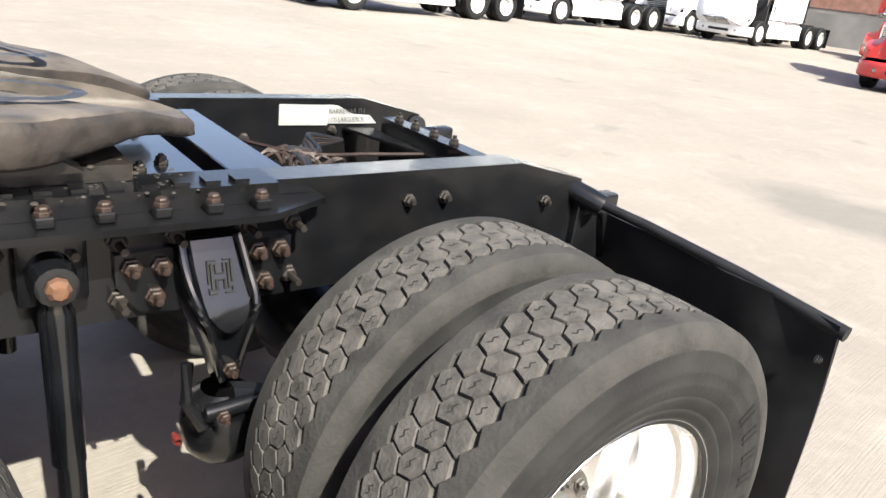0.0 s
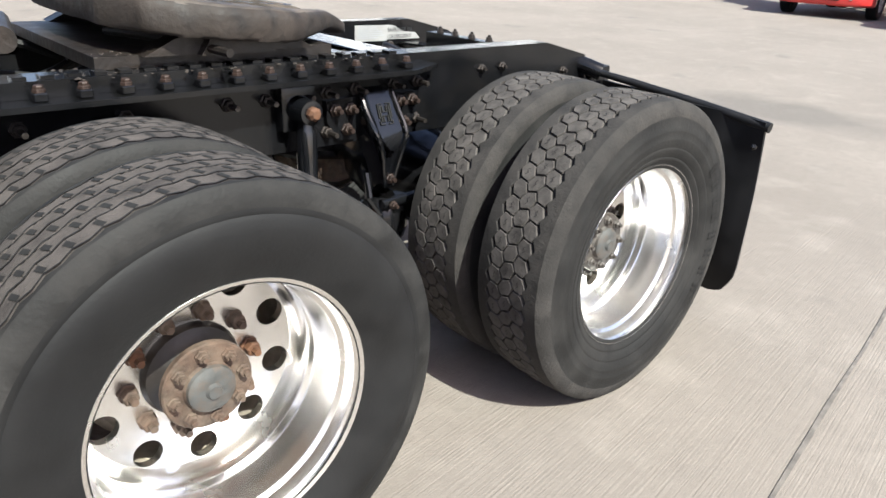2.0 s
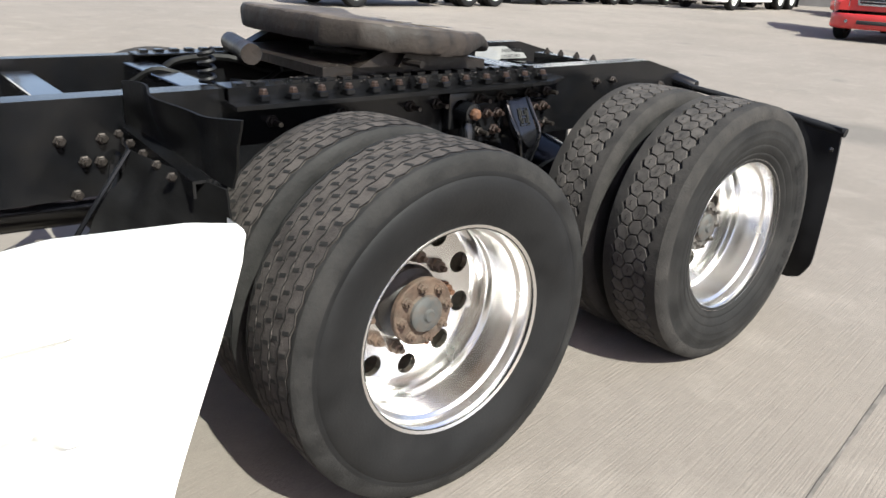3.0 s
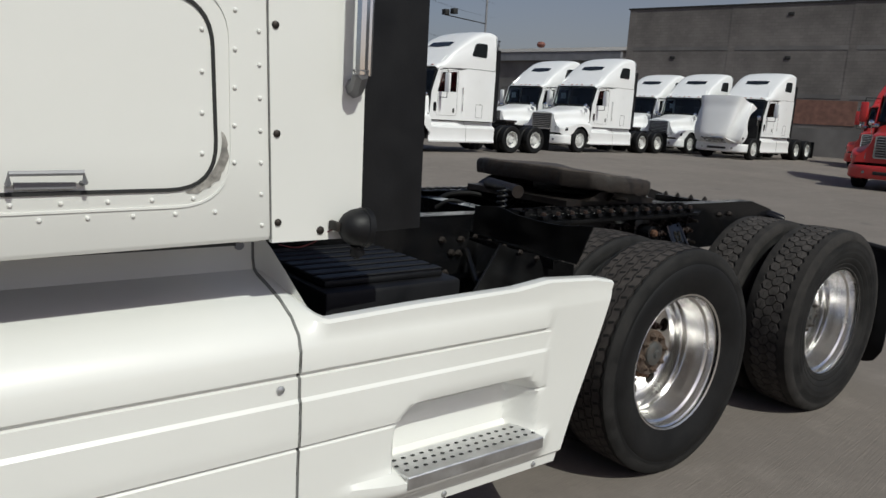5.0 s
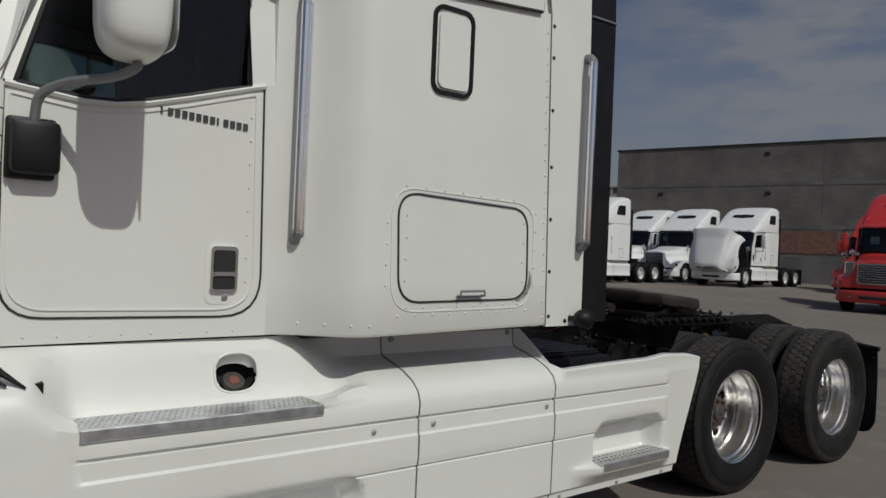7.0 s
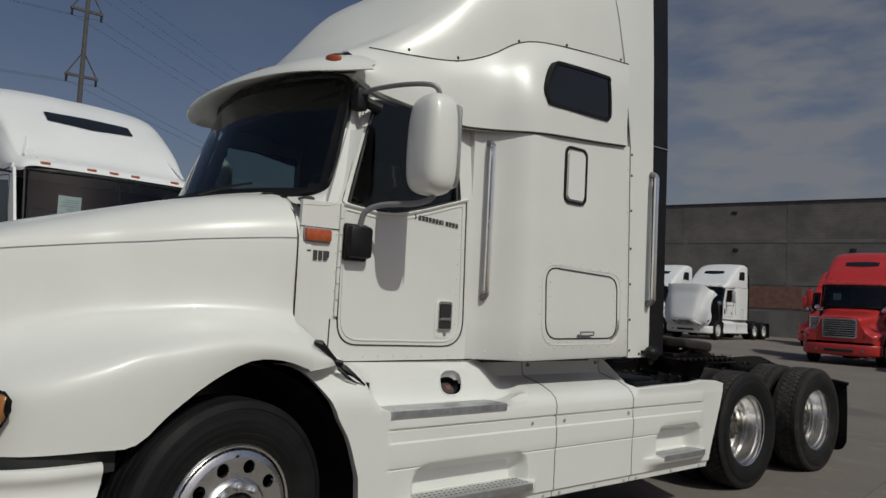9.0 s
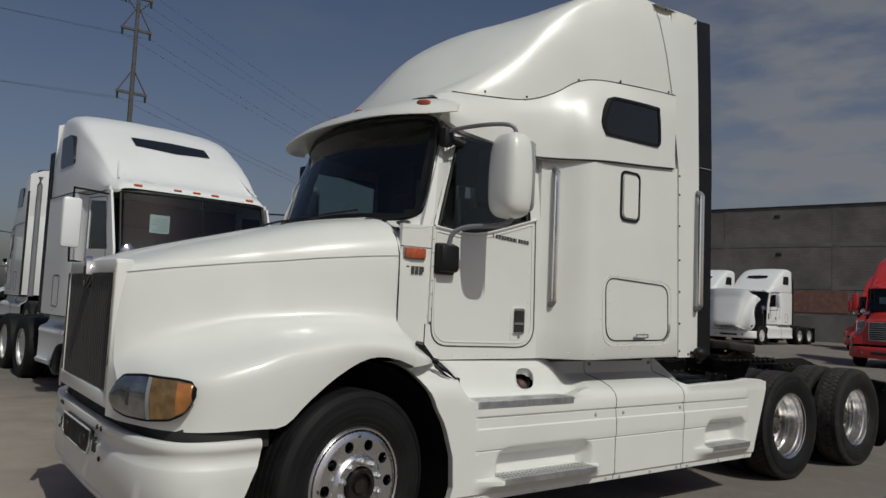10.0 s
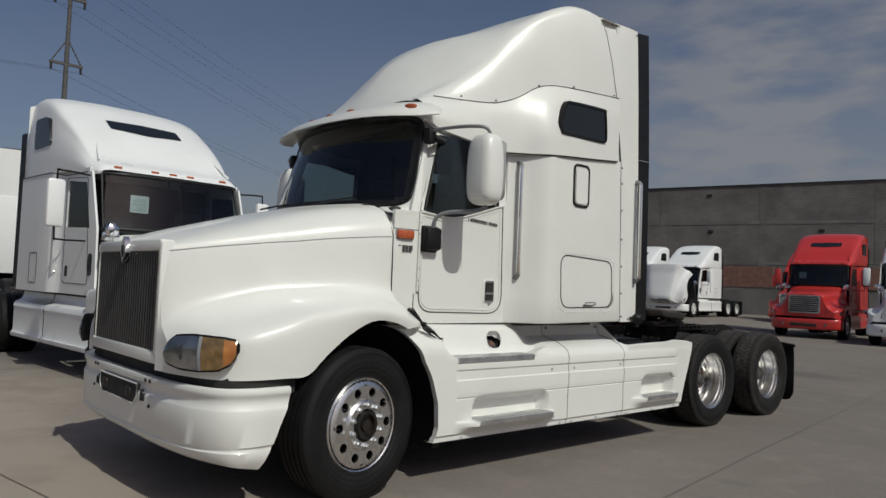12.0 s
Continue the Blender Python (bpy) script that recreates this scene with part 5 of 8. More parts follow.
# luggage hatch, vent
HT = arc_poly([(-2.80, 1.29), (-2.075, 1.30), (-2.09, 1.715), (-2.82, 1.745)], [0.11, 0.11, 0.10, 0.11], 8)
both("hatch_gap", lambda bm: on_side(outline_strip(bm, HT, 0.008, -0.004, 0.006)), GAP, TRUCK, "black gap round the luggage hatch")
HT2 = arc_poly([(-2.835, 1.25), (-2.04, 1.262), (-2.05, 1.74), (-2.85, 1.765)], [0.13, 0.13, 0.11, 0.13], 8)
both("hatch_frame_edge", lambda bm: on_side(outline_strip(bm, HT2, 0.005, -0.003, 0.005)), WHITE, TRUCK)
SMEAR = mat("weathered_sealant", (0.30, 0.285, 0.26), 0.8, 0, 0.5, 40, 0.02, 90, 0, (0.10, 0.09, 0.08), 0.8, 45)


def hatch_smear(bm):
    inner, outer = [], []
    for i in range(25):
        a = radians(-72 + 82 * i / 24)
        f = math.sin(math.pi * i / 24) ** 0.6
        k = 0.010 * noise.noise((i * 0.45, 2.0, 0.0)) + 0.006 * noise.noise((i * 1.4, 5.0, 0.0))
        for r, out in ((0.122, inner), (0.122 + 0.022 * f + k * f, outer)):
            out.append(bm.verts.new((-2.187 + r * math.cos(a), -0.0022, 1.410 + r * math.sin(a))))
    for i in range(24):
        bm.faces.new((inner[i], inner[i + 1], outer[i + 1], outer[i]))
    on_side(bm)


both("hatch_smear", hatch_smear, SMEAR, TRUCK, "grey weathered sealant at the hatch corner")
both("hatch_hinge", lambda bm: rod(bm, (-2.70, -1.301, 1.7425), (-2.18, -1.301, 1.7205), 0.004, 6), GREYP, TRUCK)


def hatch_handle(bm):
    tube(bm, [(-2.492, -1.30, 1.315), (-2.494, -1.325, 1.318), (-2.492, -1.325, 1.338), (-2.36, -1.325, 1.34), (-2.358, -1.325, 1.320), (-2.360, -1.30, 1.316)], 0.006, 6)
    box(bm, -2.482, -2.372, -1.306, -1.296, 1.305, 1.318)


both("hatch_handle", hatch_handle, STEELG, TRUCK, "grey metal pull handle")
VT = rrect(0.205, 0.36, 0.045, 5, -2.572, 2.357)
both("vent_seal", lambda bm: on_side(outline_strip(bm, VT, 0.018, -0.010, 0.012)), DARKR, TRUCK, "black rubber ring of the sleeper vent")
both("vent_door", lambda bm: prism(bm, rrect(0.165, 0.32, 0.035, 5, -2.568, 2.357), "y", -1.306, -1.297), WHITE, TRUCK, "white sleeper vent door")

# rivets and screws


def dot(name, x, y, z, r, material, way=-1, h=0.006):
    bm = B()
    lathe(bm, [(r, 0.0), (r * 0.9, way * h * 0.6), (r * 0.4, way * h), (0, way * h)], 8, (x, y, z))
    return part(name, bm, material, TRUCK)


rivet_mesh = {}


def rivet_row(name, pts, r, material, y=None):
    """Alike rivets share one mesh."""
    key = (name, r)
    for x, z in pts:
        if key not in rivet_mesh:
            o = dot(name, 0, 0, 0, r, material)
            rivet_mesh[key] = o.data
        else:
            o = new(name, rivet_mesh[key])
            o.parent = TRUCK
        o.matrix_basis = pose(x, (side_y(x) if x > -3.27 else cab_y(x)) + 0.0008 if y is None else y, z)


rivet_row("screw", [(-1.925 - 0.031 * (z - 1.2), z) for z in (1.215, 1.43, 1.679, 1.93, 2.2, 2.45, 2.6)], 0.0095, DARKST, -1.2985)
rivet_row("screw", [(-1.81, 1.19)], 0.011, DARKST, -1.2985)
rivet_row("rivet", [(-1.965 - 0.031 * (z - 1.2), z) for z in np.arange(1.21, 2.6, 0.075)], 0.0055, WHITE)
rivet_row("rivet", [(x, 1.235 + 0.012 * (x + 2.8) / 0.8) for x in np.arange(-2.80, -2.05, 0.09)], 0.0055, GREYP)
rivet_row("rivet", [(x, 1.268 + 0.012 * (x + 2.8) / 0.8) for x in np.arange(-2.76, -2.09, 0.09)], 0.0055, GREYP)
rivet_row("rivet", [(-2.865, z) for z in np.arange(1.36, 1.70, 0.085)], 0.0055, WHITE)
rivet_row("rivet", [(-2.77, z) for z in np.arange(1.38, 1.68, 0.09)], 0.0055, WHITE)
rivet_row("rivet", [(-2.035, z) for z in np.arange(1.36, 1.72, 0.085)], 0.0055, WHITE)
rivet_row("rivet", [(-2.11, z) for z in np.arange(1.38, 1.68, 0.09)], 0.0055, WHITE)
rivet_row("rivet", [(x, 1.772 - 0.02 * (x + 2.8) / 0.7) for x in np.arange(-2.78, -2.08, 0.1)], 0.0052, WHITE)
rivet_row("rivet", [(x, 1.172) for x in np.arange(-4.10, -3.30, 0.10)], 0.0048, WHITE)
rivet_row("rivet", [(-3.36, z) for z in np.arange(1.36, 2.05, 0.09)], 0.005, WHITE)
rivet_row("rivet", [(x, 1.20 - 0.01 * (x + 3.2)) for x in (-3.16, -3.08, -3.0, -2.93)], 0.0055, GREYP)
rivet_row("rivet", [(-4.21, z) for z in np.arange(1.42, 2.0, 0.1)], 0.004, WHITE)
for x, y, z in ((-3.74, -0.965, 2.975), (-3.43, -1.055, 2.985), (-2.99, -1.135, 3.19), (-2.64, -1.235, 3.235), (-2.15, -1.31, 3.245), (-2.20, -1.302, 3.90), (-1.80, -1.302, 3.90)):
    for s in (1, -1):
        o = new("roof_screw", rivet_mesh[("screw", 0.0095)])
        o.parent = TRUCK
        o.matrix_basis = pose(x, y * s, z, 0, 0, 0 if s > 0 else 180)

# marker light and badges on the cowl and door
mk = both("side_marker", lambda bm: box(bm, -4.405, -4.25, -1.075, -1.045, 1.772, 1.838, 0.012), AMBER, TRUCK, "rectangular amber side marker light")
for o, s in zip(mk, (1, -1)):
    bm = B()
    box(bm, -4.41, -4.245, -1.056, -1.04, 1.765, 1.845, 0.006)
    if s < 0:
        for v in bm.verts:
            v.co.y = -v.co.y
    part("marker_base", bm, GREYP, o)


def badge_word(bm):
    for i in range(13):
        x = -3.70 + 0.0255 * i
        z = 1.972 - 0.0018 * i
        w = 0.007 if i in (0, 8) else 0.018
        box(bm, x, x + w, cab_y(x) - 0.006, cab_y(x) - 0.001, z - 0.013, z + 0.013)


both("name_badge", badge_word, GRILLE, TRUCK, "row of small dark bars on the door", smooth=False)


def badge_number(bm):
    for i, (x, h) in enumerate(((-4.385, 0.075), (-4.345, 0.05), (-4.315, 0.05), (-4.285, 0.05), (-4.262, 0.035))):
        box(bm, x, x + (0.022 if i < 4 else 0.009), cab_y(x) - 0.008, cab_y(x) - 0.001, 1.725 - h, 1.725)


both("model_badge", badge_number, GRILLE, TRUCK, "small dark bars below the marker light", smooth=False)

# mirrors
def mirror_shell(bm):
    rows = []
    for z, w, d in ((2.045, 0.30, 0.35), (2.055, 0.62, 0.6), (2.085, 0.86, 0.85), (2.15, 0.97, 0.98), (2.30, 1.0, 1.0), (2.45, 0.94, 0.96), (2.53, 0.80, 0.85), (2.568, 0.55, 0.6), (2.578, 0.25, 0.3)):
        ring = []
        for k in range(24):
            a = 2 * math.pi * k / 24
            c, s = math.cos(a), math.sin(a)
            px = math.copysign(abs(c) ** 0.55, c) * 0.10 * d
            py = math.copysign(abs(s) ** 0.6, s) * 0.135 * w
            ring.append((-3.875 + px * (1.25 if px < 0 else 0.75), -1.43 + py, z))
        rows.append(ring + [ring[0]])
    V = surface(bm, rows, 2, 1)
    bm.faces.new(V[0][:-1])
    bm.faces.new(V[-1][:-1])


def arm_top(bm):
    tube(bm, curve_pts([(-4.10, -1.02, 2.61), (-4.08, -1.12, 2.625), (-4.0, -1.30, 2.635), (-3.92, -1.42, 2.63), (-3.885, -1.45, 2.60), (-3.88, -1.45, 2.55)], 4), 0.014, 8)


def arm_low(bm):
    tube(bm, curve_pts([(-4.10, -1.10, 1.87), (-4.09, -1.13, 1.95), (-4.03, -1.20, 1.99), (-3.93, -1.36, 2.0), (-3.88, -1.43, 2.03), (-3.875, -1.43, 2.08)], 4), 0.016, 8)


def mount_low(bm):
    box(bm, -4.165, -4.02, -1.125, -1.05, 1.70, 1.875, 0.022)
    box(bm, -4.175, -4.03, -1.085, -1.05, 1.685, 1.885, 0.012)


def mount_top(bm):
    box(bm, -4.135, -4.06, -1.06, -0.98, 2.52, 2.645, 0.015)
    rod(bm, (-4.07, -1.03, 2.575), (-3.98, -1.06, 2.545), 0.03, 10)


ms = both("mirror_housing", mirror_shell, WHITE, TRUCK, "large white side mirror housing")
for nm, fn, m_, lb in (("mirror_arm", arm_top, STEELG, "grey tubular mirror arm"), ("mirror_arm", arm_low, STEELG, "grey tubular mirror arm"), ("mirror_mount", mount_low, DARKR, "black plastic mirror mount"), ("mirror_mount", mount_top, DARKR, "black plastic mirror mount")):
    for o, a in zip(ms, both(nm, fn, m_, TRUCK, lb)):
        a.parent = o
mg = both("mirror_glass", lambda bm: prism(bm, rrect(0.235, 0.45, 0.05, 5, -1.43, 2.31), "x", -3.80, -3.796), CHROME, TRUCK)
for o, g in zip(ms, mg):
    g.parent = o


# ---- lower side fairings ----
PROF = [(-1.24, 0.30), (-1.283, 0.302), (-1.285, 0.335), (-1.30, 0.35), (-1.30, 0.40), (-1.30, 0.44), (-1.30, 0.48), (-1.30, 0.53), (-1.301, 0.597), (-1.295, 0.604), (-1.305, 0.612), (-1.308, 0.64), (-1.308, 0.70), (-1.3075, 0.736), (-1.300, 0.746),
        (-1.299, 0.801), (-1.289, 0.804), (-1.289, 0.813), (-1.301, 0.817), (-1.303, 0.874), (-1.297, 0.888), (-1.287, 0.915), (-1.245, 0.95), (-1.17, 0.982), (-1.08, 1.005), (-1.02, 1.018), (-0.995, 1.03), (-0.985, 1.06), (-0.98, 1.145)]
FRONT_TOP = [(-1.297, 0.888), (-1.30, 0.900), (-1.26, 0.905), (-1.13, 0.905), (-1.115, 0.925), (-1.10, 0.97), (-1.085, 1.03), (-1.07, 1.09), (-1.045, 1.14)]


def pocket(x, z, x0, x1, zs, zt, out):
    """Displacement of the panel: recess above a step, swelling under it."""
    r = 0.09
    qx, qz = abs(x - (x0 + x1) / 2) - (x1 - x0) / 2 + r, z - zt + r
    d = math.hypot(max(qx, 0), max(qz, 0)) + min(max(qx, qz), 0) - r
    rec = (1 - sstep(-0.05, 0.022, d)) * sstep(zs - 0.012, zs + 0.004, z) * 0.11
    mo = sstep(x0 - 0.22, x0 + 0.02, x) * (1 - sstep(x1 - 0.02, x1 + 0.10, x))
    swell = mo * (1 - sstep(zs - 0.01, zs + 0.004, z)) * sstep(0.345, zs - 0.03, z) * out
    return rec - swell


def panel(bm, columns, front, top, pk, flat=None, lip=True):
    grid = []
    n = len(PROF)
    prof = []
    for i in range(n - 1):
        k = 3 if 3 <= i <= 13 else 1
        for s in range(k):
            prof.append((lerp(PROF[i][0], PROF[i + 1][0], s / k), lerp(PROF[i][1], PROF[i + 1][1], s / k), i + s / k))
    prof.append((*PROF[-1], n - 1))
    for u in columns:
        col = []
        for y, z, i in prof:
            x = front(u, z)
            if i >= 20:
                y, z = top(x, i - 20, y, z)
            if flat:
                f = flat(x)
                if 3 <= i <= 20:
                    y = lerp(y, -1.30, f)
            if pk and 3 <= i <= 13:
                y += pocket(x, z, *pk)
            col.append((x, y, z))
        grid.append(col)
    if lip:
        grid.insert(0, [(x + 0.004, y + 0.05, z) for x, y, z in grid[0]])
        grid.append([(x, y + 0.04, z) for x, y, z in grid[-1]])
    surface(bm, grid, 1, 1)


ARCH = [(0.25, -4.187), (0.41, -4.142), (0.59, -4.152), (0.78, -4.215), (0.96, -4.33), (1.10, -4.49), (1.15, -4.53)]


def front_top(x, i, y, z):
    k = min(int(i), 7)
    f = i - k
    a = (lerp(FRONT_TOP[k][0], FRONT_TOP[k + 1][0], f), lerp(FRONT_TOP[k][1], FRONT_TOP[k + 1][1], f))
    off = 0.28 * min(max((1.14 - z) / 0.24, 0), 1)
    w = sstep(-3.24 + off, -3.0 + off, x) if i >= 3 else sstep(-3.14, -2.92, x)
    q = [(-1.297, 0.888), (-1.30, 0.93), (-1.296, 0.97), (-1.282, 1.01), (-1.255, 1.045), (-1.21, 1.075), (-1.15, 1.10), (-1.095, 1.125), (-1.045, 1.14)]
    wf = 1 - sstep(-4.12, -3.94, x)
    a = (lerp(a[0], lerp(q[k][0], q[k + 1][0], f), wf), lerp(a[1], lerp(q[k][1], q[k + 1][1], f), wf))
    return lerp(a[0], y, w), lerp(a[1], z, w)


def front_panel(bm):
    panel(bm, np.linspace(0, 1, 120), lambda u, z: lerp(table(z, ARCH), -2.676, u), front_top, (-3.79, -2.93, 0.435, 0.60, 0.075), lambda x: 1 - sstep(-3.985, -3.945, x))
    # opening for the fuel filler
    near = [f for f in bm.faces if abs(f.calc_center_median().x + 3.39) < 0.14 and 0.90 < f.calc_center_median().z < 1.13]
    bmesh.ops.subdivide_edges(bm, edges=list({e for f in near for e in f.edges if abs(e.verts[0].co.z - e.verts[1].co.z) > 0.01}), cuts=7)
    hole = [f for f in bm.faces if (lambda c: (abs(c.x + 3.388) / 0.083) ** 2.6 + (abs(c.z - 1.014) / 0.070) ** 2.6 < 1)(f.calc_center_median()) and f.calc_center_median().y < -0.9]
    bmesh.ops.delete(bm, geom=hole, context="FACES")


def mid_panel(bm):
    panel(bm, np.linspace(0, 1, 12), lambda u, z: lerp(-2.667, -1.862, u), lambda x, i, y, z: (y, z), None)


def rear_top(x, i, y, z):
    w = (1 - sstep(-1.853, -1.775, x)) ** 0.7
    zt = table(x, [(-1.78, 0.945), (-1.5, 0.955), (-1.1, 0.962), (-0.95, 0.978), (-0.72, 0.965), (-0.62, 0.945)])
    a = [(-1.297, 0.888), (-1.294, 0.915), (-1.296, zt - 0.008), (-1.285, zt), (-1.255, zt + 0.002), (-1.25, zt), (-1.25, zt - 0.01), (-1.25, zt - 0.02), (-1.25, zt - 0.03)]
    k = min(int(i), 7)
    f = i - k
    b = (lerp(a[k][0], a[k + 1][0], f), lerp(a[k][1], a[k + 1][1], f))
    return lerp(b[0], y, w), lerp(b[1], z, w)


def rear_panel(bm):
    panel(bm, np.linspace(0, 1, 90), lambda u, z: lerp(-1.853, lerp(-0.845, -0.625, sstep(0.3, 0.95, min(z, 0.93)) * 0.3 + (min(z, 0.93) - 0.304) / 0.64 * 0.7), u), rear_top, (-1.54, -0.985, 0.452, 0.648, 0.055), lambda x: sstep(-0.965, -0.93, x))


for nm, fn, lb in (("front_side_fairing", front_panel, "white front side fairing panel with steps"), ("middle_side_fairing", mid_panel, "white middle side fairing panel"), ("rear_side_fairing", rear_panel, "white rear side fairing panel with step")):
    both(nm, fn, WHITE, TRUCK, lb, 30)


def seam_tube(xc):
    return lambda bm: tube(bm, [(xc, y + 0.006, z) for y, z in PROF[1:]], 0.0065, 6)


both("fairing_seam", seam_tube(-2.6715), SEAM, TRUCK)
both("fairing_seam", seam_tube(-1.8575), SEAM, TRUCK)
rivet_row("fairing_screw", [(-2.893, 0.775), (-2.595, 0.775), (-1.912, 0.78)], 0.012, STEP, -1.302)
rivet_row("fairing_screw", [(x, 0.318) for x in (-3.9, -3.45, -3.05, -2.75, -2.6, -2.25, -1.92, -1.78, -1.34, -0.95)], 0.010, STEP, -1.286)
both("upright_screw", lambda bm: lathe(bm, [(0.014, 0), (0.012, -0.01), (0, -0.012)], 10, (-2.62, -0.985, 1.095)), GREYP, TRUCK)
both("upright_screw", lambda bm: lathe(bm, [(0.014, 0), (0.012, -0.01), (0, -0.012)], 10, (-1.90, -0.985, 1.10)), GREYP, TRUCK)


# tread plates
def tread_plate(name, x0, x1, y0, y1, z, rows, label):
    """A perforated aluminium step with raised buttons and a turned-down front edge."""
    def base(bm):
        box(bm, x0, x1, y0, y1, z - 0.012, z, 0.003, None, 1)
        box(bm, x0, x1, y0 - 0.004, y0 + 0.010, z - 0.04, z + 0.001, 0.003, None, 1)
    bases = both(name, base, STEP if rows == 6 else STEPW, TRUCK, label)
    for o, s in zip(bases, (1, -1)):
        bm = B()
        nx = int((x1 - x0) / (0.034 if rows < 5 else 0.02))
        k = 1.0 if rows < 5 else 0.5
        for j in range(rows):
            for i in range(nx):
                x = x0 + (x1 - x0) * (i + (0.3 if j % 2 else 0.7)) / nx
                y = y0 + 0.022 + (y1 - y0 - 0.035) * (j + 0.5) / rows
                lo = [bm.verts.new((x + 0.009 * k * math.cos(a), y * s + 0.007 * k * math.sin(a), z + 0.0006)) for a in np.arange(6) * math.pi / 3]
                bm.faces.new(lo)
        tagged(part("perforation", bm, GAP, o, "rows of dark step perforations", smooth=False), kind="stuff")


tread_plate("lower_step", -3.79, -2.945, -1.375, -1.215, 0.44, 3, "perforated aluminium boarding step")
tread_plate("rear_step", -1.535, -0.985, -1.355, -1.215, 0.457, 3, "perforated aluminium rear step")
tread_plate("upper_step", -3.97, -3.125, -1.308, -1.125, 0.909, 6, "ribbed aluminium fuel tank step")

# fuel filler recess
def filler_ring(k=1.0, n=40):
    """Outline of the opening on the sloping panel."""
    out = []
    for i in range(n):
        a = 2 * math.pi * i / n
        c, q = math.cos(a), math.sin(a)
        x, z = -3.388 + 0.085 * k * math.copysign(abs(c) ** 0.77, c), 1.014 + 0.072 * k * math.copysign(abs(q) ** 0.77, q)
        out.append((x, -1.085 + 0.25 * (z - 1.03), z))
    return out


def filler_scoop(bm):
    ring = filler_ring()
    tube(bm, [(x, y - 0.001, z) for x, y, z in ring] + [(ring[0][0], ring[0][1] - 0.001, ring[0][2])], 0.0055, 6, False)
    upper = [v for v in ring if v[2] > 1.012]
    upper.sort(key=lambda v: v[0])
    surface(bm, [[(x, y, z), (x, y + 0.018, z - 0.014), (x * 0.94 - 3.388 * 0.06, y + 0.030, max(z - 0.045, 1.022))] for x, y, z in upper], 1, 2)


ff = both("fuel_filler", filler_scoop, WHITE, TRUCK, "moulded fuel filler scoop with a worn cap")
for o, s in zip(ff, (1, -1)):
    bm = B()
    ring = filler_ring(1.0)
    deep = [bm.verts.new((x, (y + 0.10) * s, z)) for x, y, z in ring]
    rim = [bm.verts.new((x, (y + 0.034) * s, z - 0.004)) for x, y, z in ring]
    for i in range(len(ring)):
        j = (i + 1) % len(ring)
        bm.faces.new((rim[i], rim[j], deep[j], deep[i]))
    bm.faces.new(deep)
    part("filler_recess", bm, GAP, o, "dark filler recess")
    bm = B()
    lathe(bm, [(0.046, 0.04), (0.048, 0.0), (0.041, -0.010), (0.012, -0.012), (0, -0.012)], 20)
    cap = part("filler_cap", bm, HUBGREY, o, "worn grey filler cap")
    cap.matrix_basis = pose(-3.385, s * -1.055, 0.972, -48 * s, 0, 0 if s > 0 else 180)
    bm = B()
    lathe(bm, [(0.022, -0.0125), (0.020, -0.015), (0.0, -0.015)], 12)
    part("cap_mark", bm, CAPRED, cap, "faded red mark on the cap")

# hood latch straps
both("hood_latch", lambda bm: (tube(bm, [(-4.40, -1.215, 1.262), (-4.37, -1.225, 1.25), (-4.33, -1.225, 1.215), (-4.25, -1.20, 1.15), (-4.22, -1.215, 1.125), (-4.18, -1.25, 1.095), (-4.115, -1.26, 1.045)], [0.012, 0.022, 0.015, 0.014, 0.022, 0.011, 0.004], 8), tube(bm, [(-4.255, -1.215, 1.13), (-4.215, -1.25, 1.085), (-4.165, -1.26, 1.055)], [0.010, 0.009, 0.004], 6), tube(bm, [(-4.275, -1.21, 1.165), (-4.235, -1.225, 1.155)], 0.014, 6)), DARKR, TRUCK, "black rubber hood latch strap")
# ---- chassis details ----
def hexbolt(name, x, y, z, way, r=0.016, stud=0.035, material=DARKST, parent=TRUCK):
    """A flange bolt whose end points to -y, or up when way is 'z'."""
    key = (name, r, stud)
    if key not in rivet_mesh:
        bm = B()
        nut_mesh(bm, 0, 0, 0, r, r * 1.1, -1, stud)
        o = part(name, bm, material, parent, smooth=False)
        rivet_mesh[key] = o.data
    else:
        o = new(name, rivet_mesh[key])
        o.parent = parent
    o.matrix_basis = pose(x, y, z, -90, 0, 0) if way == "z" else pose(x, y, z, 0, 0, 0 if way < 0 else 180)
    return o


for x, z in ((0.625, 0.961), (0.708, 0.959), (0.817, 0.962), (0.968, 0.965), (1.071, 0.966), (0.706, 0.836), (1.065, 0.841), (0.50, 0.955), (0.38, 0.955), (0.1, 0.95), (-0.15, 0.95)):
    hexbolt("frame_bolt", x, -0.431, z, -1, 0.017, 0.045)
for x, z in ((0.729, 0.906), (0.786, 0.904), (0.772, 0.84), (1.038, 0.91), (0.986, 0.91), (1.003, 0.839)):
    hexbolt("hanger_bolt", x, -0.448, z, -1, 0.017, 0.02, RUSTB)
for x, z in ((1.378, 0.986), (1.486, 0.987), (1.846, 0.946), (-0.755, 0.951), (-0.65, 0.948), (-0.70, 0.89), (-0.66, 0.885), (-0.73, 0.80), (-1.3, 0.93), (-1.3, 0.83)):
    hexbolt("rail_bolt", x, -0.431, z, -1, 0.014, 0.012)
for x, z in ((1.9, 0.93), (1.9, 0.88), (1.62, 0.95), (1.3, 0.93), (1.2, 0.9)):
    hexbolt("rail_bolt", x, 0.42, z, -1, 0.014, 0.012)


def hanger_plate_front(bm):
    prism(bm, [(0.70, 0.935), (0.81, 0.94), (0.81, 0.80), (0.74, 0.81), (0.70, 0.87)], "y", -0.447, -0.431)


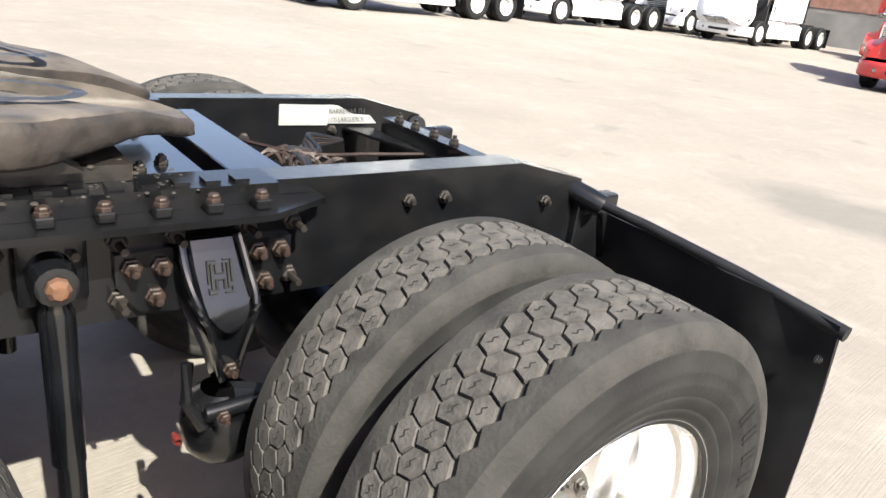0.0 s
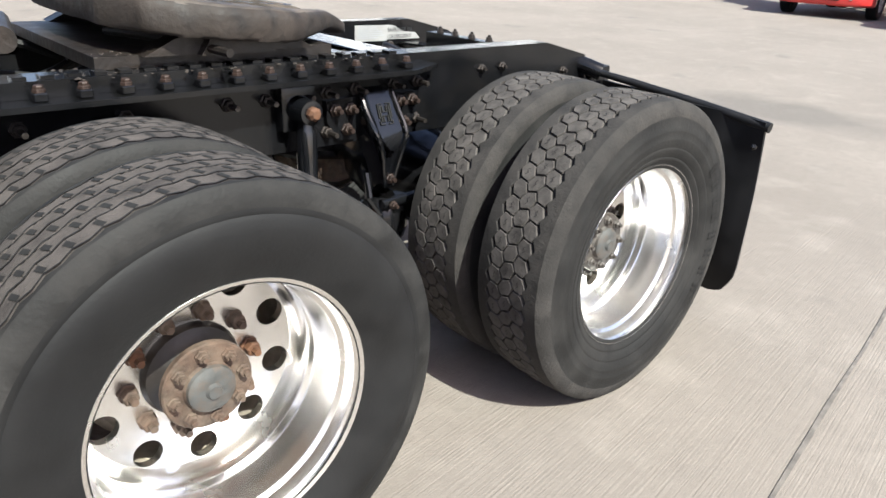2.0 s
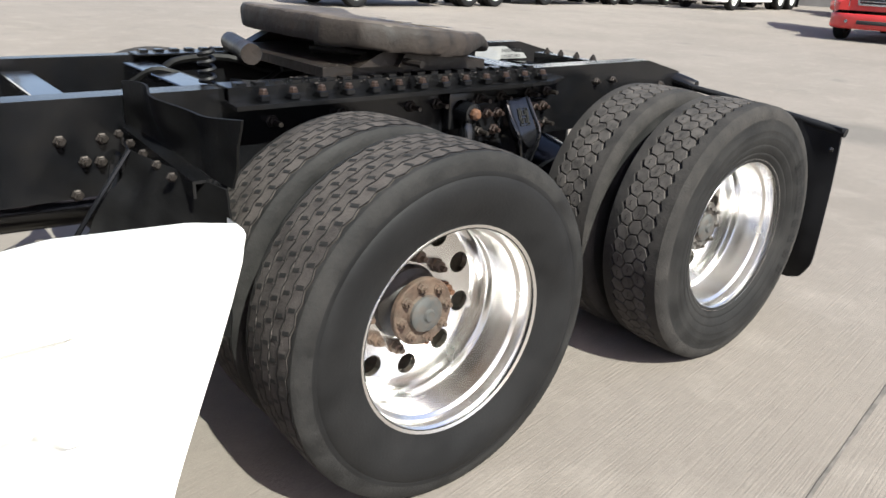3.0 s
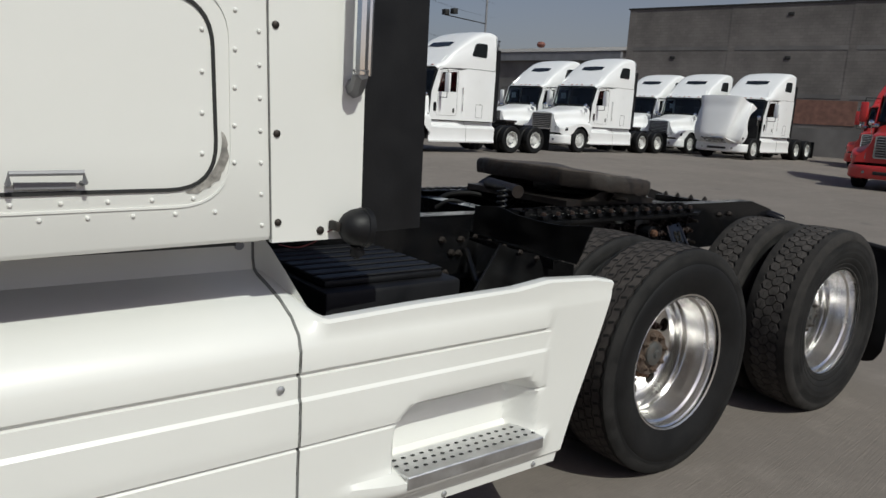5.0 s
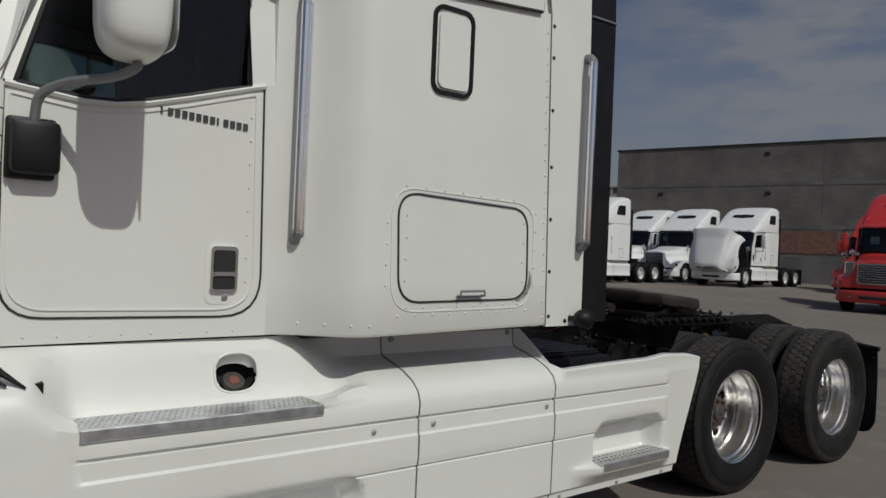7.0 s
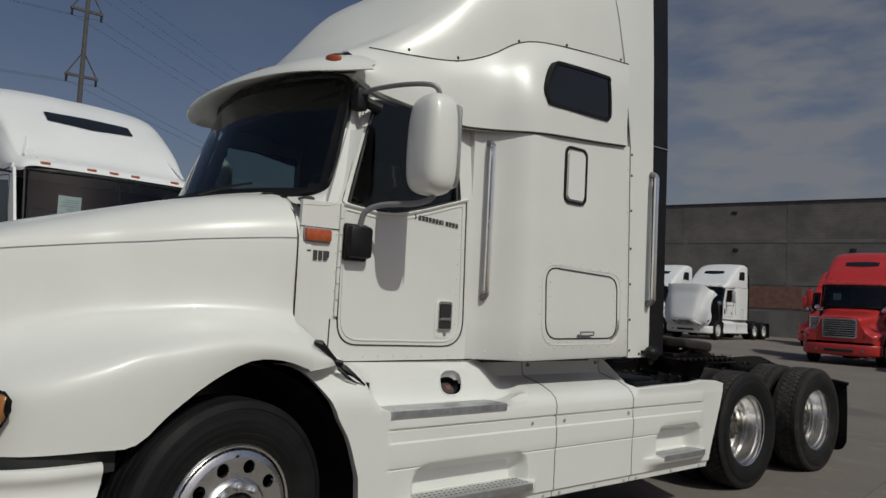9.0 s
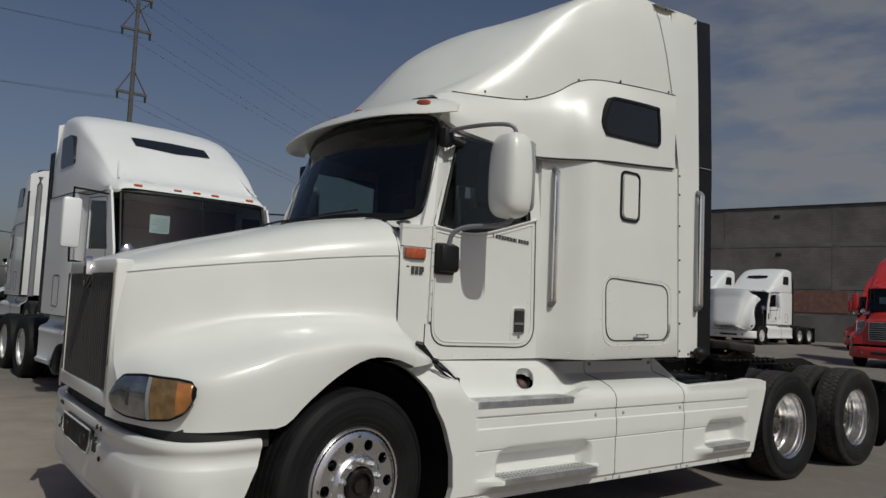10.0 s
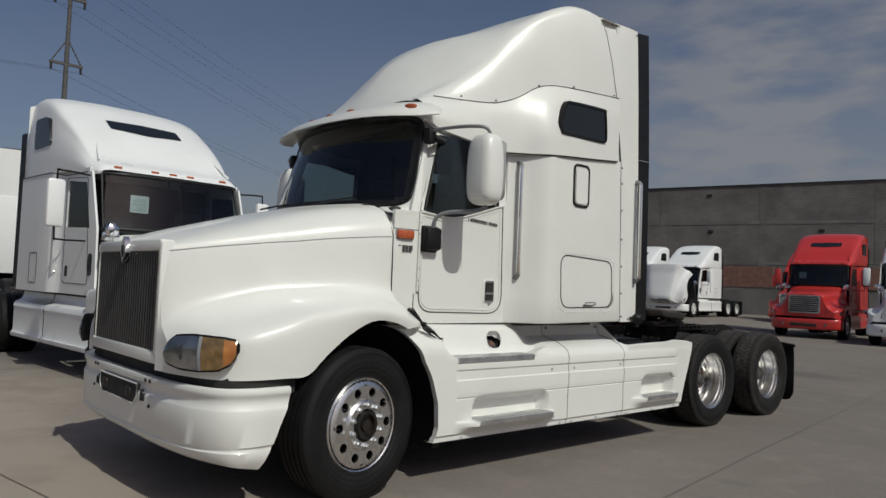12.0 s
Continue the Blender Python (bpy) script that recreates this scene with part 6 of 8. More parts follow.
def hanger_plate_rear(bm):
    prism(bm, [(0.955, 0.94), (1.065, 0.935), (1.06, 0.87), (1.03, 0.81), (0.96, 0.80)], "y", -0.447, -0.431)


both("hanger_gusset", hanger_plate_front, BLACKP, TRUCK)
both("hanger_gusset", hanger_plate_rear, BLACKP, TRUCK)


def hanger(bm):
    rows = []
    for z, x0, x1, yo in ((0.962, 0.836, 0.924, -0.440), (0.955, 0.834, 0.928, -0.462), (0.90, 0.836, 0.934, -0.490), (0.84, 0.843, 0.943, -0.521), (0.815, 0.850, 0.942, -0.531), (0.79, 0.866, 0.930, -0.536), (0.772, 0.886, 0.912, -0.534), (0.765, 0.892, 0.906, -0.518)):
        rows.append([(x0 - 0.004, yo + 0.05, z), (x0 - 0.002, yo + 0.008, z), (x0 + 0.004, yo, z), ((x0 + x1) / 2, yo - 0.001, z), (x1 - 0.004, yo, z), (x1 + 0.002, yo + 0.008, z), (x1 + 0.004, yo + 0.05, z)])
    surface(bm, rows, 1, 1)


def hanger_leg(bm):
    rows = []
    for z, x0, x1, yo in ((0.955, 0.812, 0.950, -0.448), (0.88, 0.818, 0.956, -0.470), (0.80, 0.834, 0.958, -0.500), (0.76, 0.850, 0.950, -0.506), (0.70, 0.872, 0.938, -0.500), (0.645, 0.888, 0.928, -0.494), (0.618, 0.895, 0.922, -0.47)):
        rows.append([(x0 - 0.006, -0.434, z), (x0, yo + 0.014, z), (x0 + 0.006, yo, z), (x1 - 0.006, yo, z), (x1, yo + 0.014, z), (x1 + 0.006, -0.434, z)])
    surface(bm, rows, 2, 1)


def hanger_rib(bm):
    tube(bm, curve_pts([(0.822, -0.452, 0.958), (0.824, -0.490, 0.89), (0.838, -0.526, 0.825), (0.862, -0.522, 0.77), (0.880, -0.508, 0.70), (0.893, -0.498, 0.64)], 4), 0.0085, 8)
    tube(bm, curve_pts([(0.942, -0.452, 0.958), (0.950, -0.490, 0.89), (0.956, -0.526, 0.825), (0.946, -0.522, 0.77), (0.933, -0.508, 0.70), (0.924, -0.498, 0.64)], 4), 0.0085, 8)


hg = both("spring_hanger", hanger, BLACKG, TRUCK, "glossy black suspension hanger bracket", 30)
for o, leg, rib in zip(hg, both("hanger_leg", hanger_leg, BLACKG, TRUCK, angle=30), both("hanger_rib", hanger_rib, BLACKG, TRUCK)):
    leg.parent, rib.parent = o, o


def hanger_mark(bm):
    """The outline of a letter H inside a notched ring."""
    glyph = [(-0.017, 0.023), (-0.008, 0.023), (-0.008, 0.006), (0.008, 0.006), (0.008, 0.023), (0.017, 0.023), (0.017, -0.023), (0.008, -0.023), (0.008, -0.006), (-0.008, -0.006), (-0.008, -0.023), (-0.017, -0.023)]
    def at(u, v):
        return (0.887 + u + 0.06 * v, -0.5008 + 0.505 * v, 0.887 + v)
    tube(bm, [at(u, v) for u, v in [*glyph, glyph[0]]], 0.0030, 5, False)
    for seg in ([(-0.024, -0.012), (-0.024, 0.030), (-0.008, 0.030)], [(0.008, 0.030), (0.024, 0.030), (0.024, -0.012)], [(-0.024, -0.020), (-0.024, -0.030), (-0.008, -0.030)], [(0.008, -0.030), (0.024, -0.030), (0.024, -0.020)]):
        tube(bm, [at(u, v) for u, v in seg], 0.0024, 5)


for o, m in zip(hg, both("raised_mark", hanger_mark, SIPE, TRUCK, smooth=False)):
    m.parent = o


def shock(bm):
    tube(bm, [(0.585, -0.51, 0.905), (0.585, -0.51, 0.88), (0.586, -0.51, 0.865), (0.588, -0.515, 0.55), (0.59, -0.52, 0.545), (0.592, -0.52, 0.25)], [0.022, 0.025, 0.031, 0.031, 0.026, 0.026], 16)
    lathe(bm, [(0.0, -0.05), (0.036, -0.045), (0.04, 0.0), (0.04, 0.06), (0, 0.06)], 16, (0.585, -0.50, 0.93))


so = both("shock_absorber", shock, BLACKG, TRUCK, "black tubular shock absorber")
for o, s in zip(so, (1, -1)):
    bm = B()
    lathe(bm, [(0.021, 0.0), (0.021, -0.016), (0.013, -0.026), (0, -0.028)], 8, (0.585, -0.546, 0.93))
    if s < 0:
        for v in bm.verts:
            v.co.y = -v.co.y
    part("shock_bolt", bm, ORANGE, o, "rusty orange bolt head")
both("shock_bracket", lambda bm: box(bm, 0.53, 0.65, -0.47, -0.431, 0.86, 1.0, 0.01), BLACKP, TRUCK)


def bellows(x):
    def f(bm):
        tube(bm, [(x, -0.46, z) for z in (0.80, 0.76, 0.74, 0.66, 0.58, 0.55, 0.50, 0.45, 0.44)], [0.10, 0.11, 0.125, 0.135, 0.125, 0.105, 0.11, 0.10, 0.09], 20)
    return f


for x in (0.32, 1.72):
    both("air_spring", bellows(x), DARKR, TRUCK, "black rubber air spring")


def hanger_link(bm):
    tube(bm, [(0.84, -0.55, 0.60), (0.99, -0.55, 0.605)], 0.018, 12)
    surface(bm, [[(0.91 + q * 0.8 * math.cos(a), -0.46 + q * 0.8 * math.sin(a), z) for a in np.linspace(0, 2 * math.pi, 21)] for q, z in ((0.001, 0.425), (0.06, 0.43), (0.10, 0.455), (0.115, 0.51), (0.10, 0.57), (0.06, 0.60))], 2, 1)
    tube(bm, [(0.82, -0.5, 0.70), (0.81, -0.52, 0.62), (0.84, -0.54, 0.56)], 0.013, 8)
    tube(bm, [(0.9, -0.5, 0.58), (1.15, -0.5, 0.50), (1.4, -0.5, 0.46)], 0.05, 10)


both("torque_arm", hanger_link, BLACKP, TRUCK, "black suspension arm and brake chamber")
both("hanger_end_bolt", lambda bm: nut_mesh(bm, 0.91, -0.50, 0.665, 0.015, 0.018, -1, 0.015), RUSTB, TRUCK, smooth=False)
both("arm_bolt", lambda bm: nut_mesh(bm, 0.87, -0.57, 0.60, 0.012, 0.015, -1, 0.015), RUSTB, TRUCK, smooth=False)
CLIPR = mat("red_plastic", (0.09, 0.014, 0.012), 0.5)
both("red_clip", lambda bm: lathe(bm, [(0.008, -0.014), (0.010, 0.0), (0.006, 0.02), (0, 0.02)], 8, (0.79, -0.52, 0.535)), CLIPR, TRUCK, "small red air line clip")

# axles
for x in (0.0, X2):
    bm = B()
    tube(bm, [(x, -1.0, HUB_Z), (x, -0.35, HUB_Z), (x, -0.25, HUB_Z), (x, 0, HUB_Z), (x, 0.25, HUB_Z), (x, 0.35, HUB_Z), (x, 1.0, HUB_Z)], [0.075, 0.08, 0.16, 0.22, 0.16, 0.08, 0.075], 18)
    part("axle", bm, BLACKP, TRUCK, "black drive axle housing")
    both("brake_drum", lambda bm: lathe(bm, [(0.0, -0.72), (0.20, -0.72), (0.21, -0.60), (0.21, -0.52), (0.0, -0.52)], 24, (x, 0, HUB_Z)), RUST, TRUCK)
bm = B()
tube(bm, [(XF, -1.0, 0.48), (XF, -0.8, 0.42), (XF, 0.8, 0.42), (XF, 1.0, 0.48)], 0.06, 10)
box(bm, -5.4, -4.4, -0.35, 0.35, 0.55, 1.1, 0.05)
part("front_axle", bm, BLACKP, TRUCK)
bm = B()
tube(bm, [(-4.4, 0, 0.75), (-0.2, 0, 0.62)], 0.06, 12)
part("drive_shaft", bm, BLACKP, TRUCK)

# cross members
def cross(name, x0, x1, z, deep, ymax=0.335):
    bm = B()
    box(bm, x0, x1, -ymax, ymax, z - 0.012, z, 0.003, None, 1)
    box(bm, x0, x0 + 0.012, -ymax, ymax, z - deep, z - 0.0125)
    box(bm, x1 - 0.012, x1, -ymax, ymax, z - deep, z - 0.0125)
    return part(name, bm, BLACKG, TRUCK, "glossy black frame cross member")


cross("cross_member", 0.98, 1.11, 1.045, 0.2)
cross("cross_member", -0.36, -0.26, 1.045, 0.2)
cross("cross_member", -0.76, -0.67, 1.03, 0.2)
cross("cross_member", -1.5, -1.4, 1.03, 0.2)
bm = B()
prism(bm, [(0.66, -0.335), (0.93, -0.335), (0.93, 0.335), (0.66, 0.335)], "z", 1.028, 1.04)
part("gusset_plate", bm, BLACKG, TRUCK, "black gusset plate between the rails")
for x, y in ((0.80, -0.25), (0.86, -0.2), (0.88, 0.1), (0.92, 0.2)):
    hexbolt("gusset_bolt", x, y, 1.041, "z", 0.013, 0.008)
bm = B()
box(bm, 1.77, 1.83, -0.335, 0.335, 1.0, 1.012)
box(bm, 1.77, 1.782, -0.335, 0.335, 0.80, 0.9995)
part("end_cross_member", bm, BLACKP, TRUCK)
bm = B()
prism(bm, [(1.66, 0.41), (1.765, -0.05), (1.765, 0.41)], "z", 0.952, 0.962)
part("corner_gusset", bm, BLACKP, TRUCK)
for y in (-0.05, 0.06, 0.17, 0.27):
    hexbolt("end_bolt", 1.80, y, 1.013, "z", 0.014, 0.012)

# fifth wheel mounting angle with its row of bolts and stops
def angle_iron(bm):
    prism(bm, [(-0.31, -0.545), (0.98, -0.545), (1.13, -0.47), (1.13, -0.435), (-0.31, -0.435)], "z", 1.012, 1.026)
    box(bm, -0.30, 1.02, -0.47, -0.36, 1.061, 1.067)
    box(bm, -0.30, 1.02, -0.47, -0.458, 1.0265, 1.061)


both("mounting_angle", angle_iron, BLACKP, TRUCK, "black bolted fifth wheel mounting angle")
for x in np.arange(-0.206, 1.0, 0.098):
    hexbolt("mount_bolt", x, -0.499, 1.0475, "z", 0.012, 0.003, RUSTB)
    both("slide_stop", lambda bm: box(bm, x - 0.016, x + 0.016, -0.516, -0.48, 1.0265, 1.047, 0.003, None, 1), BLACKP, TRUCK)
for o in both("slide_rack", lambda bm: [box(bm, x, x + 0.03, -0.46, -0.42, 1.0675, 1.076) for x in np.arange(-0.27, 0.98, 0.06)], BLACKP, TRUCK, "notched greasy slide rack bar", smooth=False):
    tagged(o, kind="stuff")

# fifth wheel coupling
FW = [(0.10, 0.30), (0.16, 0.46), (0.34, 0.53), (0.56, 0.51), (0.74, 0.38), (0.90, 0.245), (0.93, 0.21), (0.93, 0.145), (0.89, 0.115), (0.70, 0.072), (0.58, 0.042)]
corner = [(x, -y) for x, y in FW] + [(0.54, 0.0)] + [(x, y) for x, y in reversed(FW)] + [(0.085, 0.0)]
outer = []
for (xa, ya), (xb, yb) in zip(corner, corner[1:] + corner[:1]):
    k = max(2, int(math.hypot(xb - xa, yb - ya) / 0.022))
    outer += [(lerp(xa, xb, q / k), lerp(ya, yb, q / k)) for q in range(k)]
cx = (0.38, 0.0)


def fw_z(x):
    return 1.257 - 0.095 * (x - 0.1) - 0.035 * sstep(0.75, 0.98, x)


def fw_rough(x, y):
    return 0.0035 * noise.noise((x * 7, y * 7, 3.0)) + 0.0022 * noise.noise((x * 31, y * 31, 7.0)) + 0.0012 * noise.noise((x * 90, y * 90, 1.0))


def fw_ring(bm, f, dz, lump):
    out = []
    for x, y in outer:
        g = f * (1 + lump * noise.noise((x * 22, y * 22, dz * 60)))
        px, py = cx[0] + (x - cx[0]) * g, y * g
        out.append(bm.verts.new((px, py, fw_z(x) + dz * (1 - 0.5 * sstep(0.5, 0.9, x)) + fw_rough(px, py))))
    return out


def bridge(bm, rings):
    for a, b in zip(rings, rings[1:]):
        for i in range(len(a)):
            j = (i + 1) % len(a)
            bm.faces.new((a[i], a[j], b[j], b[i]))


bm = B()
rings = [fw_ring(bm, f, dz, 0.0) for f, dz in ((0.982, -0.010), (0.970, -0.003), (0.955, 0.0), (0.90, 0.0), (0.82, 0.0), (0.72, 0.0), (0.60, 0.0), (0.46, 0.0), (0.30, 0.0), (0.12, 0.0))]
bridge(bm, rings)
bm.faces.new(rings[-1])
fw = part("fifth_wheel", bm, DUSTST, TRUCK, "dusty greasy fifth wheel coupling plate", angle=50)
bm = B()
rings = [fw_ring(bm, f, dz, lu) for f, dz, lu in ((0.90, -0.088, 0.0), (0.985, -0.090, 0.012), (1.0, -0.080, 0.014), (1.003, -0.055, 0.012), (1.004, -0.030, 0.010), (0.996, -0.016, 0.010), (0.978, -0.007, 0.004))]
bridge(bm, rings)
bm.faces.new(list(reversed(rings[0])))
part("plate_skirt", bm, CAKED, fw, "lumpy edge caked with dark grease", angle=60)
for pts in ([(0.2, -0.36), (0.42, -0.40), (0.62, -0.33), (0.70, -0.22), (0.62, -0.17), (0.50, -0.20)], [(0.2, 0.36), (0.42, 0.40), (0.62, 0.33), (0.70, 0.22), (0.62, 0.17), (0.50, 0.20)], [(0.18, -0.17), (0.30, -0.25), (0.42, -0.24), (0.48, -0.13), (0.44, -0.07)], [(0.18, 0.17), (0.30, 0.25), (0.42, 0.24), (0.48, 0.13), (0.44, 0.07)]):
    bm = B()
    P = curve_pts([(x, y, 0) for x, y in pts], 8)
    L, R = [], []
    for i in range(len(P)):
        d = P[min(i + 1, len(P) - 1)] - P[max(i - 1, 0)]
        n = np.array([-d[1], d[0], 0]) / np.hypot(d[0], d[1]) * (0.014 + 0.004 * noise.noise((P[i][0] * 30, P[i][1] * 30, 0)))
        for q, out in ((P[i] - n, L), (P[i] + n, R)):
            out.append(bm.verts.new((q[0], q[1], fw_z(q[0]) + fw_rough(q[0], q[1]) + 0.0035)))
    for i in range(len(P) - 1):
        bm.faces.new((L[i], L[i + 1], R[i + 1], R[i]))
    part("grease_groove", bm, GREASE, fw)


def saddle(bm):
    prism(bm, [(0.16, 1.10), (0.66, 1.10), (0.60, 1.135), (0.50, 1.17), (0.34, 1.175), (0.24, 1.14)], "y", -0.44, -0.37)
    prism(bm, [(0.30, 1.10), (0.52, 1.10), (0.47, 1.19), (0.36, 1.19)], "y", -0.47, -0.44)


for o in both("saddle_bracket", saddle, GREASE, TRUCK, "greasy rusty saddle bracket"):
    o.parent = fw
bm = B()
box(bm, 0.05, 0.75, -0.40, 0.40, 1.068, 1.10)
part("slide_base", bm, GREASE, fw, "greasy slider base", smooth=False)


def clod(bm, x, y, z, r):
    rows = []
    for th in np.linspace(0, math.pi / 2, 4):
        rows.append([bm.verts.new((x + r * math.cos(th) * (1 + 0.35 * noise.noise((x * 50 + a, y * 50, th))) * math.cos(a), y + r * math.cos(th) * (1 + 0.35 * noise.noise((x * 50, y * 50 + a, th))) * math.sin(a), z + 0.62 * r * math.sin(th))) for a in np.arange(7) * 2 * math.pi / 7])
    for p, q in zip(rows, rows[1:]):
        for i in range(7):
            bm.faces.new((p[i], p[(i + 1) % 7], q[(i + 1) % 7], q[i]))


bm = B()
for i in range(420):
    x, y = random.uniform(-0.05, 0.85), -abs(random.gauss(0.40, 0.04))
    base = 1.098 if 0.05 < x < 0.75 and y > -0.40 else 1.064
    clod(bm, x, y, base, random.uniform(0.002, 0.0075))
tagged(part("caked_dirt", bm, CAKED, fw, "rusty dirt caked on the slider"), kind="stuff")
bm = B()
box(bm, 0.30, 0.62, -0.12, 0.12, 1.10, 1.17, 0.02)
tube(bm, [(0.2, -0.05, 1.12), (0.3, -0.3, 1.12), (0.34, -0.55, 1.115)], 0.012, 8)
part("lock_mechanism", bm, GREASE, fw)
bm = B()
tube(bm, [(-0.10, -0.19, 1.125), (-0.045, 0.10, 1.135)], 0.034, 14)
ac = part("air_cylinder", bm, GREASE, TRUCK, "small black air cylinder")
bm = B()
tube(bm, [(-0.102, -0.20, 1.1246), (-0.10, -0.19, 1.125)], 0.035, 14)
part("cylinder_cap", bm, GREASE, ac)
# coiled line, springs, hoses
bm = B()
tube(bm, [(-0.29 + 0.022 * math.cos(a), -0.29 + 0.022 * math.sin(a), 1.05 + 0.0042 * a) for a in np.arange(0, 26, 0.45)], 0.007, 5)
part("coiled_air_line", bm, DARKR, TRUCK, "coiled black air line")
for i in range(9):
    bm = B()
    p0 = Vector((random.uniform(-0.5, 0.1), random.uniform(-0.3, 0.3), 1.0))
    pts = [p0 + Vector((0.16 * j + random.uniform(-0.05, 0.05), random.uniform(-0.09, 0.09), random.uniform(-0.02, 0.06))) for j in range(5)]
    tube(bm, curve_pts(pts, 5), random.choice((0.008, 0.011, 0.014)), 6)
    part("air_hose", bm, SHEETR, TRUCK)
for i in range(5):
    bm = B()
    pts = [(1.18 + 0.03 * i, -0.30, 0.97), (1.26, -0.12 + 0.03 * i, 1.0), (1.30 + 0.02 * i, 0.05, 0.98), (1.42, 0.2, 0.95 + 0.01 * i), (1.60, 0.31, 0.94)]
    tube(bm, curve_pts(pts, 6), 0.010, 6)
    part("wiring_harness", bm, RUSTB if i % 2 else DARKR, TRUCK, "dirty taped wiring harness")
bm = B()
tube(bm, curve_pts([(1.14, 0.2, 1.0), (1.28, -0.05, 1.005), (1.5, -0.02, 0.985), (1.72, 0.0, 0.97)], 6), 0.006, 5)
for i in range(26):
    a = random.uniform(0, 6.28)
    c = Vector((1.27 + random.uniform(-0.06, 0.06), -0.06 + random.uniform(-0.06, 0.06), 0.985))
    tube(bm, curve_pts([c, c + Vector((0.04 * math.cos(a), 0.04 * math.sin(a), 0.02)), c + Vector((0.08 * math.cos(a + 0.6), 0.08 * math.sin(a + 0.6), -0.01))], 3), 0.005, 4)
tagged(part("frayed_rope", bm, RUSTB, TRUCK, "frayed brown rope bundle", smooth=False), kind="stuff")

# rail end bracket and mud flaps
def flap_bar(bm):
    tube(bm, [(1.97, -0.40, 0.965), (1.985, -0.45, 0.955), (2.02, -0.50, 0.935)], 0.034, 18)
    box(bm, 1.97, 2.15, -0.455, -0.40, 0.74, 0.95, 0.012)


def flap_sheet(bm):
    rows = []
    for v in range(9):
        z = 0.85 - 0.735 * v / 8
        row = []
        for u in range(9):
            y = lerp(-1.18, -0.36, u / 8)
            x = 2.145 + 0.012 * math.sin(u * 1.7 + v * 0.6) + 0.035 * (v / 8) - 0.02 * (u / 8)
            zz = z + 0.045 * u / 8 * (1 - v / 8)
            row.append((x, y + (0.045 if v == 8 and u == 0 else 0.006 if v == 7 and u == 0 else 0), zz + (0.022 if v == 8 and u == 0 else 0)))
        rows.append(row)
    surface(bm, rows, 2, 2)
    thicken(bm, 0.012)


def flap_fold(bm):
    tube(bm, [(2.06, -0.46, 0.925), (2.10, -0.60, 0.905), (2.145, -0.9, 0.865), (2.155, -1.19, 0.828)], [0.014, 0.016, 0.018, 0.020], 14)


fl = both("mud_flap", flap_sheet, DARKR, TRUCK, "black rubber mud flap behind the rear wheels")
for o, a, b2 in zip(fl, both("flap_hanger", flap_bar, BLACKP, TRUCK, "black flap hanger arm"), both("flap_fold", flap_fold, DARKR, TRUCK)):
    a.parent = o
    b2.parent = o
hexbolt("flap_bolt", 2.12, -1.155, 0.755, -1, 0.010, 0.004, BLACKP)

# quarter fenders ahead of the drive wheels
def quarter(bm):
    rows = []
    for k in range(9):
        a = radians(132 + 36 * k / 8)
        rows.append([(0.62 * math.cos(a), y, HUB_Z + 0.62 * math.sin(a)) for y in (-0.50, -0.57, -0.64, -0.71, -0.78)])
    surface(bm, rows, 1, 1)
    thicken(bm, 0.008)


both("quarter_fender", quarter, DARKR, TRUCK, "black rubber quarter fender")
def rubber_sheet(bm, corners, lump, seed, nu=10, nv=10):
    """A crumpled rubber sheet hung between four corners."""
    a, b, c, d = (Vector(q) for q in corners)
    side = (b - a).cross(d - a).normalized()
    rows = []
    for j in range(nv + 1):
        row = []
        for i in range(nu + 1):
            u, v = i / nu, j / nv
            q = a.lerp(b, u).lerp(d.lerp(c, u), v)
            row.append(q + side * lump * (noise.noise((u * 2.2, v * 2.2, seed)) + 0.35 * noise.noise((u * 6, v * 6, seed + 5)) + 0.5 * math.sin(3.1 * u + seed) * v))
        rows.append(row)
    surface(bm, rows, 1, 1)
    thicken(bm, 0.006)


def splash_sheet(bm):
    """A stiff sheet across the front of the tyres, folded once and bolted along its lower edge."""
    rows = []
    for j in range(9):
        v = j / 8
        row = []
        for i in range(21):
            u = i / 20
            y = lerp(-0.44, lerp(-1.10, -1.03, v), u)
            top = 1.10 + 0.014 * math.sin(7 * u) 
            z = lerp(top, lerp(0.975, 0.945, u), v)
            fold = -0.035 * math.exp(-((u - 0.42) / 0.10) ** 2) * (1 - v)
            row.append((-0.585 + 0.045 * u + fold + 0.012 * noise.noise((u * 5, v * 2, 1.0)), y, z))
        rows.append(row)
    surface(bm, rows, 1, 1)
    thicken(bm, 0.006)


bm = B()
splash_sheet(bm)
part("splash_sheet", bm, SHEETR, TRUCK, "black rubber splash sheet ahead of the tyres")
for o in both("sheet_angle", lambda bm: prism(bm, [(-0.605, 0.955), (-0.598, 0.955), (-0.598, 0.988), (-0.56, 0.988), (-0.56, 0.995), (-0.605, 0.995)], "y", -0.97, -0.44), BLACKP, TRUCK, "black angle bar under the splash sheet"):
    for v in o.data.vertices:
        v.co.z -= 0.055 * (abs(v.co.y) - 0.44) + 0.01
for i in range(5):
    both("sheet_bolt", lambda bm: nut_mesh(bm, -0.625, -0.50 - 0.098 * i, 0.972 - 0.0054 * i, 0.010, 0.010, -1, 0.006), DARKST, TRUCK, smooth=False)
both("fender_sheet", lambda bm: rubber_sheet(bm, ((-0.655, -0.70, 0.975), (-0.555, -1.03, 0.945), (-0.565, -1.03, 0.58), (-0.82, -0.72, 0.74)), 0.035, 3.0, 16, 16), SHEETR, TRUCK, "crumpled black rubber splash sheet")
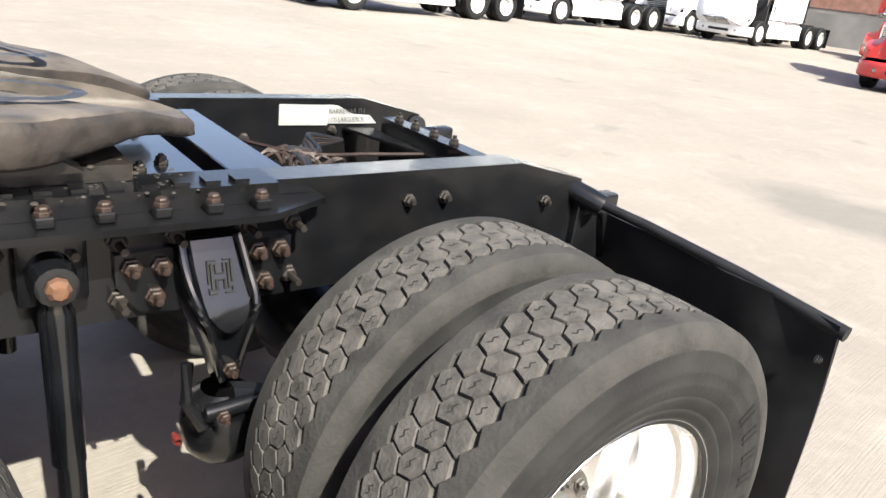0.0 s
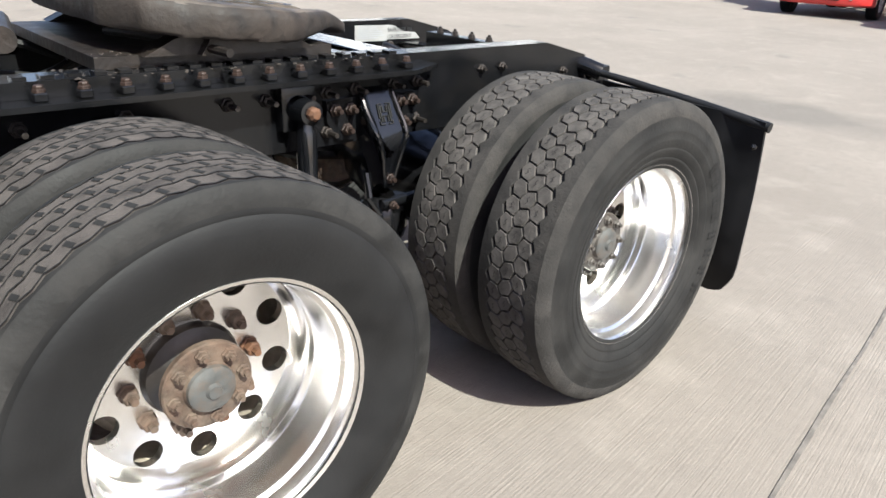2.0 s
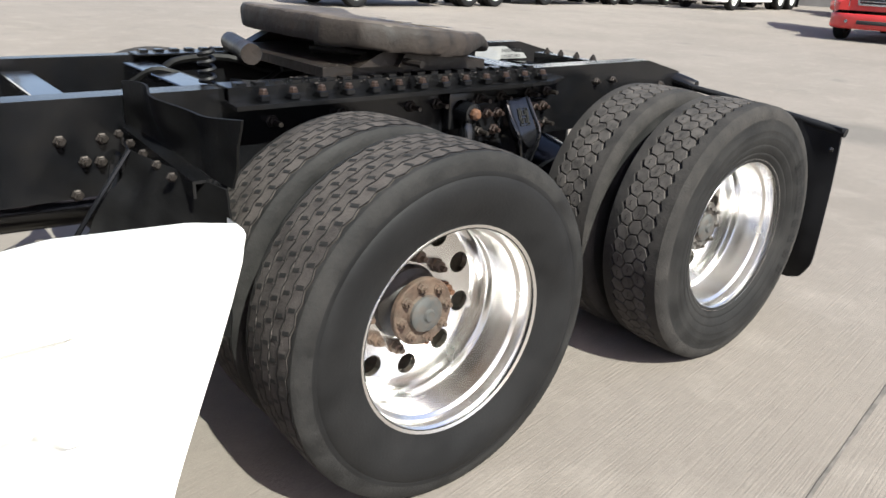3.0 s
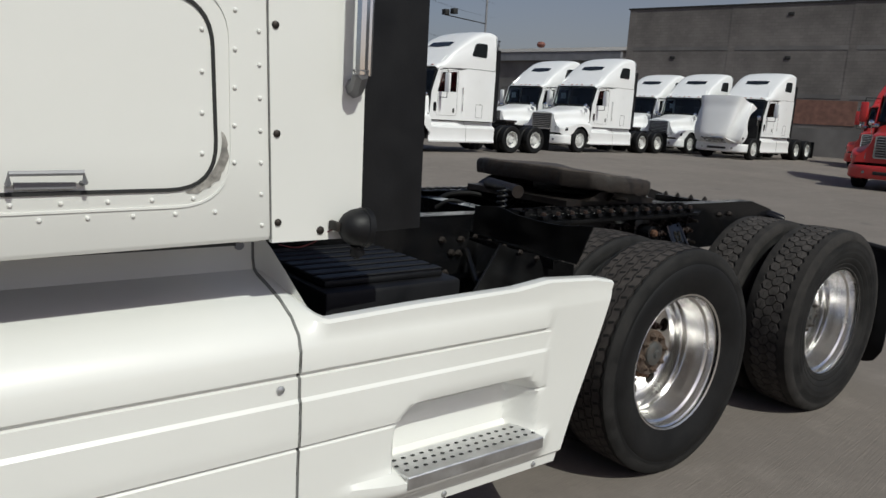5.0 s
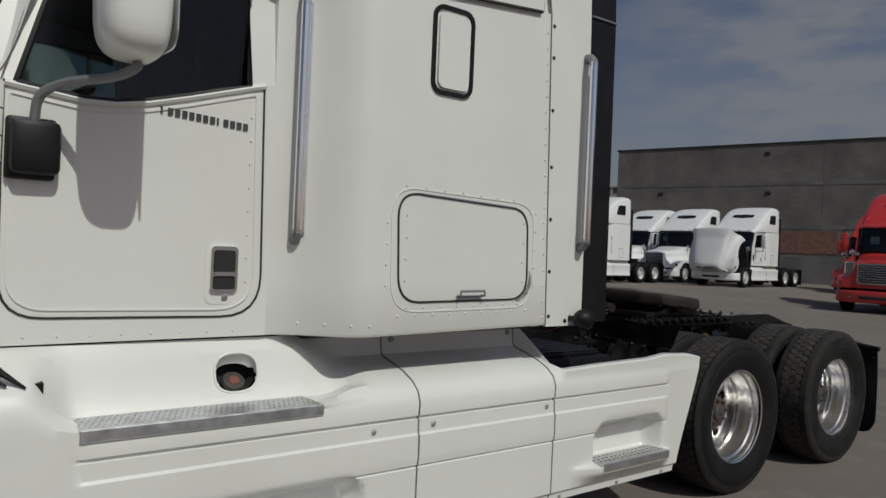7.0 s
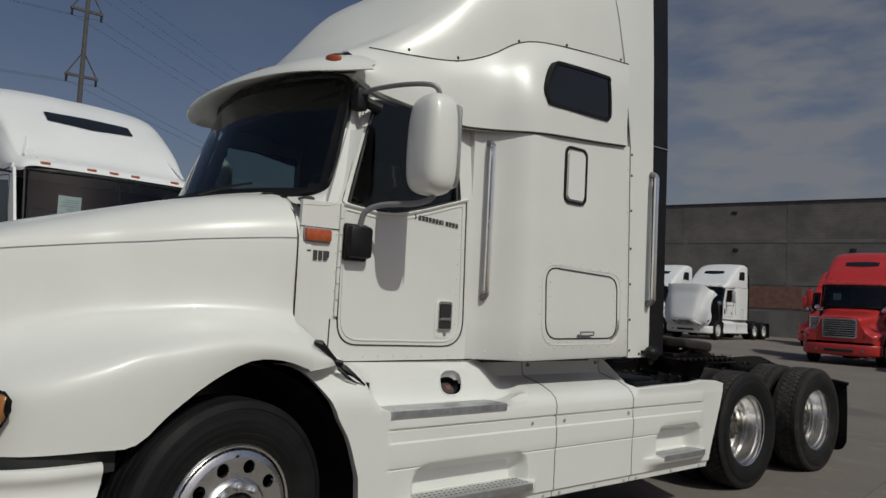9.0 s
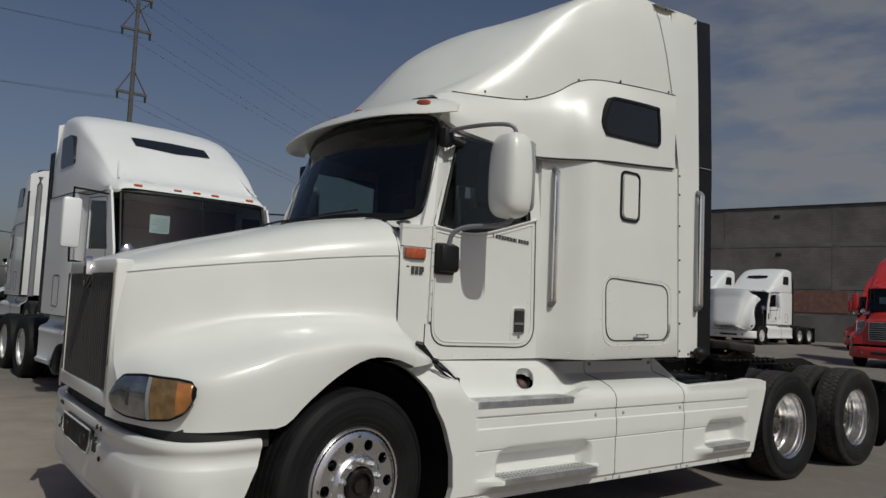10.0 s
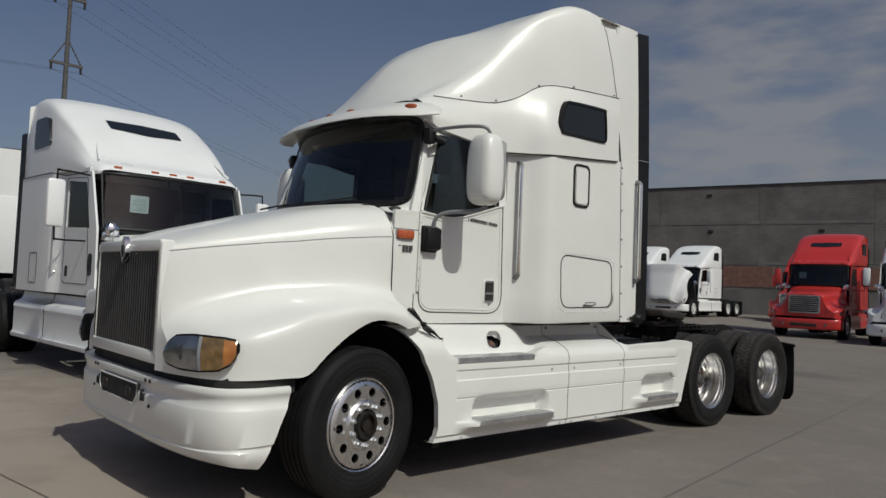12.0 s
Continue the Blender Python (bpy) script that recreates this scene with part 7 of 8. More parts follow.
both("sheet_stay", lambda bm: tube(bm, [(-0.83, -0.735, 0.76), (-0.662, -0.715, 0.978), (-0.64, -0.6, 0.97), (-0.60, -0.44, 0.955)], 0.006, 6), BLACKP, TRUCK)
both("fender_bracket", lambda bm: tube(bm, [(-0.62, -0.44, 0.90), (-0.70, -0.62, 0.80), (-0.62, -0.95, 0.72)], 0.015, 8), BLACKP, TRUCK)

# battery box between rail and rear fairing
def battery(bm):
    box(bm, -1.645, -1.12, -1.035, -0.46, 0.42, 0.945, 0.015)


bat = both("battery_box", battery, DARKR, TRUCK, "black plastic battery box")
for o, ld in zip(bat, both("lid", lambda bm: box(bm, -1.625, -1.165, -0.985, -0.462, 0.945, 0.968, 0.008), DARKR, TRUCK)):
    ld.parent = o
for i in range(7):
    y = -0.975 + 0.0735 * i
    for o, rb in zip(bat, both("lid_rib", lambda bm: box(bm, -1.63, -1.16, y, y + 0.052, 0.968, 0.975, 0.004, None, 1), DARKR, TRUCK)):
        rb.parent = o
# added dark box, so the empty space round the battery box stays dark
both("battery_tray", lambda bm: box(bm, -1.84, -1.0, -1.0, -0.47, 0.36, 0.52, 0.02), SHEETR, TRUCK)
both("tank", lambda bm: tube(bm, [(-4.0, -0.82, 0.62), (-3.97, -0.82, 0.62), (-2.1, -0.82, 0.62), (-2.07, -0.82, 0.62)], [0.25, 0.30, 0.30, 0.25], 24), BLACKP, TRUCK, "fuel tank behind the fairing")
for o in both("work_lamp", lambda bm: tube(bm, [(x, -1.345, 1.198 - 0.1 * (x + 1.70)) for x in (-1.778, -1.774, -1.762, -1.748, -1.732, -1.722, -1.720, -1.704, -1.701)], [0.014, 0.022, 0.036, 0.044, 0.049, 0.050, 0.053, 0.053, 0.047], 20), DARKR, TRUCK, "round black rubber work lamp"):
    s = 1 if o.data.vertices[0].co.y > 0 else -1
    bm = B()
    tube(bm, [(-1.73, s * 1.345, 1.155), (-1.725, s * 1.343, 1.135), (-1.72, s * 1.33, 1.128)], [0.016, 0.020, 0.014], 10)
    part("lamp_foot", bm, DARKR, o)
    bm = B()
    box(bm, -1.788, -1.774, *sorted((s * 1.30, s * 1.345)), 1.192, 1.216, 0.004)
    part("lamp_bracket", bm, CAKED, o, "dirty lamp bracket")
both("lamp_wire", lambda bm: tube(bm, curve_pts([(-1.775, -1.335, 1.205), (-1.79, -1.29, 1.18), (-1.80, -1.25, 1.151), (-1.81, -1.17, 1.122), (-1.83, -1.10, 1.118)], 5), 0.0018, 5), mat("red_wire", (0.13, 0.018, 0.022), 0.7), TRUCK, "thin red wire")

# warning label on the inner face of the far rail
bm = B()
prism(bm, [(1.42, 0.97), (1.60, 0.967), (1.60, 1.037), (1.42, 1.04)], "y", 0.4165, 0.4205)
lab = part("warning_label", bm, LABELP, TRUCK, "torn white warning label on the frame rail")
bm = B()
prism(bm, [(1.60, 0.973), (1.80, 0.970), (1.77, 1.0), (1.70, 1.005), (1.64, 1.035), (1.60, 1.039)], "y", 0.4167, 0.4205)
part("label_strip", bm, LABELP, lab)
bm = B()
for i in range(6):
    box(bm, 1.435, 1.435 + random.uniform(0.1, 0.15), 0.4155, 0.4164, 0.982 + 0.009 * i, 0.985 + 0.009 * i)
part("small_print", bm, GREYP, lab, smooth=False)
for txt, x, z, sz in (("BARRENAR EN", 1.603, 1.007, 0.026), ("LOS LARGUEROS", 1.603, 0.977, 0.025)):
    cu = bpy.data.curves.new("label_text", "FONT")
    cu.body, cu.size, cu.extrude = txt, sz, 0.0003
    cu.materials.append(INK)
    o = new("label_text", cu)
    o.parent = lab
    o.matrix_basis = pose(x, 0.4158, z, 90, 0, 0) @ Matrix.Diagonal((0.85 if sz > 0.0255 else 0.75, 1, 1, 1))

# raised bars on the tyre sidewall
for xw in (X2,):
    bm = B()
    for i in range(8):
        a0 = radians(38 - 9.5 * i)
        for da, w, h in ((0, 0.010, 0.05), (0.045, 0.008, 0.05)):
            a = a0 - da
            rows = []
            for rr in (0.385, 0.385 + h):
                for s in (-1, 1):
                    rows.append(bm.verts.new((xw + rr * math.cos(a) - s * w / 2 * math.sin(a), -1.19 + 0.115 - 0.1435, HUB_Z + rr * math.sin(a) + s * w / 2 * math.cos(a))))
            bm.faces.new((rows[0], rows[1], rows[3], rows[2]))
    tagged(part("sidewall_bar", bm, RUBBER, TRUCK, "raised rubber bars on the tyre sidewall", smooth=False), kind="stuff")
# ---- parked trucks of one aerodynamic make ----
CABIN2 = mat("dark_cab_interior", (0.018, 0.021, 0.024), 0.8, 0, 0.3, 4)
CGLASS = glass_material("clear_windshield_glass", (0.72, 0.82, 0.82), 1.58)


PALEW = mat("pale_wheel_paint", (0.72, 0.72, 0.70), 0.4, 0.25, 0.1, 12)


def simple_wheel(parent, x, y, dual, side):
    bm = B()
    lathe(bm, [(0.285, 0.0), (0.30, 0.0), (0.305, 0.02), (0.27, 0.04 if not dual else 0.12), (0.13, 0.02 if not dual else 0.14), (0.12, -0.01 if not dual else 0.05), (0.0, -0.02 if not dual else 0.04)], 28)
    w = part("wheel", bm, PALEW, parent, "bright pale wheel")
    for i in range(10):
        a = 2 * math.pi * i / 10
        bm = B()
        r, yy = 0.20, (0.026 if not dual else 0.126)
        bm.faces.new([bm.verts.new((r * math.cos(a) + 0.026 * math.cos(q), yy - 0.004, r * math.sin(a) + 0.026 * math.sin(q))) for q in np.arange(8) * math.pi / 4])
        part("hand_hole", bm, GAP, w, smooth=False)
    bm = B()
    p = [(0.295, 0.02), (0.32, -0.005), (0.40, -0.02), (0.47, -0.012), (0.50, 0.02), (0.505, 0.07), (0.505, 0.22), (0.49, 0.26), (0.30, 0.26)]
    lathe(bm, p, 40)
    part("tyre", bm, RUBBER, w, "black tyre")
    if dual:
        bm = B()
        lathe(bm, [(a, b + 0.33) for a, b in p], 32)
        part("inner_tyre", bm, RUBBER, w)
    w.matrix_basis = pose(x, side * y, 0.50, 0, 0, 0 if side < 0 else 180)
    return w


def parked(body, label, hood_open=False):
    T = thing("parked_truck", pose(0, 0, 0), label, "truck", "trucks parked in the yard")

    # hood with fenders
    H = [(-1.12, 1.64, 0.60, 1.53, 0.98, 0.99, 0.80), (-1.02, 1.685, 0.66, 1.56, 1.10, 1.05, 0.72), (-0.8, 1.72, 0.72, 1.585, 1.19, 1.12, 0.70), (-0.55, 1.75, 0.78, 1.60, 1.225, 1.18, 0.78), (-0.3, 1.785, 0.83, 1.61, 1.23, 1.205, 1.02), (0.0, 1.83, 0.88, 1.63, 1.23, 1.22, 1.10), (0.3, 1.87, 0.93, 1.66, 1.23, 1.21, 1.02), (0.55, 1.94, 0.98, 1.74, 1.22, 1.18, 0.80), (0.74, 1.98, 1.02, 1.80, 1.21, 1.15, 0.62)]
    bm = B()
    surface(bm, [[(x, 0, zc), (x, -yc * 0.5, zc - 0.01), (x, -yc * 0.85, zc - 0.06), (x, -yc, zr), (x, -yc - 0.03, lerp(zr, zo, 0.55)), (x, -lerp(yc, yo, 0.55), zo + 0.06), (x, -yo, zo), (x, -yo - 0.005, lerp(zo, zb, 0.5)), (x, -yo, zb)] for x, zc, yc, zr, yo, zo, zb in H], 3, 3)
    mirror(bm)
    hood = part("hood", bm, body, T, "rounded hood with fenders")
    bm = B()
    half = [(0.98, 0.80), (0.985, 0.92), (0.97, 0.99), (0.80, 1.12), (0.66, 1.34), (0.60, 1.53), (0.50, 1.59), (0.28, 1.63)]
    prism(bm, half + [(-y, z) for y, z in reversed(half)], "x", -1.122, -1.09)
    part("hood_front", bm, body, hood, "painted hood front panel")
    bm = B()
    prism(bm, rrect(1.08, 0.66, 0.07, 4, 0, 1.26), "x", -1.165, -1.08)
    gs = part("grille_frame", bm, CHROME, hood, "bright grille frame")
    bm = B()
    prism(bm, rrect(0.98, 0.57, 0.05, 4, 0, 1.26), "x", -1.169, -1.12)
    part("grille_opening", bm, GAP, hood)
    for i in range(7):
        bm = B()
        z = 1.035 + 0.075 * i
        box(bm, -1.178, -1.16, -0.485, 0.485, z - 0.013, z + 0.013, 0.005, None, 1)
        part("grille_bar", bm, CHROME, hood)
    for s in (-1, 1):
        bm = B()
        surface(bm, [[(-1.075 + dx, s * y, z) for z in (0.90, 0.97, 1.03, 1.07 - 0.03 * k)] for k, (dx, y) in enumerate(((0.0, 0.72), (0.02, 0.86), (0.06, 1.0), (0.15, 1.12), (0.28, 1.195)))], 2, 2)
        for v in bm.verts:
            v.co.x -= 0.05
            v.co.y += s * 0.012
        part("headlight", bm, LENS, hood, "clear headlight")
    if hood_open:
        piv = Vector((-1.02, 0, 0.80))
        hood.matrix_basis = Matrix.Translation(piv) @ Matrix.Rotation(radians(-68), 4, "Y") @ Matrix.Translation(-piv)
        bm = B()
        box(bm, -0.75, 0.55, -0.42, 0.42, 0.7, 1.55, 0.08)
        for i in range(14):
            a = Vector((random.uniform(-0.7, 0.5), random.uniform(-0.5, 0.5), random.uniform(0.9, 1.6)))
            tube(bm, curve_pts([a, a + Vector((0.2, 0.1, 0.1)), a + Vector((0.4, random.uniform(-0.3, 0.3), 0))], 4), 0.03, 6)
        part("engine", bm, GREASE, T, "dark engine under the raised hood")
        bm = B()
        box(bm, 0.60, 0.66, -1.0, 1.0, 0.9, 1.95)
        part("firewall", bm, GAP, T)
    # bumper
    bm = B()
    P = [(-0.62, -1.22), (-0.85, -1.22), (-1.02, -1.12), (-1.15, -0.9), (-1.22, -0.5), (-1.24, 0)]
    surface(bm, [[(x + 0.03, y * 0.985, 0.72), (x, y, 0.69), (x, y, 0.5), (x + 0.01, y, 0.38), (x + 0.08, y * 0.96, 0.33)] for x, y in P], 4, 2)
    mirror(bm)
    bp = part("bumper", bm, body, T, "painted wrap-around bumper")
    bm = B()
    box(bm, -1.265, -1.20, -0.45, 0.45, 0.46, 0.56, 0.02)
    part("bumper_slot", bm, GAP, bp)
    for s in (-1, 1):
        bm = B()
        lathe(bm, [(0.05, 0.0), (0.045, -0.02), (0, -0.025)], 12)
        o = part("fog_lamp", bm, LENS, bp)
        o.matrix_basis = pose(-1.185, s * 0.72, 0.52, 0, 0, -90)

    # cab sides with openings for the windows
    def side(bm):
        for poly in ([(0.72, 1.10), (2.0, 1.10), (2.0, 2.05), (1.02, 2.02), (0.78, 2.02)], [(1.88, 2.05), (2.0, 2.05), (2.0, 2.78), (1.88, 2.72)], [(0.78, 2.02), (1.02, 2.02), (1.20, 2.66), (1.12, 2.80), (1.05, 2.80)], [(1.12, 2.80), (1.20, 2.66), (1.88, 2.72), (2.0, 2.78), (2.0, 2.86), (1.12, 2.86)]):
            prism(bm, poly, "y", -1.13, -1.10)
        surface(bm, [[(x, -lerp(1.13, 1.225, sstep(2.0, 2.3, x)), z) for z in (1.10, 1.6, 2.2, 2.86)] for x in (2.0, 2.06, 2.12, 2.18, 2.24, 2.3, 3.0, 3.7, 4.0, 4.05)], 1, 1)
    both("cab_side", side, body, T, "painted cab and sleeper side")
    both("door_window", lambda bm: prism(bm, [(1.0, 2.01), (1.89, 2.03), (1.89, 2.73), (1.19, 2.67)], "y", -1.116, -1.112), DGLASS, T, "dark door glass")
    both("door_gap", lambda bm: outline_strip(bm, arc_poly([(0.98, 1.25), (1.92, 1.25), (1.93, 2.76), (1.16, 2.72)], [0.1, 0.1, 0.05, 0.05]), 0.008, -1.134, 0.006), GAP, T)
    both("quarter_window", lambda bm: prism(bm, rrect(0.13, 0.30, 0.05, 4, 0.93, 1.52), "y", -1.137, -1.12), GLASSD, T, "small dark look-down window")
    both("door_latch", lambda bm: prism(bm, rrect(0.08, 0.15, 0.015, 3, 1.78, 1.42), "y", -1.139, -1.12), GAP, T)
    both("hatch_gap", lambda bm: outline_strip(bm, rrect(0.42, 0.45, 0.05, 4, 3.1, 1.45), 0.014, -1.229, 0.006), GAP, T)
    both("grab_handle", lambda bm: tube(bm, [(2.12, -1.17, 1.4), (2.12, -1.22, 1.42), (2.12, -1.22, 2.2), (2.12, -1.17, 2.22)], 0.014, 6), CHROME, T)
    # roof
    bm = B()
    R = [(0.98, 1.02, 2.79, 2.845), (1.06, 1.06, 2.77, 2.93), (1.3, 1.12, 2.80, 3.04), (1.7, 1.17, 2.84, 3.40), (2.2, 1.21, 2.85, 3.75), (2.7, 1.225, 2.86, 4.0), (3.2, 1.225, 2.86, 4.15), (3.7, 1.22, 2.86, 4.21), (4.05, 1.20, 2.86, 4.20)]
    surface(bm, [[(x, -yb, zb), (x, -yb - 0.003, lerp(zb, zc, 0.35)), (x, -yb + 0.05, lerp(zb, zc, 0.74)), (x, -yb + 0.16, lerp(zb, zc, 0.95)), (x, -0.45, zc), (x, 0, zc + 0.004)] for x, yb, zb, zc in R], 4, 4)
    mirror(bm)
    roof = part("roof", bm, body, T, "tall rounded sleeper roof")
    bm = B()
    ridge = curve_pts([(r[0], 0, r[3]) for r in R], 8)
    surface(bm, [[(lerp(1.90 + 0.10 * abs(y), 2.22 - 0.06 * abs(y), q), y, float(np.interp(lerp(1.90 + 0.10 * abs(y), 2.22 - 0.06 * abs(y), q), ridge[:, 0], ridge[:, 2])) + 0.016 - 0.06 * max(0, abs(y) - 0.45) ** 1.5) for q in (0, 0.25, 0.5, 0.75, 1)] for y in np.linspace(-0.56, 0.56, 13)], 1, 1)
    part("skylight", bm, GLASSD, roof, "dark roof skylight")
    for s in (-1, 1):
        bm = B()
        tube(bm, curve_pts([(1.18, s * 1.0, 2.985), (1.75, s * 0.86, 3.395), (2.2, s * 0.80, 3.72), (2.35, s * 0.6, 3.82)], 5), 0.014, 6)
        part("roof_bead", bm, body, roof)
    for y in (-0.80, -0.27, 0, 0.27, 0.80):
        bm = B()
        box(bm, 1.0, 1.045, y - 0.055, y + 0.055, 2.872, 2.908, 0.008)
        part("marker_light", bm, AMBER, roof, "amber roof marker light")
    both("roof_window", lambda bm: prism(bm, arc_poly([(2.46, 3.29), (3.40, 3.27), (3.40, 3.74), (2.72, 3.74)], [0.09, 0.09, 0.09, 0.14], 5), "y", -1.24, -1.12), GLASSD, T, "dark sleeper window")
    bm = B()
    box(bm, 4.045, 4.09, -1.20, 1.20, 1.12, 3.0, 0.01)
    surface(bm, [[(4.06, y, 3.0), (4.06, y, 4.17 - 0.5 * max(0, abs(y) - 0.85) ** 1.2)] for y in np.linspace(-1.19, 1.19, 9)], 1, 1)
    part("rear_wall", bm, body, T)
    both("side_extender", lambda bm: box(bm, 4.05, 4.32, -1.225, -1.205, 1.12, 3.6, 0.004, None, 1), DARKR, T, "dark rubber side extender")
    both("exhaust_pipe", lambda bm: tube(bm, [(4.38, -1.02, 1.1), (4.38, -1.02, 3.75), (4.42, -1.02, 3.95)], 0.06, 10), STEELG, T, "tall grey exhaust pipe")
    # windshield in two panes
    def wp(u, s):
        return (0.80 - 0.20 * (1 - u * u) + 0.22 * s, u * (1.05 - 0.05 * s), 2.02 + 0.77 * s)
    for u0, u1 in ((-0.97, -0.012), (0.012, 0.97)):
        bm = B()
        surface(bm, [[wp(lerp(u0, u1, k / 4), s) for s in (0.03, 0.5, 0.97)] for k in range(5)], 2, 2)
        part("windshield_pane", bm, CGLASS, T, "windshield pane")
    bm = B()
    edge = [wp(u, 0.0) for u in np.linspace(-1, 1, 11)] + [wp(u, 1.0) for u in np.linspace(1, -1, 11)]
    tube(bm, edge + [edge[0]], 0.025, 6, False)
    rod(bm, wp(0, 0), wp(0, 1), 0.012, 6)
    part("windshield_seal", bm, DARKR, T)
    bm = B()
    prism(bm, [(0.42, 2.27), (0.68, 2.27), (0.68, 2.51), (0.42, 2.51)], "x", 0.0, 0.004)
    pp = part("windshield_notice", bm, PAPER, T, "white printed notice behind the windshield")
    pp.matrix_basis = pose(0.825, 0, 0)
    bm = B()
    for i in range(7):
        box(bm, -0.002, -0.0005, 0.45, 0.45 + random.uniform(0.12, 0.2), 2.30 + 0.026 * i, 2.308 + 0.026 * i)
    part("notice_print", bm, GREYP, pp, smooth=False)
    bm = B()
    box(bm, 0.80, 1.05, -1.02, 1.02, 1.7, 2.0, 0.04)
    box(bm, 2.0, 2.05, -1.08, 1.08, 1.1, 2.8)
    for s in (-1, 1):
        box(bm, 1.55, 1.72, s * 0.55 - 0.24, s * 0.55 + 0.24, 1.6, 2.4, 0.05)
    part("cab_interior", bm, CABIN2, T, "dark cab interior with seats")
    # mirrors
    both("mirror_arm", lambda bm: tube(bm, curve_pts([(1.10, -1.12, 2.74), (1.08, -1.50, 2.76), (1.06, -1.56, 2.68), (1.06, -1.56, 1.92), (1.08, -1.50, 1.84), (1.14, -1.12, 1.84)], 4), 0.014, 6), DARKR, T, "black mirror loop")
    both("mirror_head", lambda bm: box(bm, 1.02, 1.12, -1.68, -1.45, 2.00, 2.64, 0.045), body, T, "tall mirror head")
    both("hood_mirror", lambda bm: (tube(bm, [(0.35, -1.05, 1.6), (0.30, -1.10, 1.95)], 0.012, 6), tube(bm, [(0.26, -1.10, 1.98), (0.29, -1.10, 1.98), (0.33, -1.1, 1.98)], [0.02, 0.075, 0.09], 14)), CHROME, T, "round chrome hood mirror")
    both("air_cleaner", lambda bm: lathe(bm, [(0.0, -0.12), (0.06, -0.10), (0.07, 0.0), (0.07, 0.08)], 16, (0.55, -1.02, 1.90)), CHROME, T)
    # skirts
    PR = [(-1.15, 0.34), (-1.21, 0.36), (-1.22, 0.42), (-1.19, 0.46), (-1.19, 0.80), (-1.20, 0.83), (-1.18, 0.90), (-1.10, 0.94), (-1.06, 1.0), (-1.05, 1.10)]

    def skirt(bm):
        surface(bm, [[(x + (0.25 * max(0, z - 0.6) if x < 0.9 else 0.0), y, z) for y, z in PR] for x in (0.66, 1.4, 2.4, 3.4, 4.25)], 1, 2)
    both("side_skirt", skirt, body, T, "painted side skirt")
    both("roof_seam", lambda bm: tube(bm, [(x, -lerp(1.133, 1.228, sstep(2.0, 2.3, x)), lerp(2.80, 2.86, sstep(1.9, 2.4, x))) for x in np.linspace(1.2, 4.05, 24)], 0.007, 5), GAP, T)
    both("skirt_joint", lambda bm: tube(bm, [(2.4, y - 0.002, z) for y, z in PR], 0.006, 5), GAP, T)
    both("skirt_top_gap", lambda bm: box(bm, 0.75, 4.05, -1.1, -1.02, 1.07, 1.12), GAP, T)
    both("frame_rail", lambda bm: box(bm, -0.9, 6.75, -0.43, -0.35, 0.78, 1.04), BLACKP, T)
    bm = B()
    box(bm, 4.3, 4.5, -0.35, 0.35, 0.8, 1.03)
    box(bm, 6.55, 6.7, -0.35, 0.35, 0.8, 1.03)
    part("cross_member", bm, BLACKP, T)
    bm = B()
    prism(bm, [(5.2, -0.4), (5.6, -0.5), (6.05, -0.2), (6.05, 0.2), (5.6, 0.5), (5.2, 0.4)], "z", 1.12, 1.2)
    box(bm, 5.3, 5.75, -0.38, 0.38, 1.04, 1.12)
    part("fifth_wheel", bm, GREASE, T)
    for x in (4.75, 6.07):
        bm = B()
        tube(bm, [(x, -0.95, 0.5), (x, 0.95, 0.5)], 0.09, 10)
        part("axle", bm, BLACKP, T)
    bm = B()
    box(bm, -0.5, 0.5, -0.4, 0.4, 0.45, 1.0, 0.05)
    box(bm, 0.66, 0.72, -1.1, 1.1, 0.45, 1.3)
    part("engine_block", bm, GAP, T)
    both("mud_flap", lambda bm: box(bm, 6.9, 6.915, -1.2, -0.6, 0.12, 0.95), DARKR, T, "black mud flap")
    both("flap_arm", lambda bm: tube(bm, [(6.7, -0.4, 0.9), (6.9, -0.5, 0.92), (6.9, -1.2, 0.92)], 0.02, 6), BLACKP, T)
    # the sleeper is a short one
    for o in T.children:
        if o.name.split(".")[0] in ("cab_side", "roof", "roof_window", "rear_wall", "side_extender", "exhaust_pipe", "side_skirt", "roof_seam", "skirt_joint", "skirt_top_gap", "hatch_gap"):
            for v in o.data.vertices:
                if v.co.x > 2.3:
                    v.co.x = 2.3 + (v.co.x - 2.3) * 0.76
    for s in (-1, 1):
        simple_wheel(T, 0.0, 1.22, False, s)
        simple_wheel(T, 4.75, 1.22, True, s)
        simple_wheel(T, 6.07, 1.22, True, s)
    return T


AX = 5.0


def spot(wx, wy, yaw=AX):
    """Pose of a truck whose front wheel on its camera side stands at that place."""
    q = radians(yaw)
    return pose(wx - 1.1 * math.sin(q), wy + 1.1 * math.cos(q), rise(wy), 0, 0, yaw)


white = parked(WHITE2, "white semi truck tractor parked in the yard row")
white.matrix_basis = spot(20.8, 18.6)
for wx, wy in ((11.0, 16.9), (21.1, 22.2), (29.6, 19.2), (29.9, 22.3)):
    copy_thing(white, spot(wx, wy))
nb = copy_thing(white, pose(-3.53, 4.38, 0, 0, 0, 94.8))
tagged(nb, "white semi truck tractor with notice in the windshield")
tagged(copy_thing(white, pose(-3.4, 18.8, 0.17, 0, 0, -88)), "white semi truck tractor parked with its back to another")
openh = parked(WHITE2, "white semi truck tractor with its hood tilted open", True)
openh.matrix_basis = spot(29.4, 15.65)
red = parked(REDP, "red semi truck tractor parked beside a white one")
red.matrix_basis = pose(21.4, 6.15, 0, 0, 0, AX + 3)
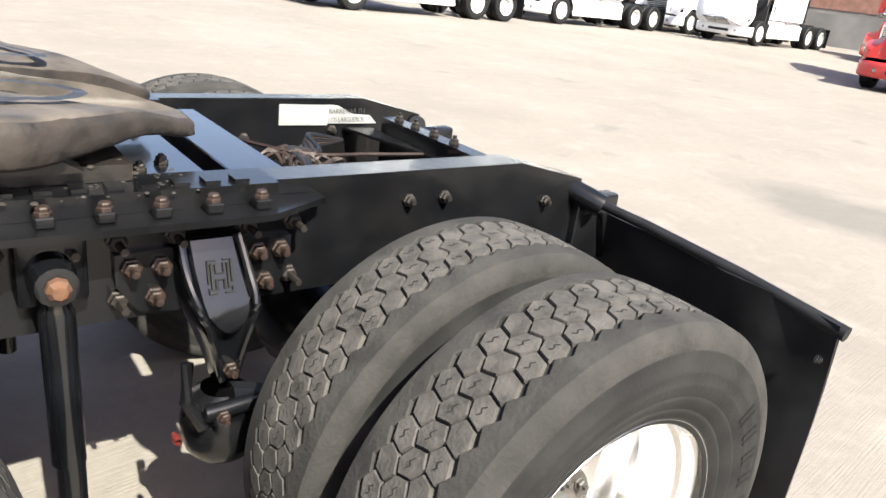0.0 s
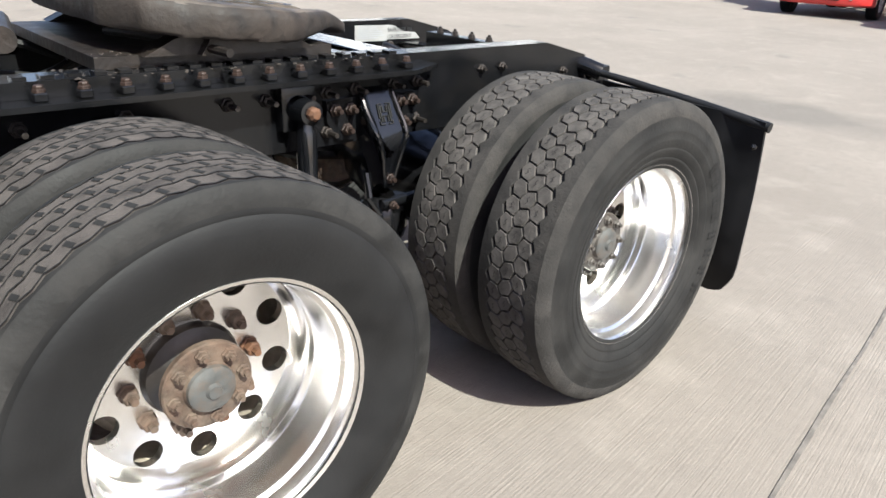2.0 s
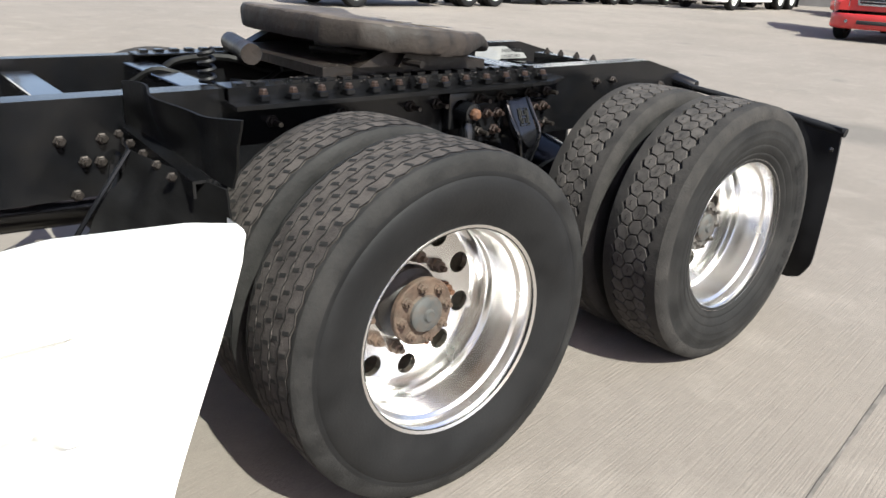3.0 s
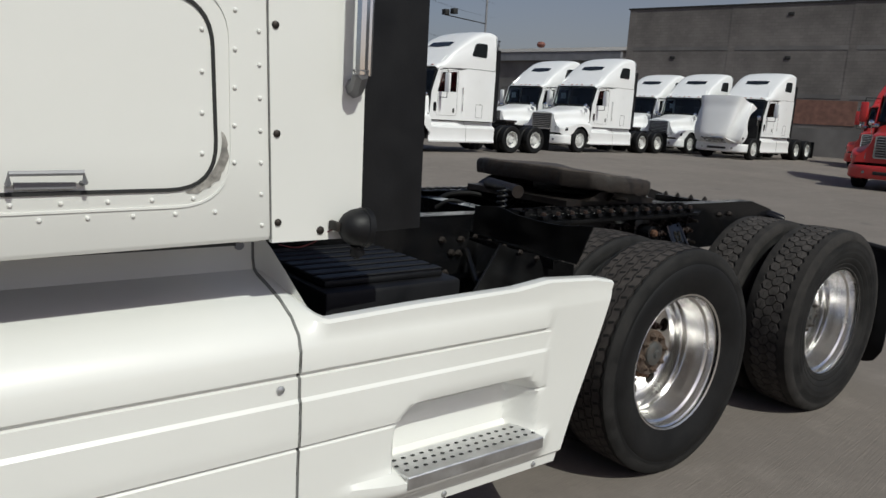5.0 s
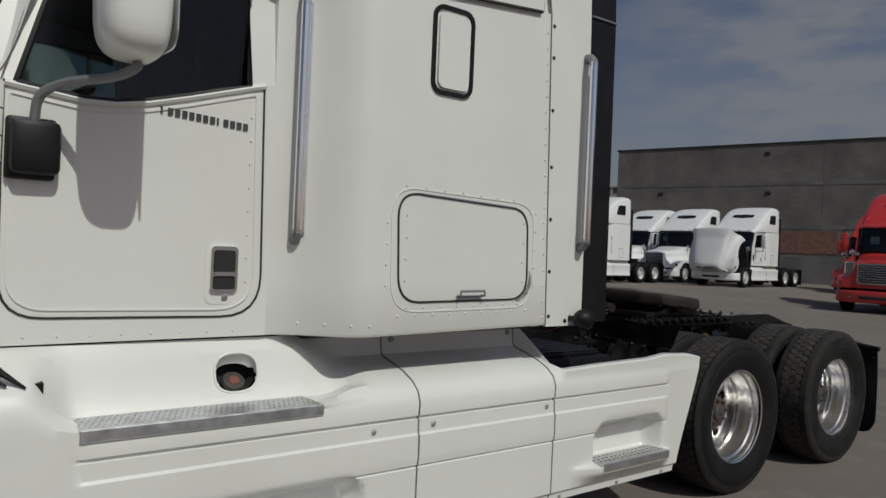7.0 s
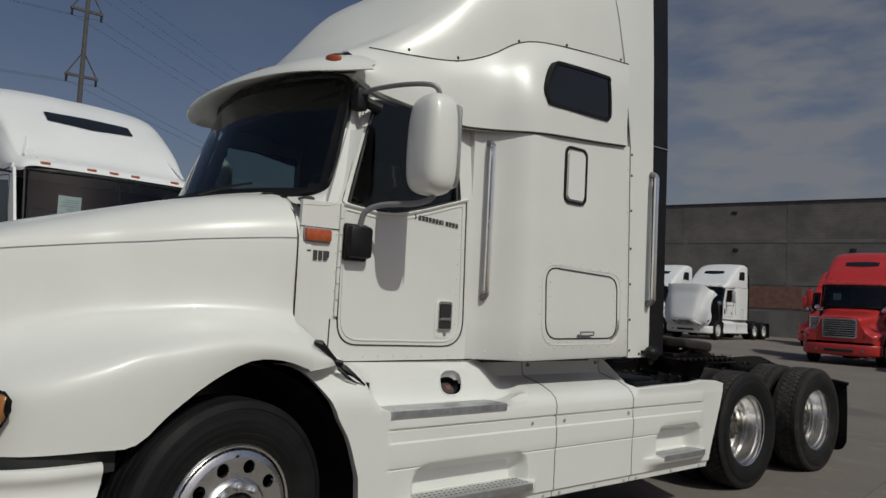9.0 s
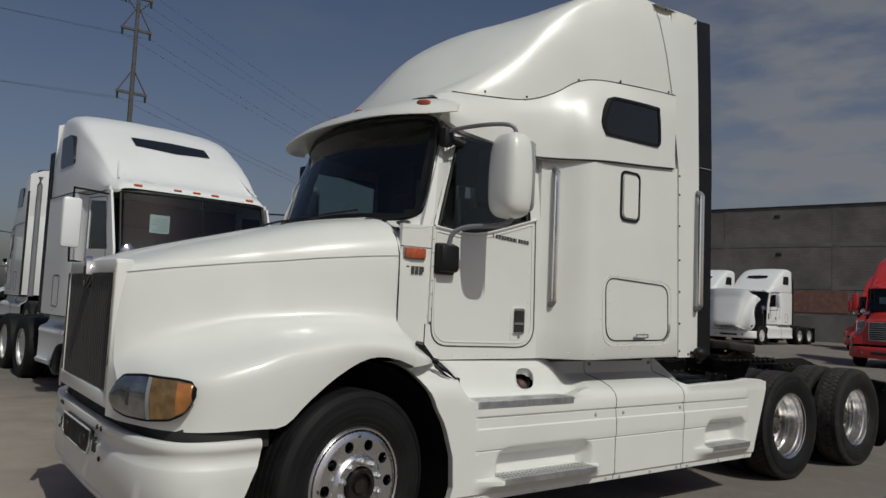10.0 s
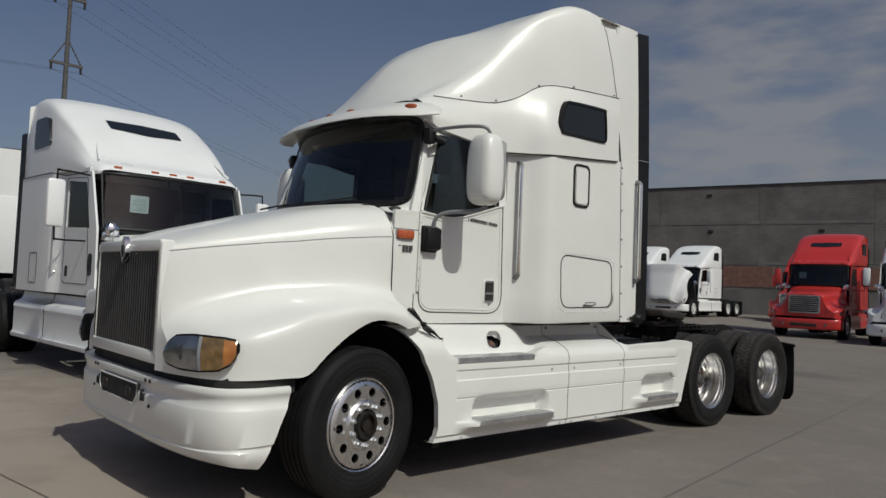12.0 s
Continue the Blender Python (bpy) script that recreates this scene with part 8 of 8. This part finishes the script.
copy_thing(red, pose(32.8, 11.4, 0.08, 0, 0, AX))
copy_thing(white, pose(19.9, 2.35, 0, 0, 0, AX + 3))


# ---- yard walls, distant buildings, pole ----
def wall_material():
    m = bpy.data.materials.new("block_courses")
    m.use_nodes = True
    N, L = m.node_tree.nodes, m.node_tree.links
    b = N["Principled BSDF"]
    tc, mp, bk = N.new("ShaderNodeTexCoord"), N.new("ShaderNodeMapping"), N.new("ShaderNodeTexBrick")
    mp.inputs["Rotation"].default_value = (radians(90), 0, 0)
    L.new(tc.outputs["Object"], mp.inputs["Vector"])
    L.new(mp.outputs[0], bk.inputs["Vector"])
    bk.inputs["Scale"].default_value = 1.0
    bk.inputs["Brick Width"].default_value, bk.inputs["Row Height"].default_value, bk.inputs["Mortar Size"].default_value = 0.40, 0.20, 0.012
    bk.inputs["Color1"].default_value, bk.inputs["Color2"].default_value, bk.inputs["Mortar"].default_value = (0.172, 0.157, 0.147, 1), (0.152, 0.139, 0.130, 1), (0.136, 0.125, 0.117, 1)
    nz = N.new("ShaderNodeTexNoise")
    nz.inputs["Scale"].default_value, nz.inputs["Detail"].default_value = 0.5, 7
    L.new(tc.outputs["Object"], nz.inputs["Vector"])
    mr = N.new("ShaderNodeMapRange")
    mr.inputs[1].default_value, mr.inputs[2].default_value, mr.inputs[3].default_value, mr.inputs[4].default_value = 0.3, 0.7, 0.72, 1.25
    L.new(nz.outputs["Fac"], mr.inputs[0])
    sc = N.new("ShaderNodeVectorMath")
    sc.operation = "SCALE"
    L.new(bk.outputs["Color"], sc.inputs[0])
    L.new(mr.outputs[0], sc.inputs["Scale"])
    L.new(sc.outputs[0], b.inputs["Base Color"])
    b.inputs["Roughness"].default_value = 0.95
    return m


BLOCKS = wall_material()
WALL_YAW = math.degrees(math.atan2(-0.97, 0.25))
WM = pose(40.5, 32.75, 0, 0, 0, WALL_YAW)
WALL_H = 9.53
bm = B()
box(bm, 0, 88, 0.0, 0.3, 0, WALL_H)
w = tagged(finish("wall_east", bm, BLOCKS, smooth=False), "tall weathered grey concrete block wall", "wall", kind="structure")
w.matrix_world = WM
for i in range(13):
    bm = B()
    x = 0.25 + 7.2 * i
    box(bm, x - 0.23, x + 0.23, -0.012, 0.0, 0, WALL_H - 0.02)
    part("wall_column", bm, BLOCKS, w)
for z in (3.75, 6.7):
    for i in range(12):
        bm = B()
        box(bm, 0.48 + 7.2 * i, 7.22 + 7.2 * i, -0.02, 0.0, z, z + 0.25)
        part("wall_beam", bm, BLOCKW, w)
bm = B()
box(bm, -0.1, 88, -0.06, 0.36, WALL_H, WALL_H + 0.10)
part("wall_coping", bm, GAP, w, "dark coping strip")
for i in range(12):
    for z in (6.2, 8.9):
        if random.random() < 0.6:
            bm = B()
            x = 7.2 * i + random.choice((0.2, 3.8)) + random.uniform(-0.4, 0.4)
            box(bm, x - 0.18, x + 0.18, -0.05, 0.0, z - 0.1, z + 0.12, 0.03)
            part("wall_stub", bm, GAP, w)
for x0, x1 in ((11.8, 15.4), (16.4, 18.4), (20.0, 24.2)):
    bm = B()
    box(bm, x0, x1, -0.035, 0.0, 2.15, 3.65)
    part("brick_infill", bm, BRICK, w, "red brick infill panel")
bm = B()
box(bm, 9.4, 35, -0.10, 0.0, 0, 1.9)
part("wall_plinth", bm, BLOCKW, w)

# low warehouse behind the white trucks
bm = B()
prism(bm, [(0, 0), (30, 0), (30, 5.8), (15, 7.35), (0, 5.8)], "y", -2, 60)
wh = tagged(finish("warehouse", bm, BLOCKW, smooth=False), "low distant warehouse with pale corrugated roof", "building", kind="structure")
wh.matrix_world = pose(50, 44, 0, 0, 0, 10) @ Matrix.Diagonal((1.12, 1.12, 1.36, 1))
for k, (a, z0, b2, z1) in enumerate(((-0.4, 5.75, 15.0, 7.40), (15.0, 7.40, 30.4, 5.75))):
    bm = B()
    n = 60
    for i in range(n):
        y0, y1 = -2.5 + 63 * i / n, -2.5 + 63 * (i + 0.8) / n
        q = [bm.verts.new(p) for p in ((a, y0, z0 + 0.06), (b2, y0, z1 + 0.06), (b2, y1, z1 + 0.06), (a, y1, z0 + 0.06))]
        bm.faces.new(q)
    q = [bm.verts.new(p) for p in ((a, -2.5, z0 + 0.03), (b2, -2.5, z1 + 0.03), (b2, 60.5, z1 + 0.03), (a, 60.5, z0 + 0.03))]
    bm.faces.new(q)
    part("roof_sheet", bm, ROOFM, wh, "pale corrugated roof", smooth=False)
bm = B()
box(bm, -0.35, -0.02, -2.4, 60, 5.2, 5.75)
part("gutter", bm, STEELG, wh)
bm = B()
lathe(bm, [(0.0, -0.25), (0.3, -0.2), (0.45, 0.0), (0.3, 0.2), (0.0, 0.25)], 14)
o = part("roof_ventilator", bm, CAPRED, wh, "rusty red roof ventilator")
o.matrix_basis = pose(8, 11.5, 7.1, 90)

# power pole with wires
pl = thing("power_pole", pose(9.75, 68.1, 0), "tall grey steel power pole with cross arms", "power pole")
bm = B()
tube(bm, [(0, 0, 0), (0, 0, 31.0)], [0.30, 0.16], 10)
part("pole", bm, POLEM, pl)
for z, w2 in ((29.8, 1.3), (26.6, 1.4), (20.4, 1.4)):
    bm = B()
    box(bm, -w2, w2, -0.12, 0.12, z - 0.12, z + 0.12)
    part("cross_arm", bm, POLEM, pl)
    for s in (-1, 1):
        bm = B()
        rod(bm, (s * w2 * 0.95, 0, z + 0.02), (s * 0.1, 0, z + (2.2 if z < 27 else -1.4)), 0.07, 5)
        part("brace", bm, POLEM, pl)
        bm = B()
        tube(bm, [(s * w2 * 0.9, 0, z - 0.12), (s * w2 * 0.9, 0, z - 0.7)], 0.11, 6)
        part("insulator", bm, GAP, pl)
for dx, z in ((-1.2, 29.2), (0.0, 31.0), (1.2, 29.2), (-1.3, 26.0), (1.3, 26.0), (-1.3, 19.8), (1.3, 19.8)):
    bm = B()
    a = Vector((9.75 + dx, 68.1, z))
    for ex in (Vector((115, 135, z - 1.5)), Vector((-95, 48, z + 0.5))):
        tube(bm, [a.lerp(ex, t) - Vector((0, 0, 9.0 * 4 * t * (1 - t) * 0.35)) for t in np.linspace(0, 1, 15)], 0.013, 4, False)
    tagged(finish("power_line", bm, CABLEM), "thin black overhead power line", "cable", "overhead power lines")
fl2 = thing("flood_light", pose(45.6, 55, 0), "distant grey steel floodlight mast", "mast")
bm = B()
tube(bm, [(0, 0, 0), (0, 0, 14)], 0.10, 8)
part("mast", bm, STEELG, fl2)
bm = B()
box(bm, -5.3, -4.8, -0.3, 0.3, 10.7, 11.2, 0.05)
box(bm, -4.3, -3.8, -0.3, 0.3, 10.9, 11.4, 0.05)
rod(bm, (-5.2, 0, 10.7), (0, 0, 10.45), 0.05, 6)
part("lamp_head", bm, GAP, fl2)

# ---- joints in the concrete ----
def joint(x, y, yaw, length, width=0.013):
    bm = B()
    n = int(length / 0.25)
    L, R = [], []
    for i in range(n + 1):
        s = -length / 2 + length * i / n
        wv = 0.012 * noise.noise((s * 1.3, x, y))
        ww = width * (0.7 + 0.6 * abs(noise.noise((s * 2.1, y, x))))
        L.append(bm.verts.new((s, wv - ww / 2, 0.004)))
        R.append(bm.verts.new((s, wv + ww / 2, 0.004)))
    for i in range(n):
        bm.faces.new((L[i], R[i], R[i + 1], L[i + 1]))
    o = tagged(finish("joint", bm, JOINT, smooth=False), "dark worn joint line in the concrete", "joint", kind="structure")
    o.matrix_world = pose(x, y, 0, 0, 0, yaw)
    for v in o.data.vertices:
        v.co.z += rise(y + v.co.x * math.sin(radians(yaw)))


JOINT = mat("joint_filler", (0.125, 0.112, 0.10), 0.95, 0, 0.4, 14, 0.03, 60, 0, (0.06, 0.055, 0.05), 0.9, 5)
joint(2.4, -1.64, 8.3, 60)
joint(2.4, -7.2, 9.1, 60)
joint(0, 10.5, 9.1, 70)
joint(-6.5, 0.5, 99.1, 40)
joint(15.0, 2.0, 99.1, 50)
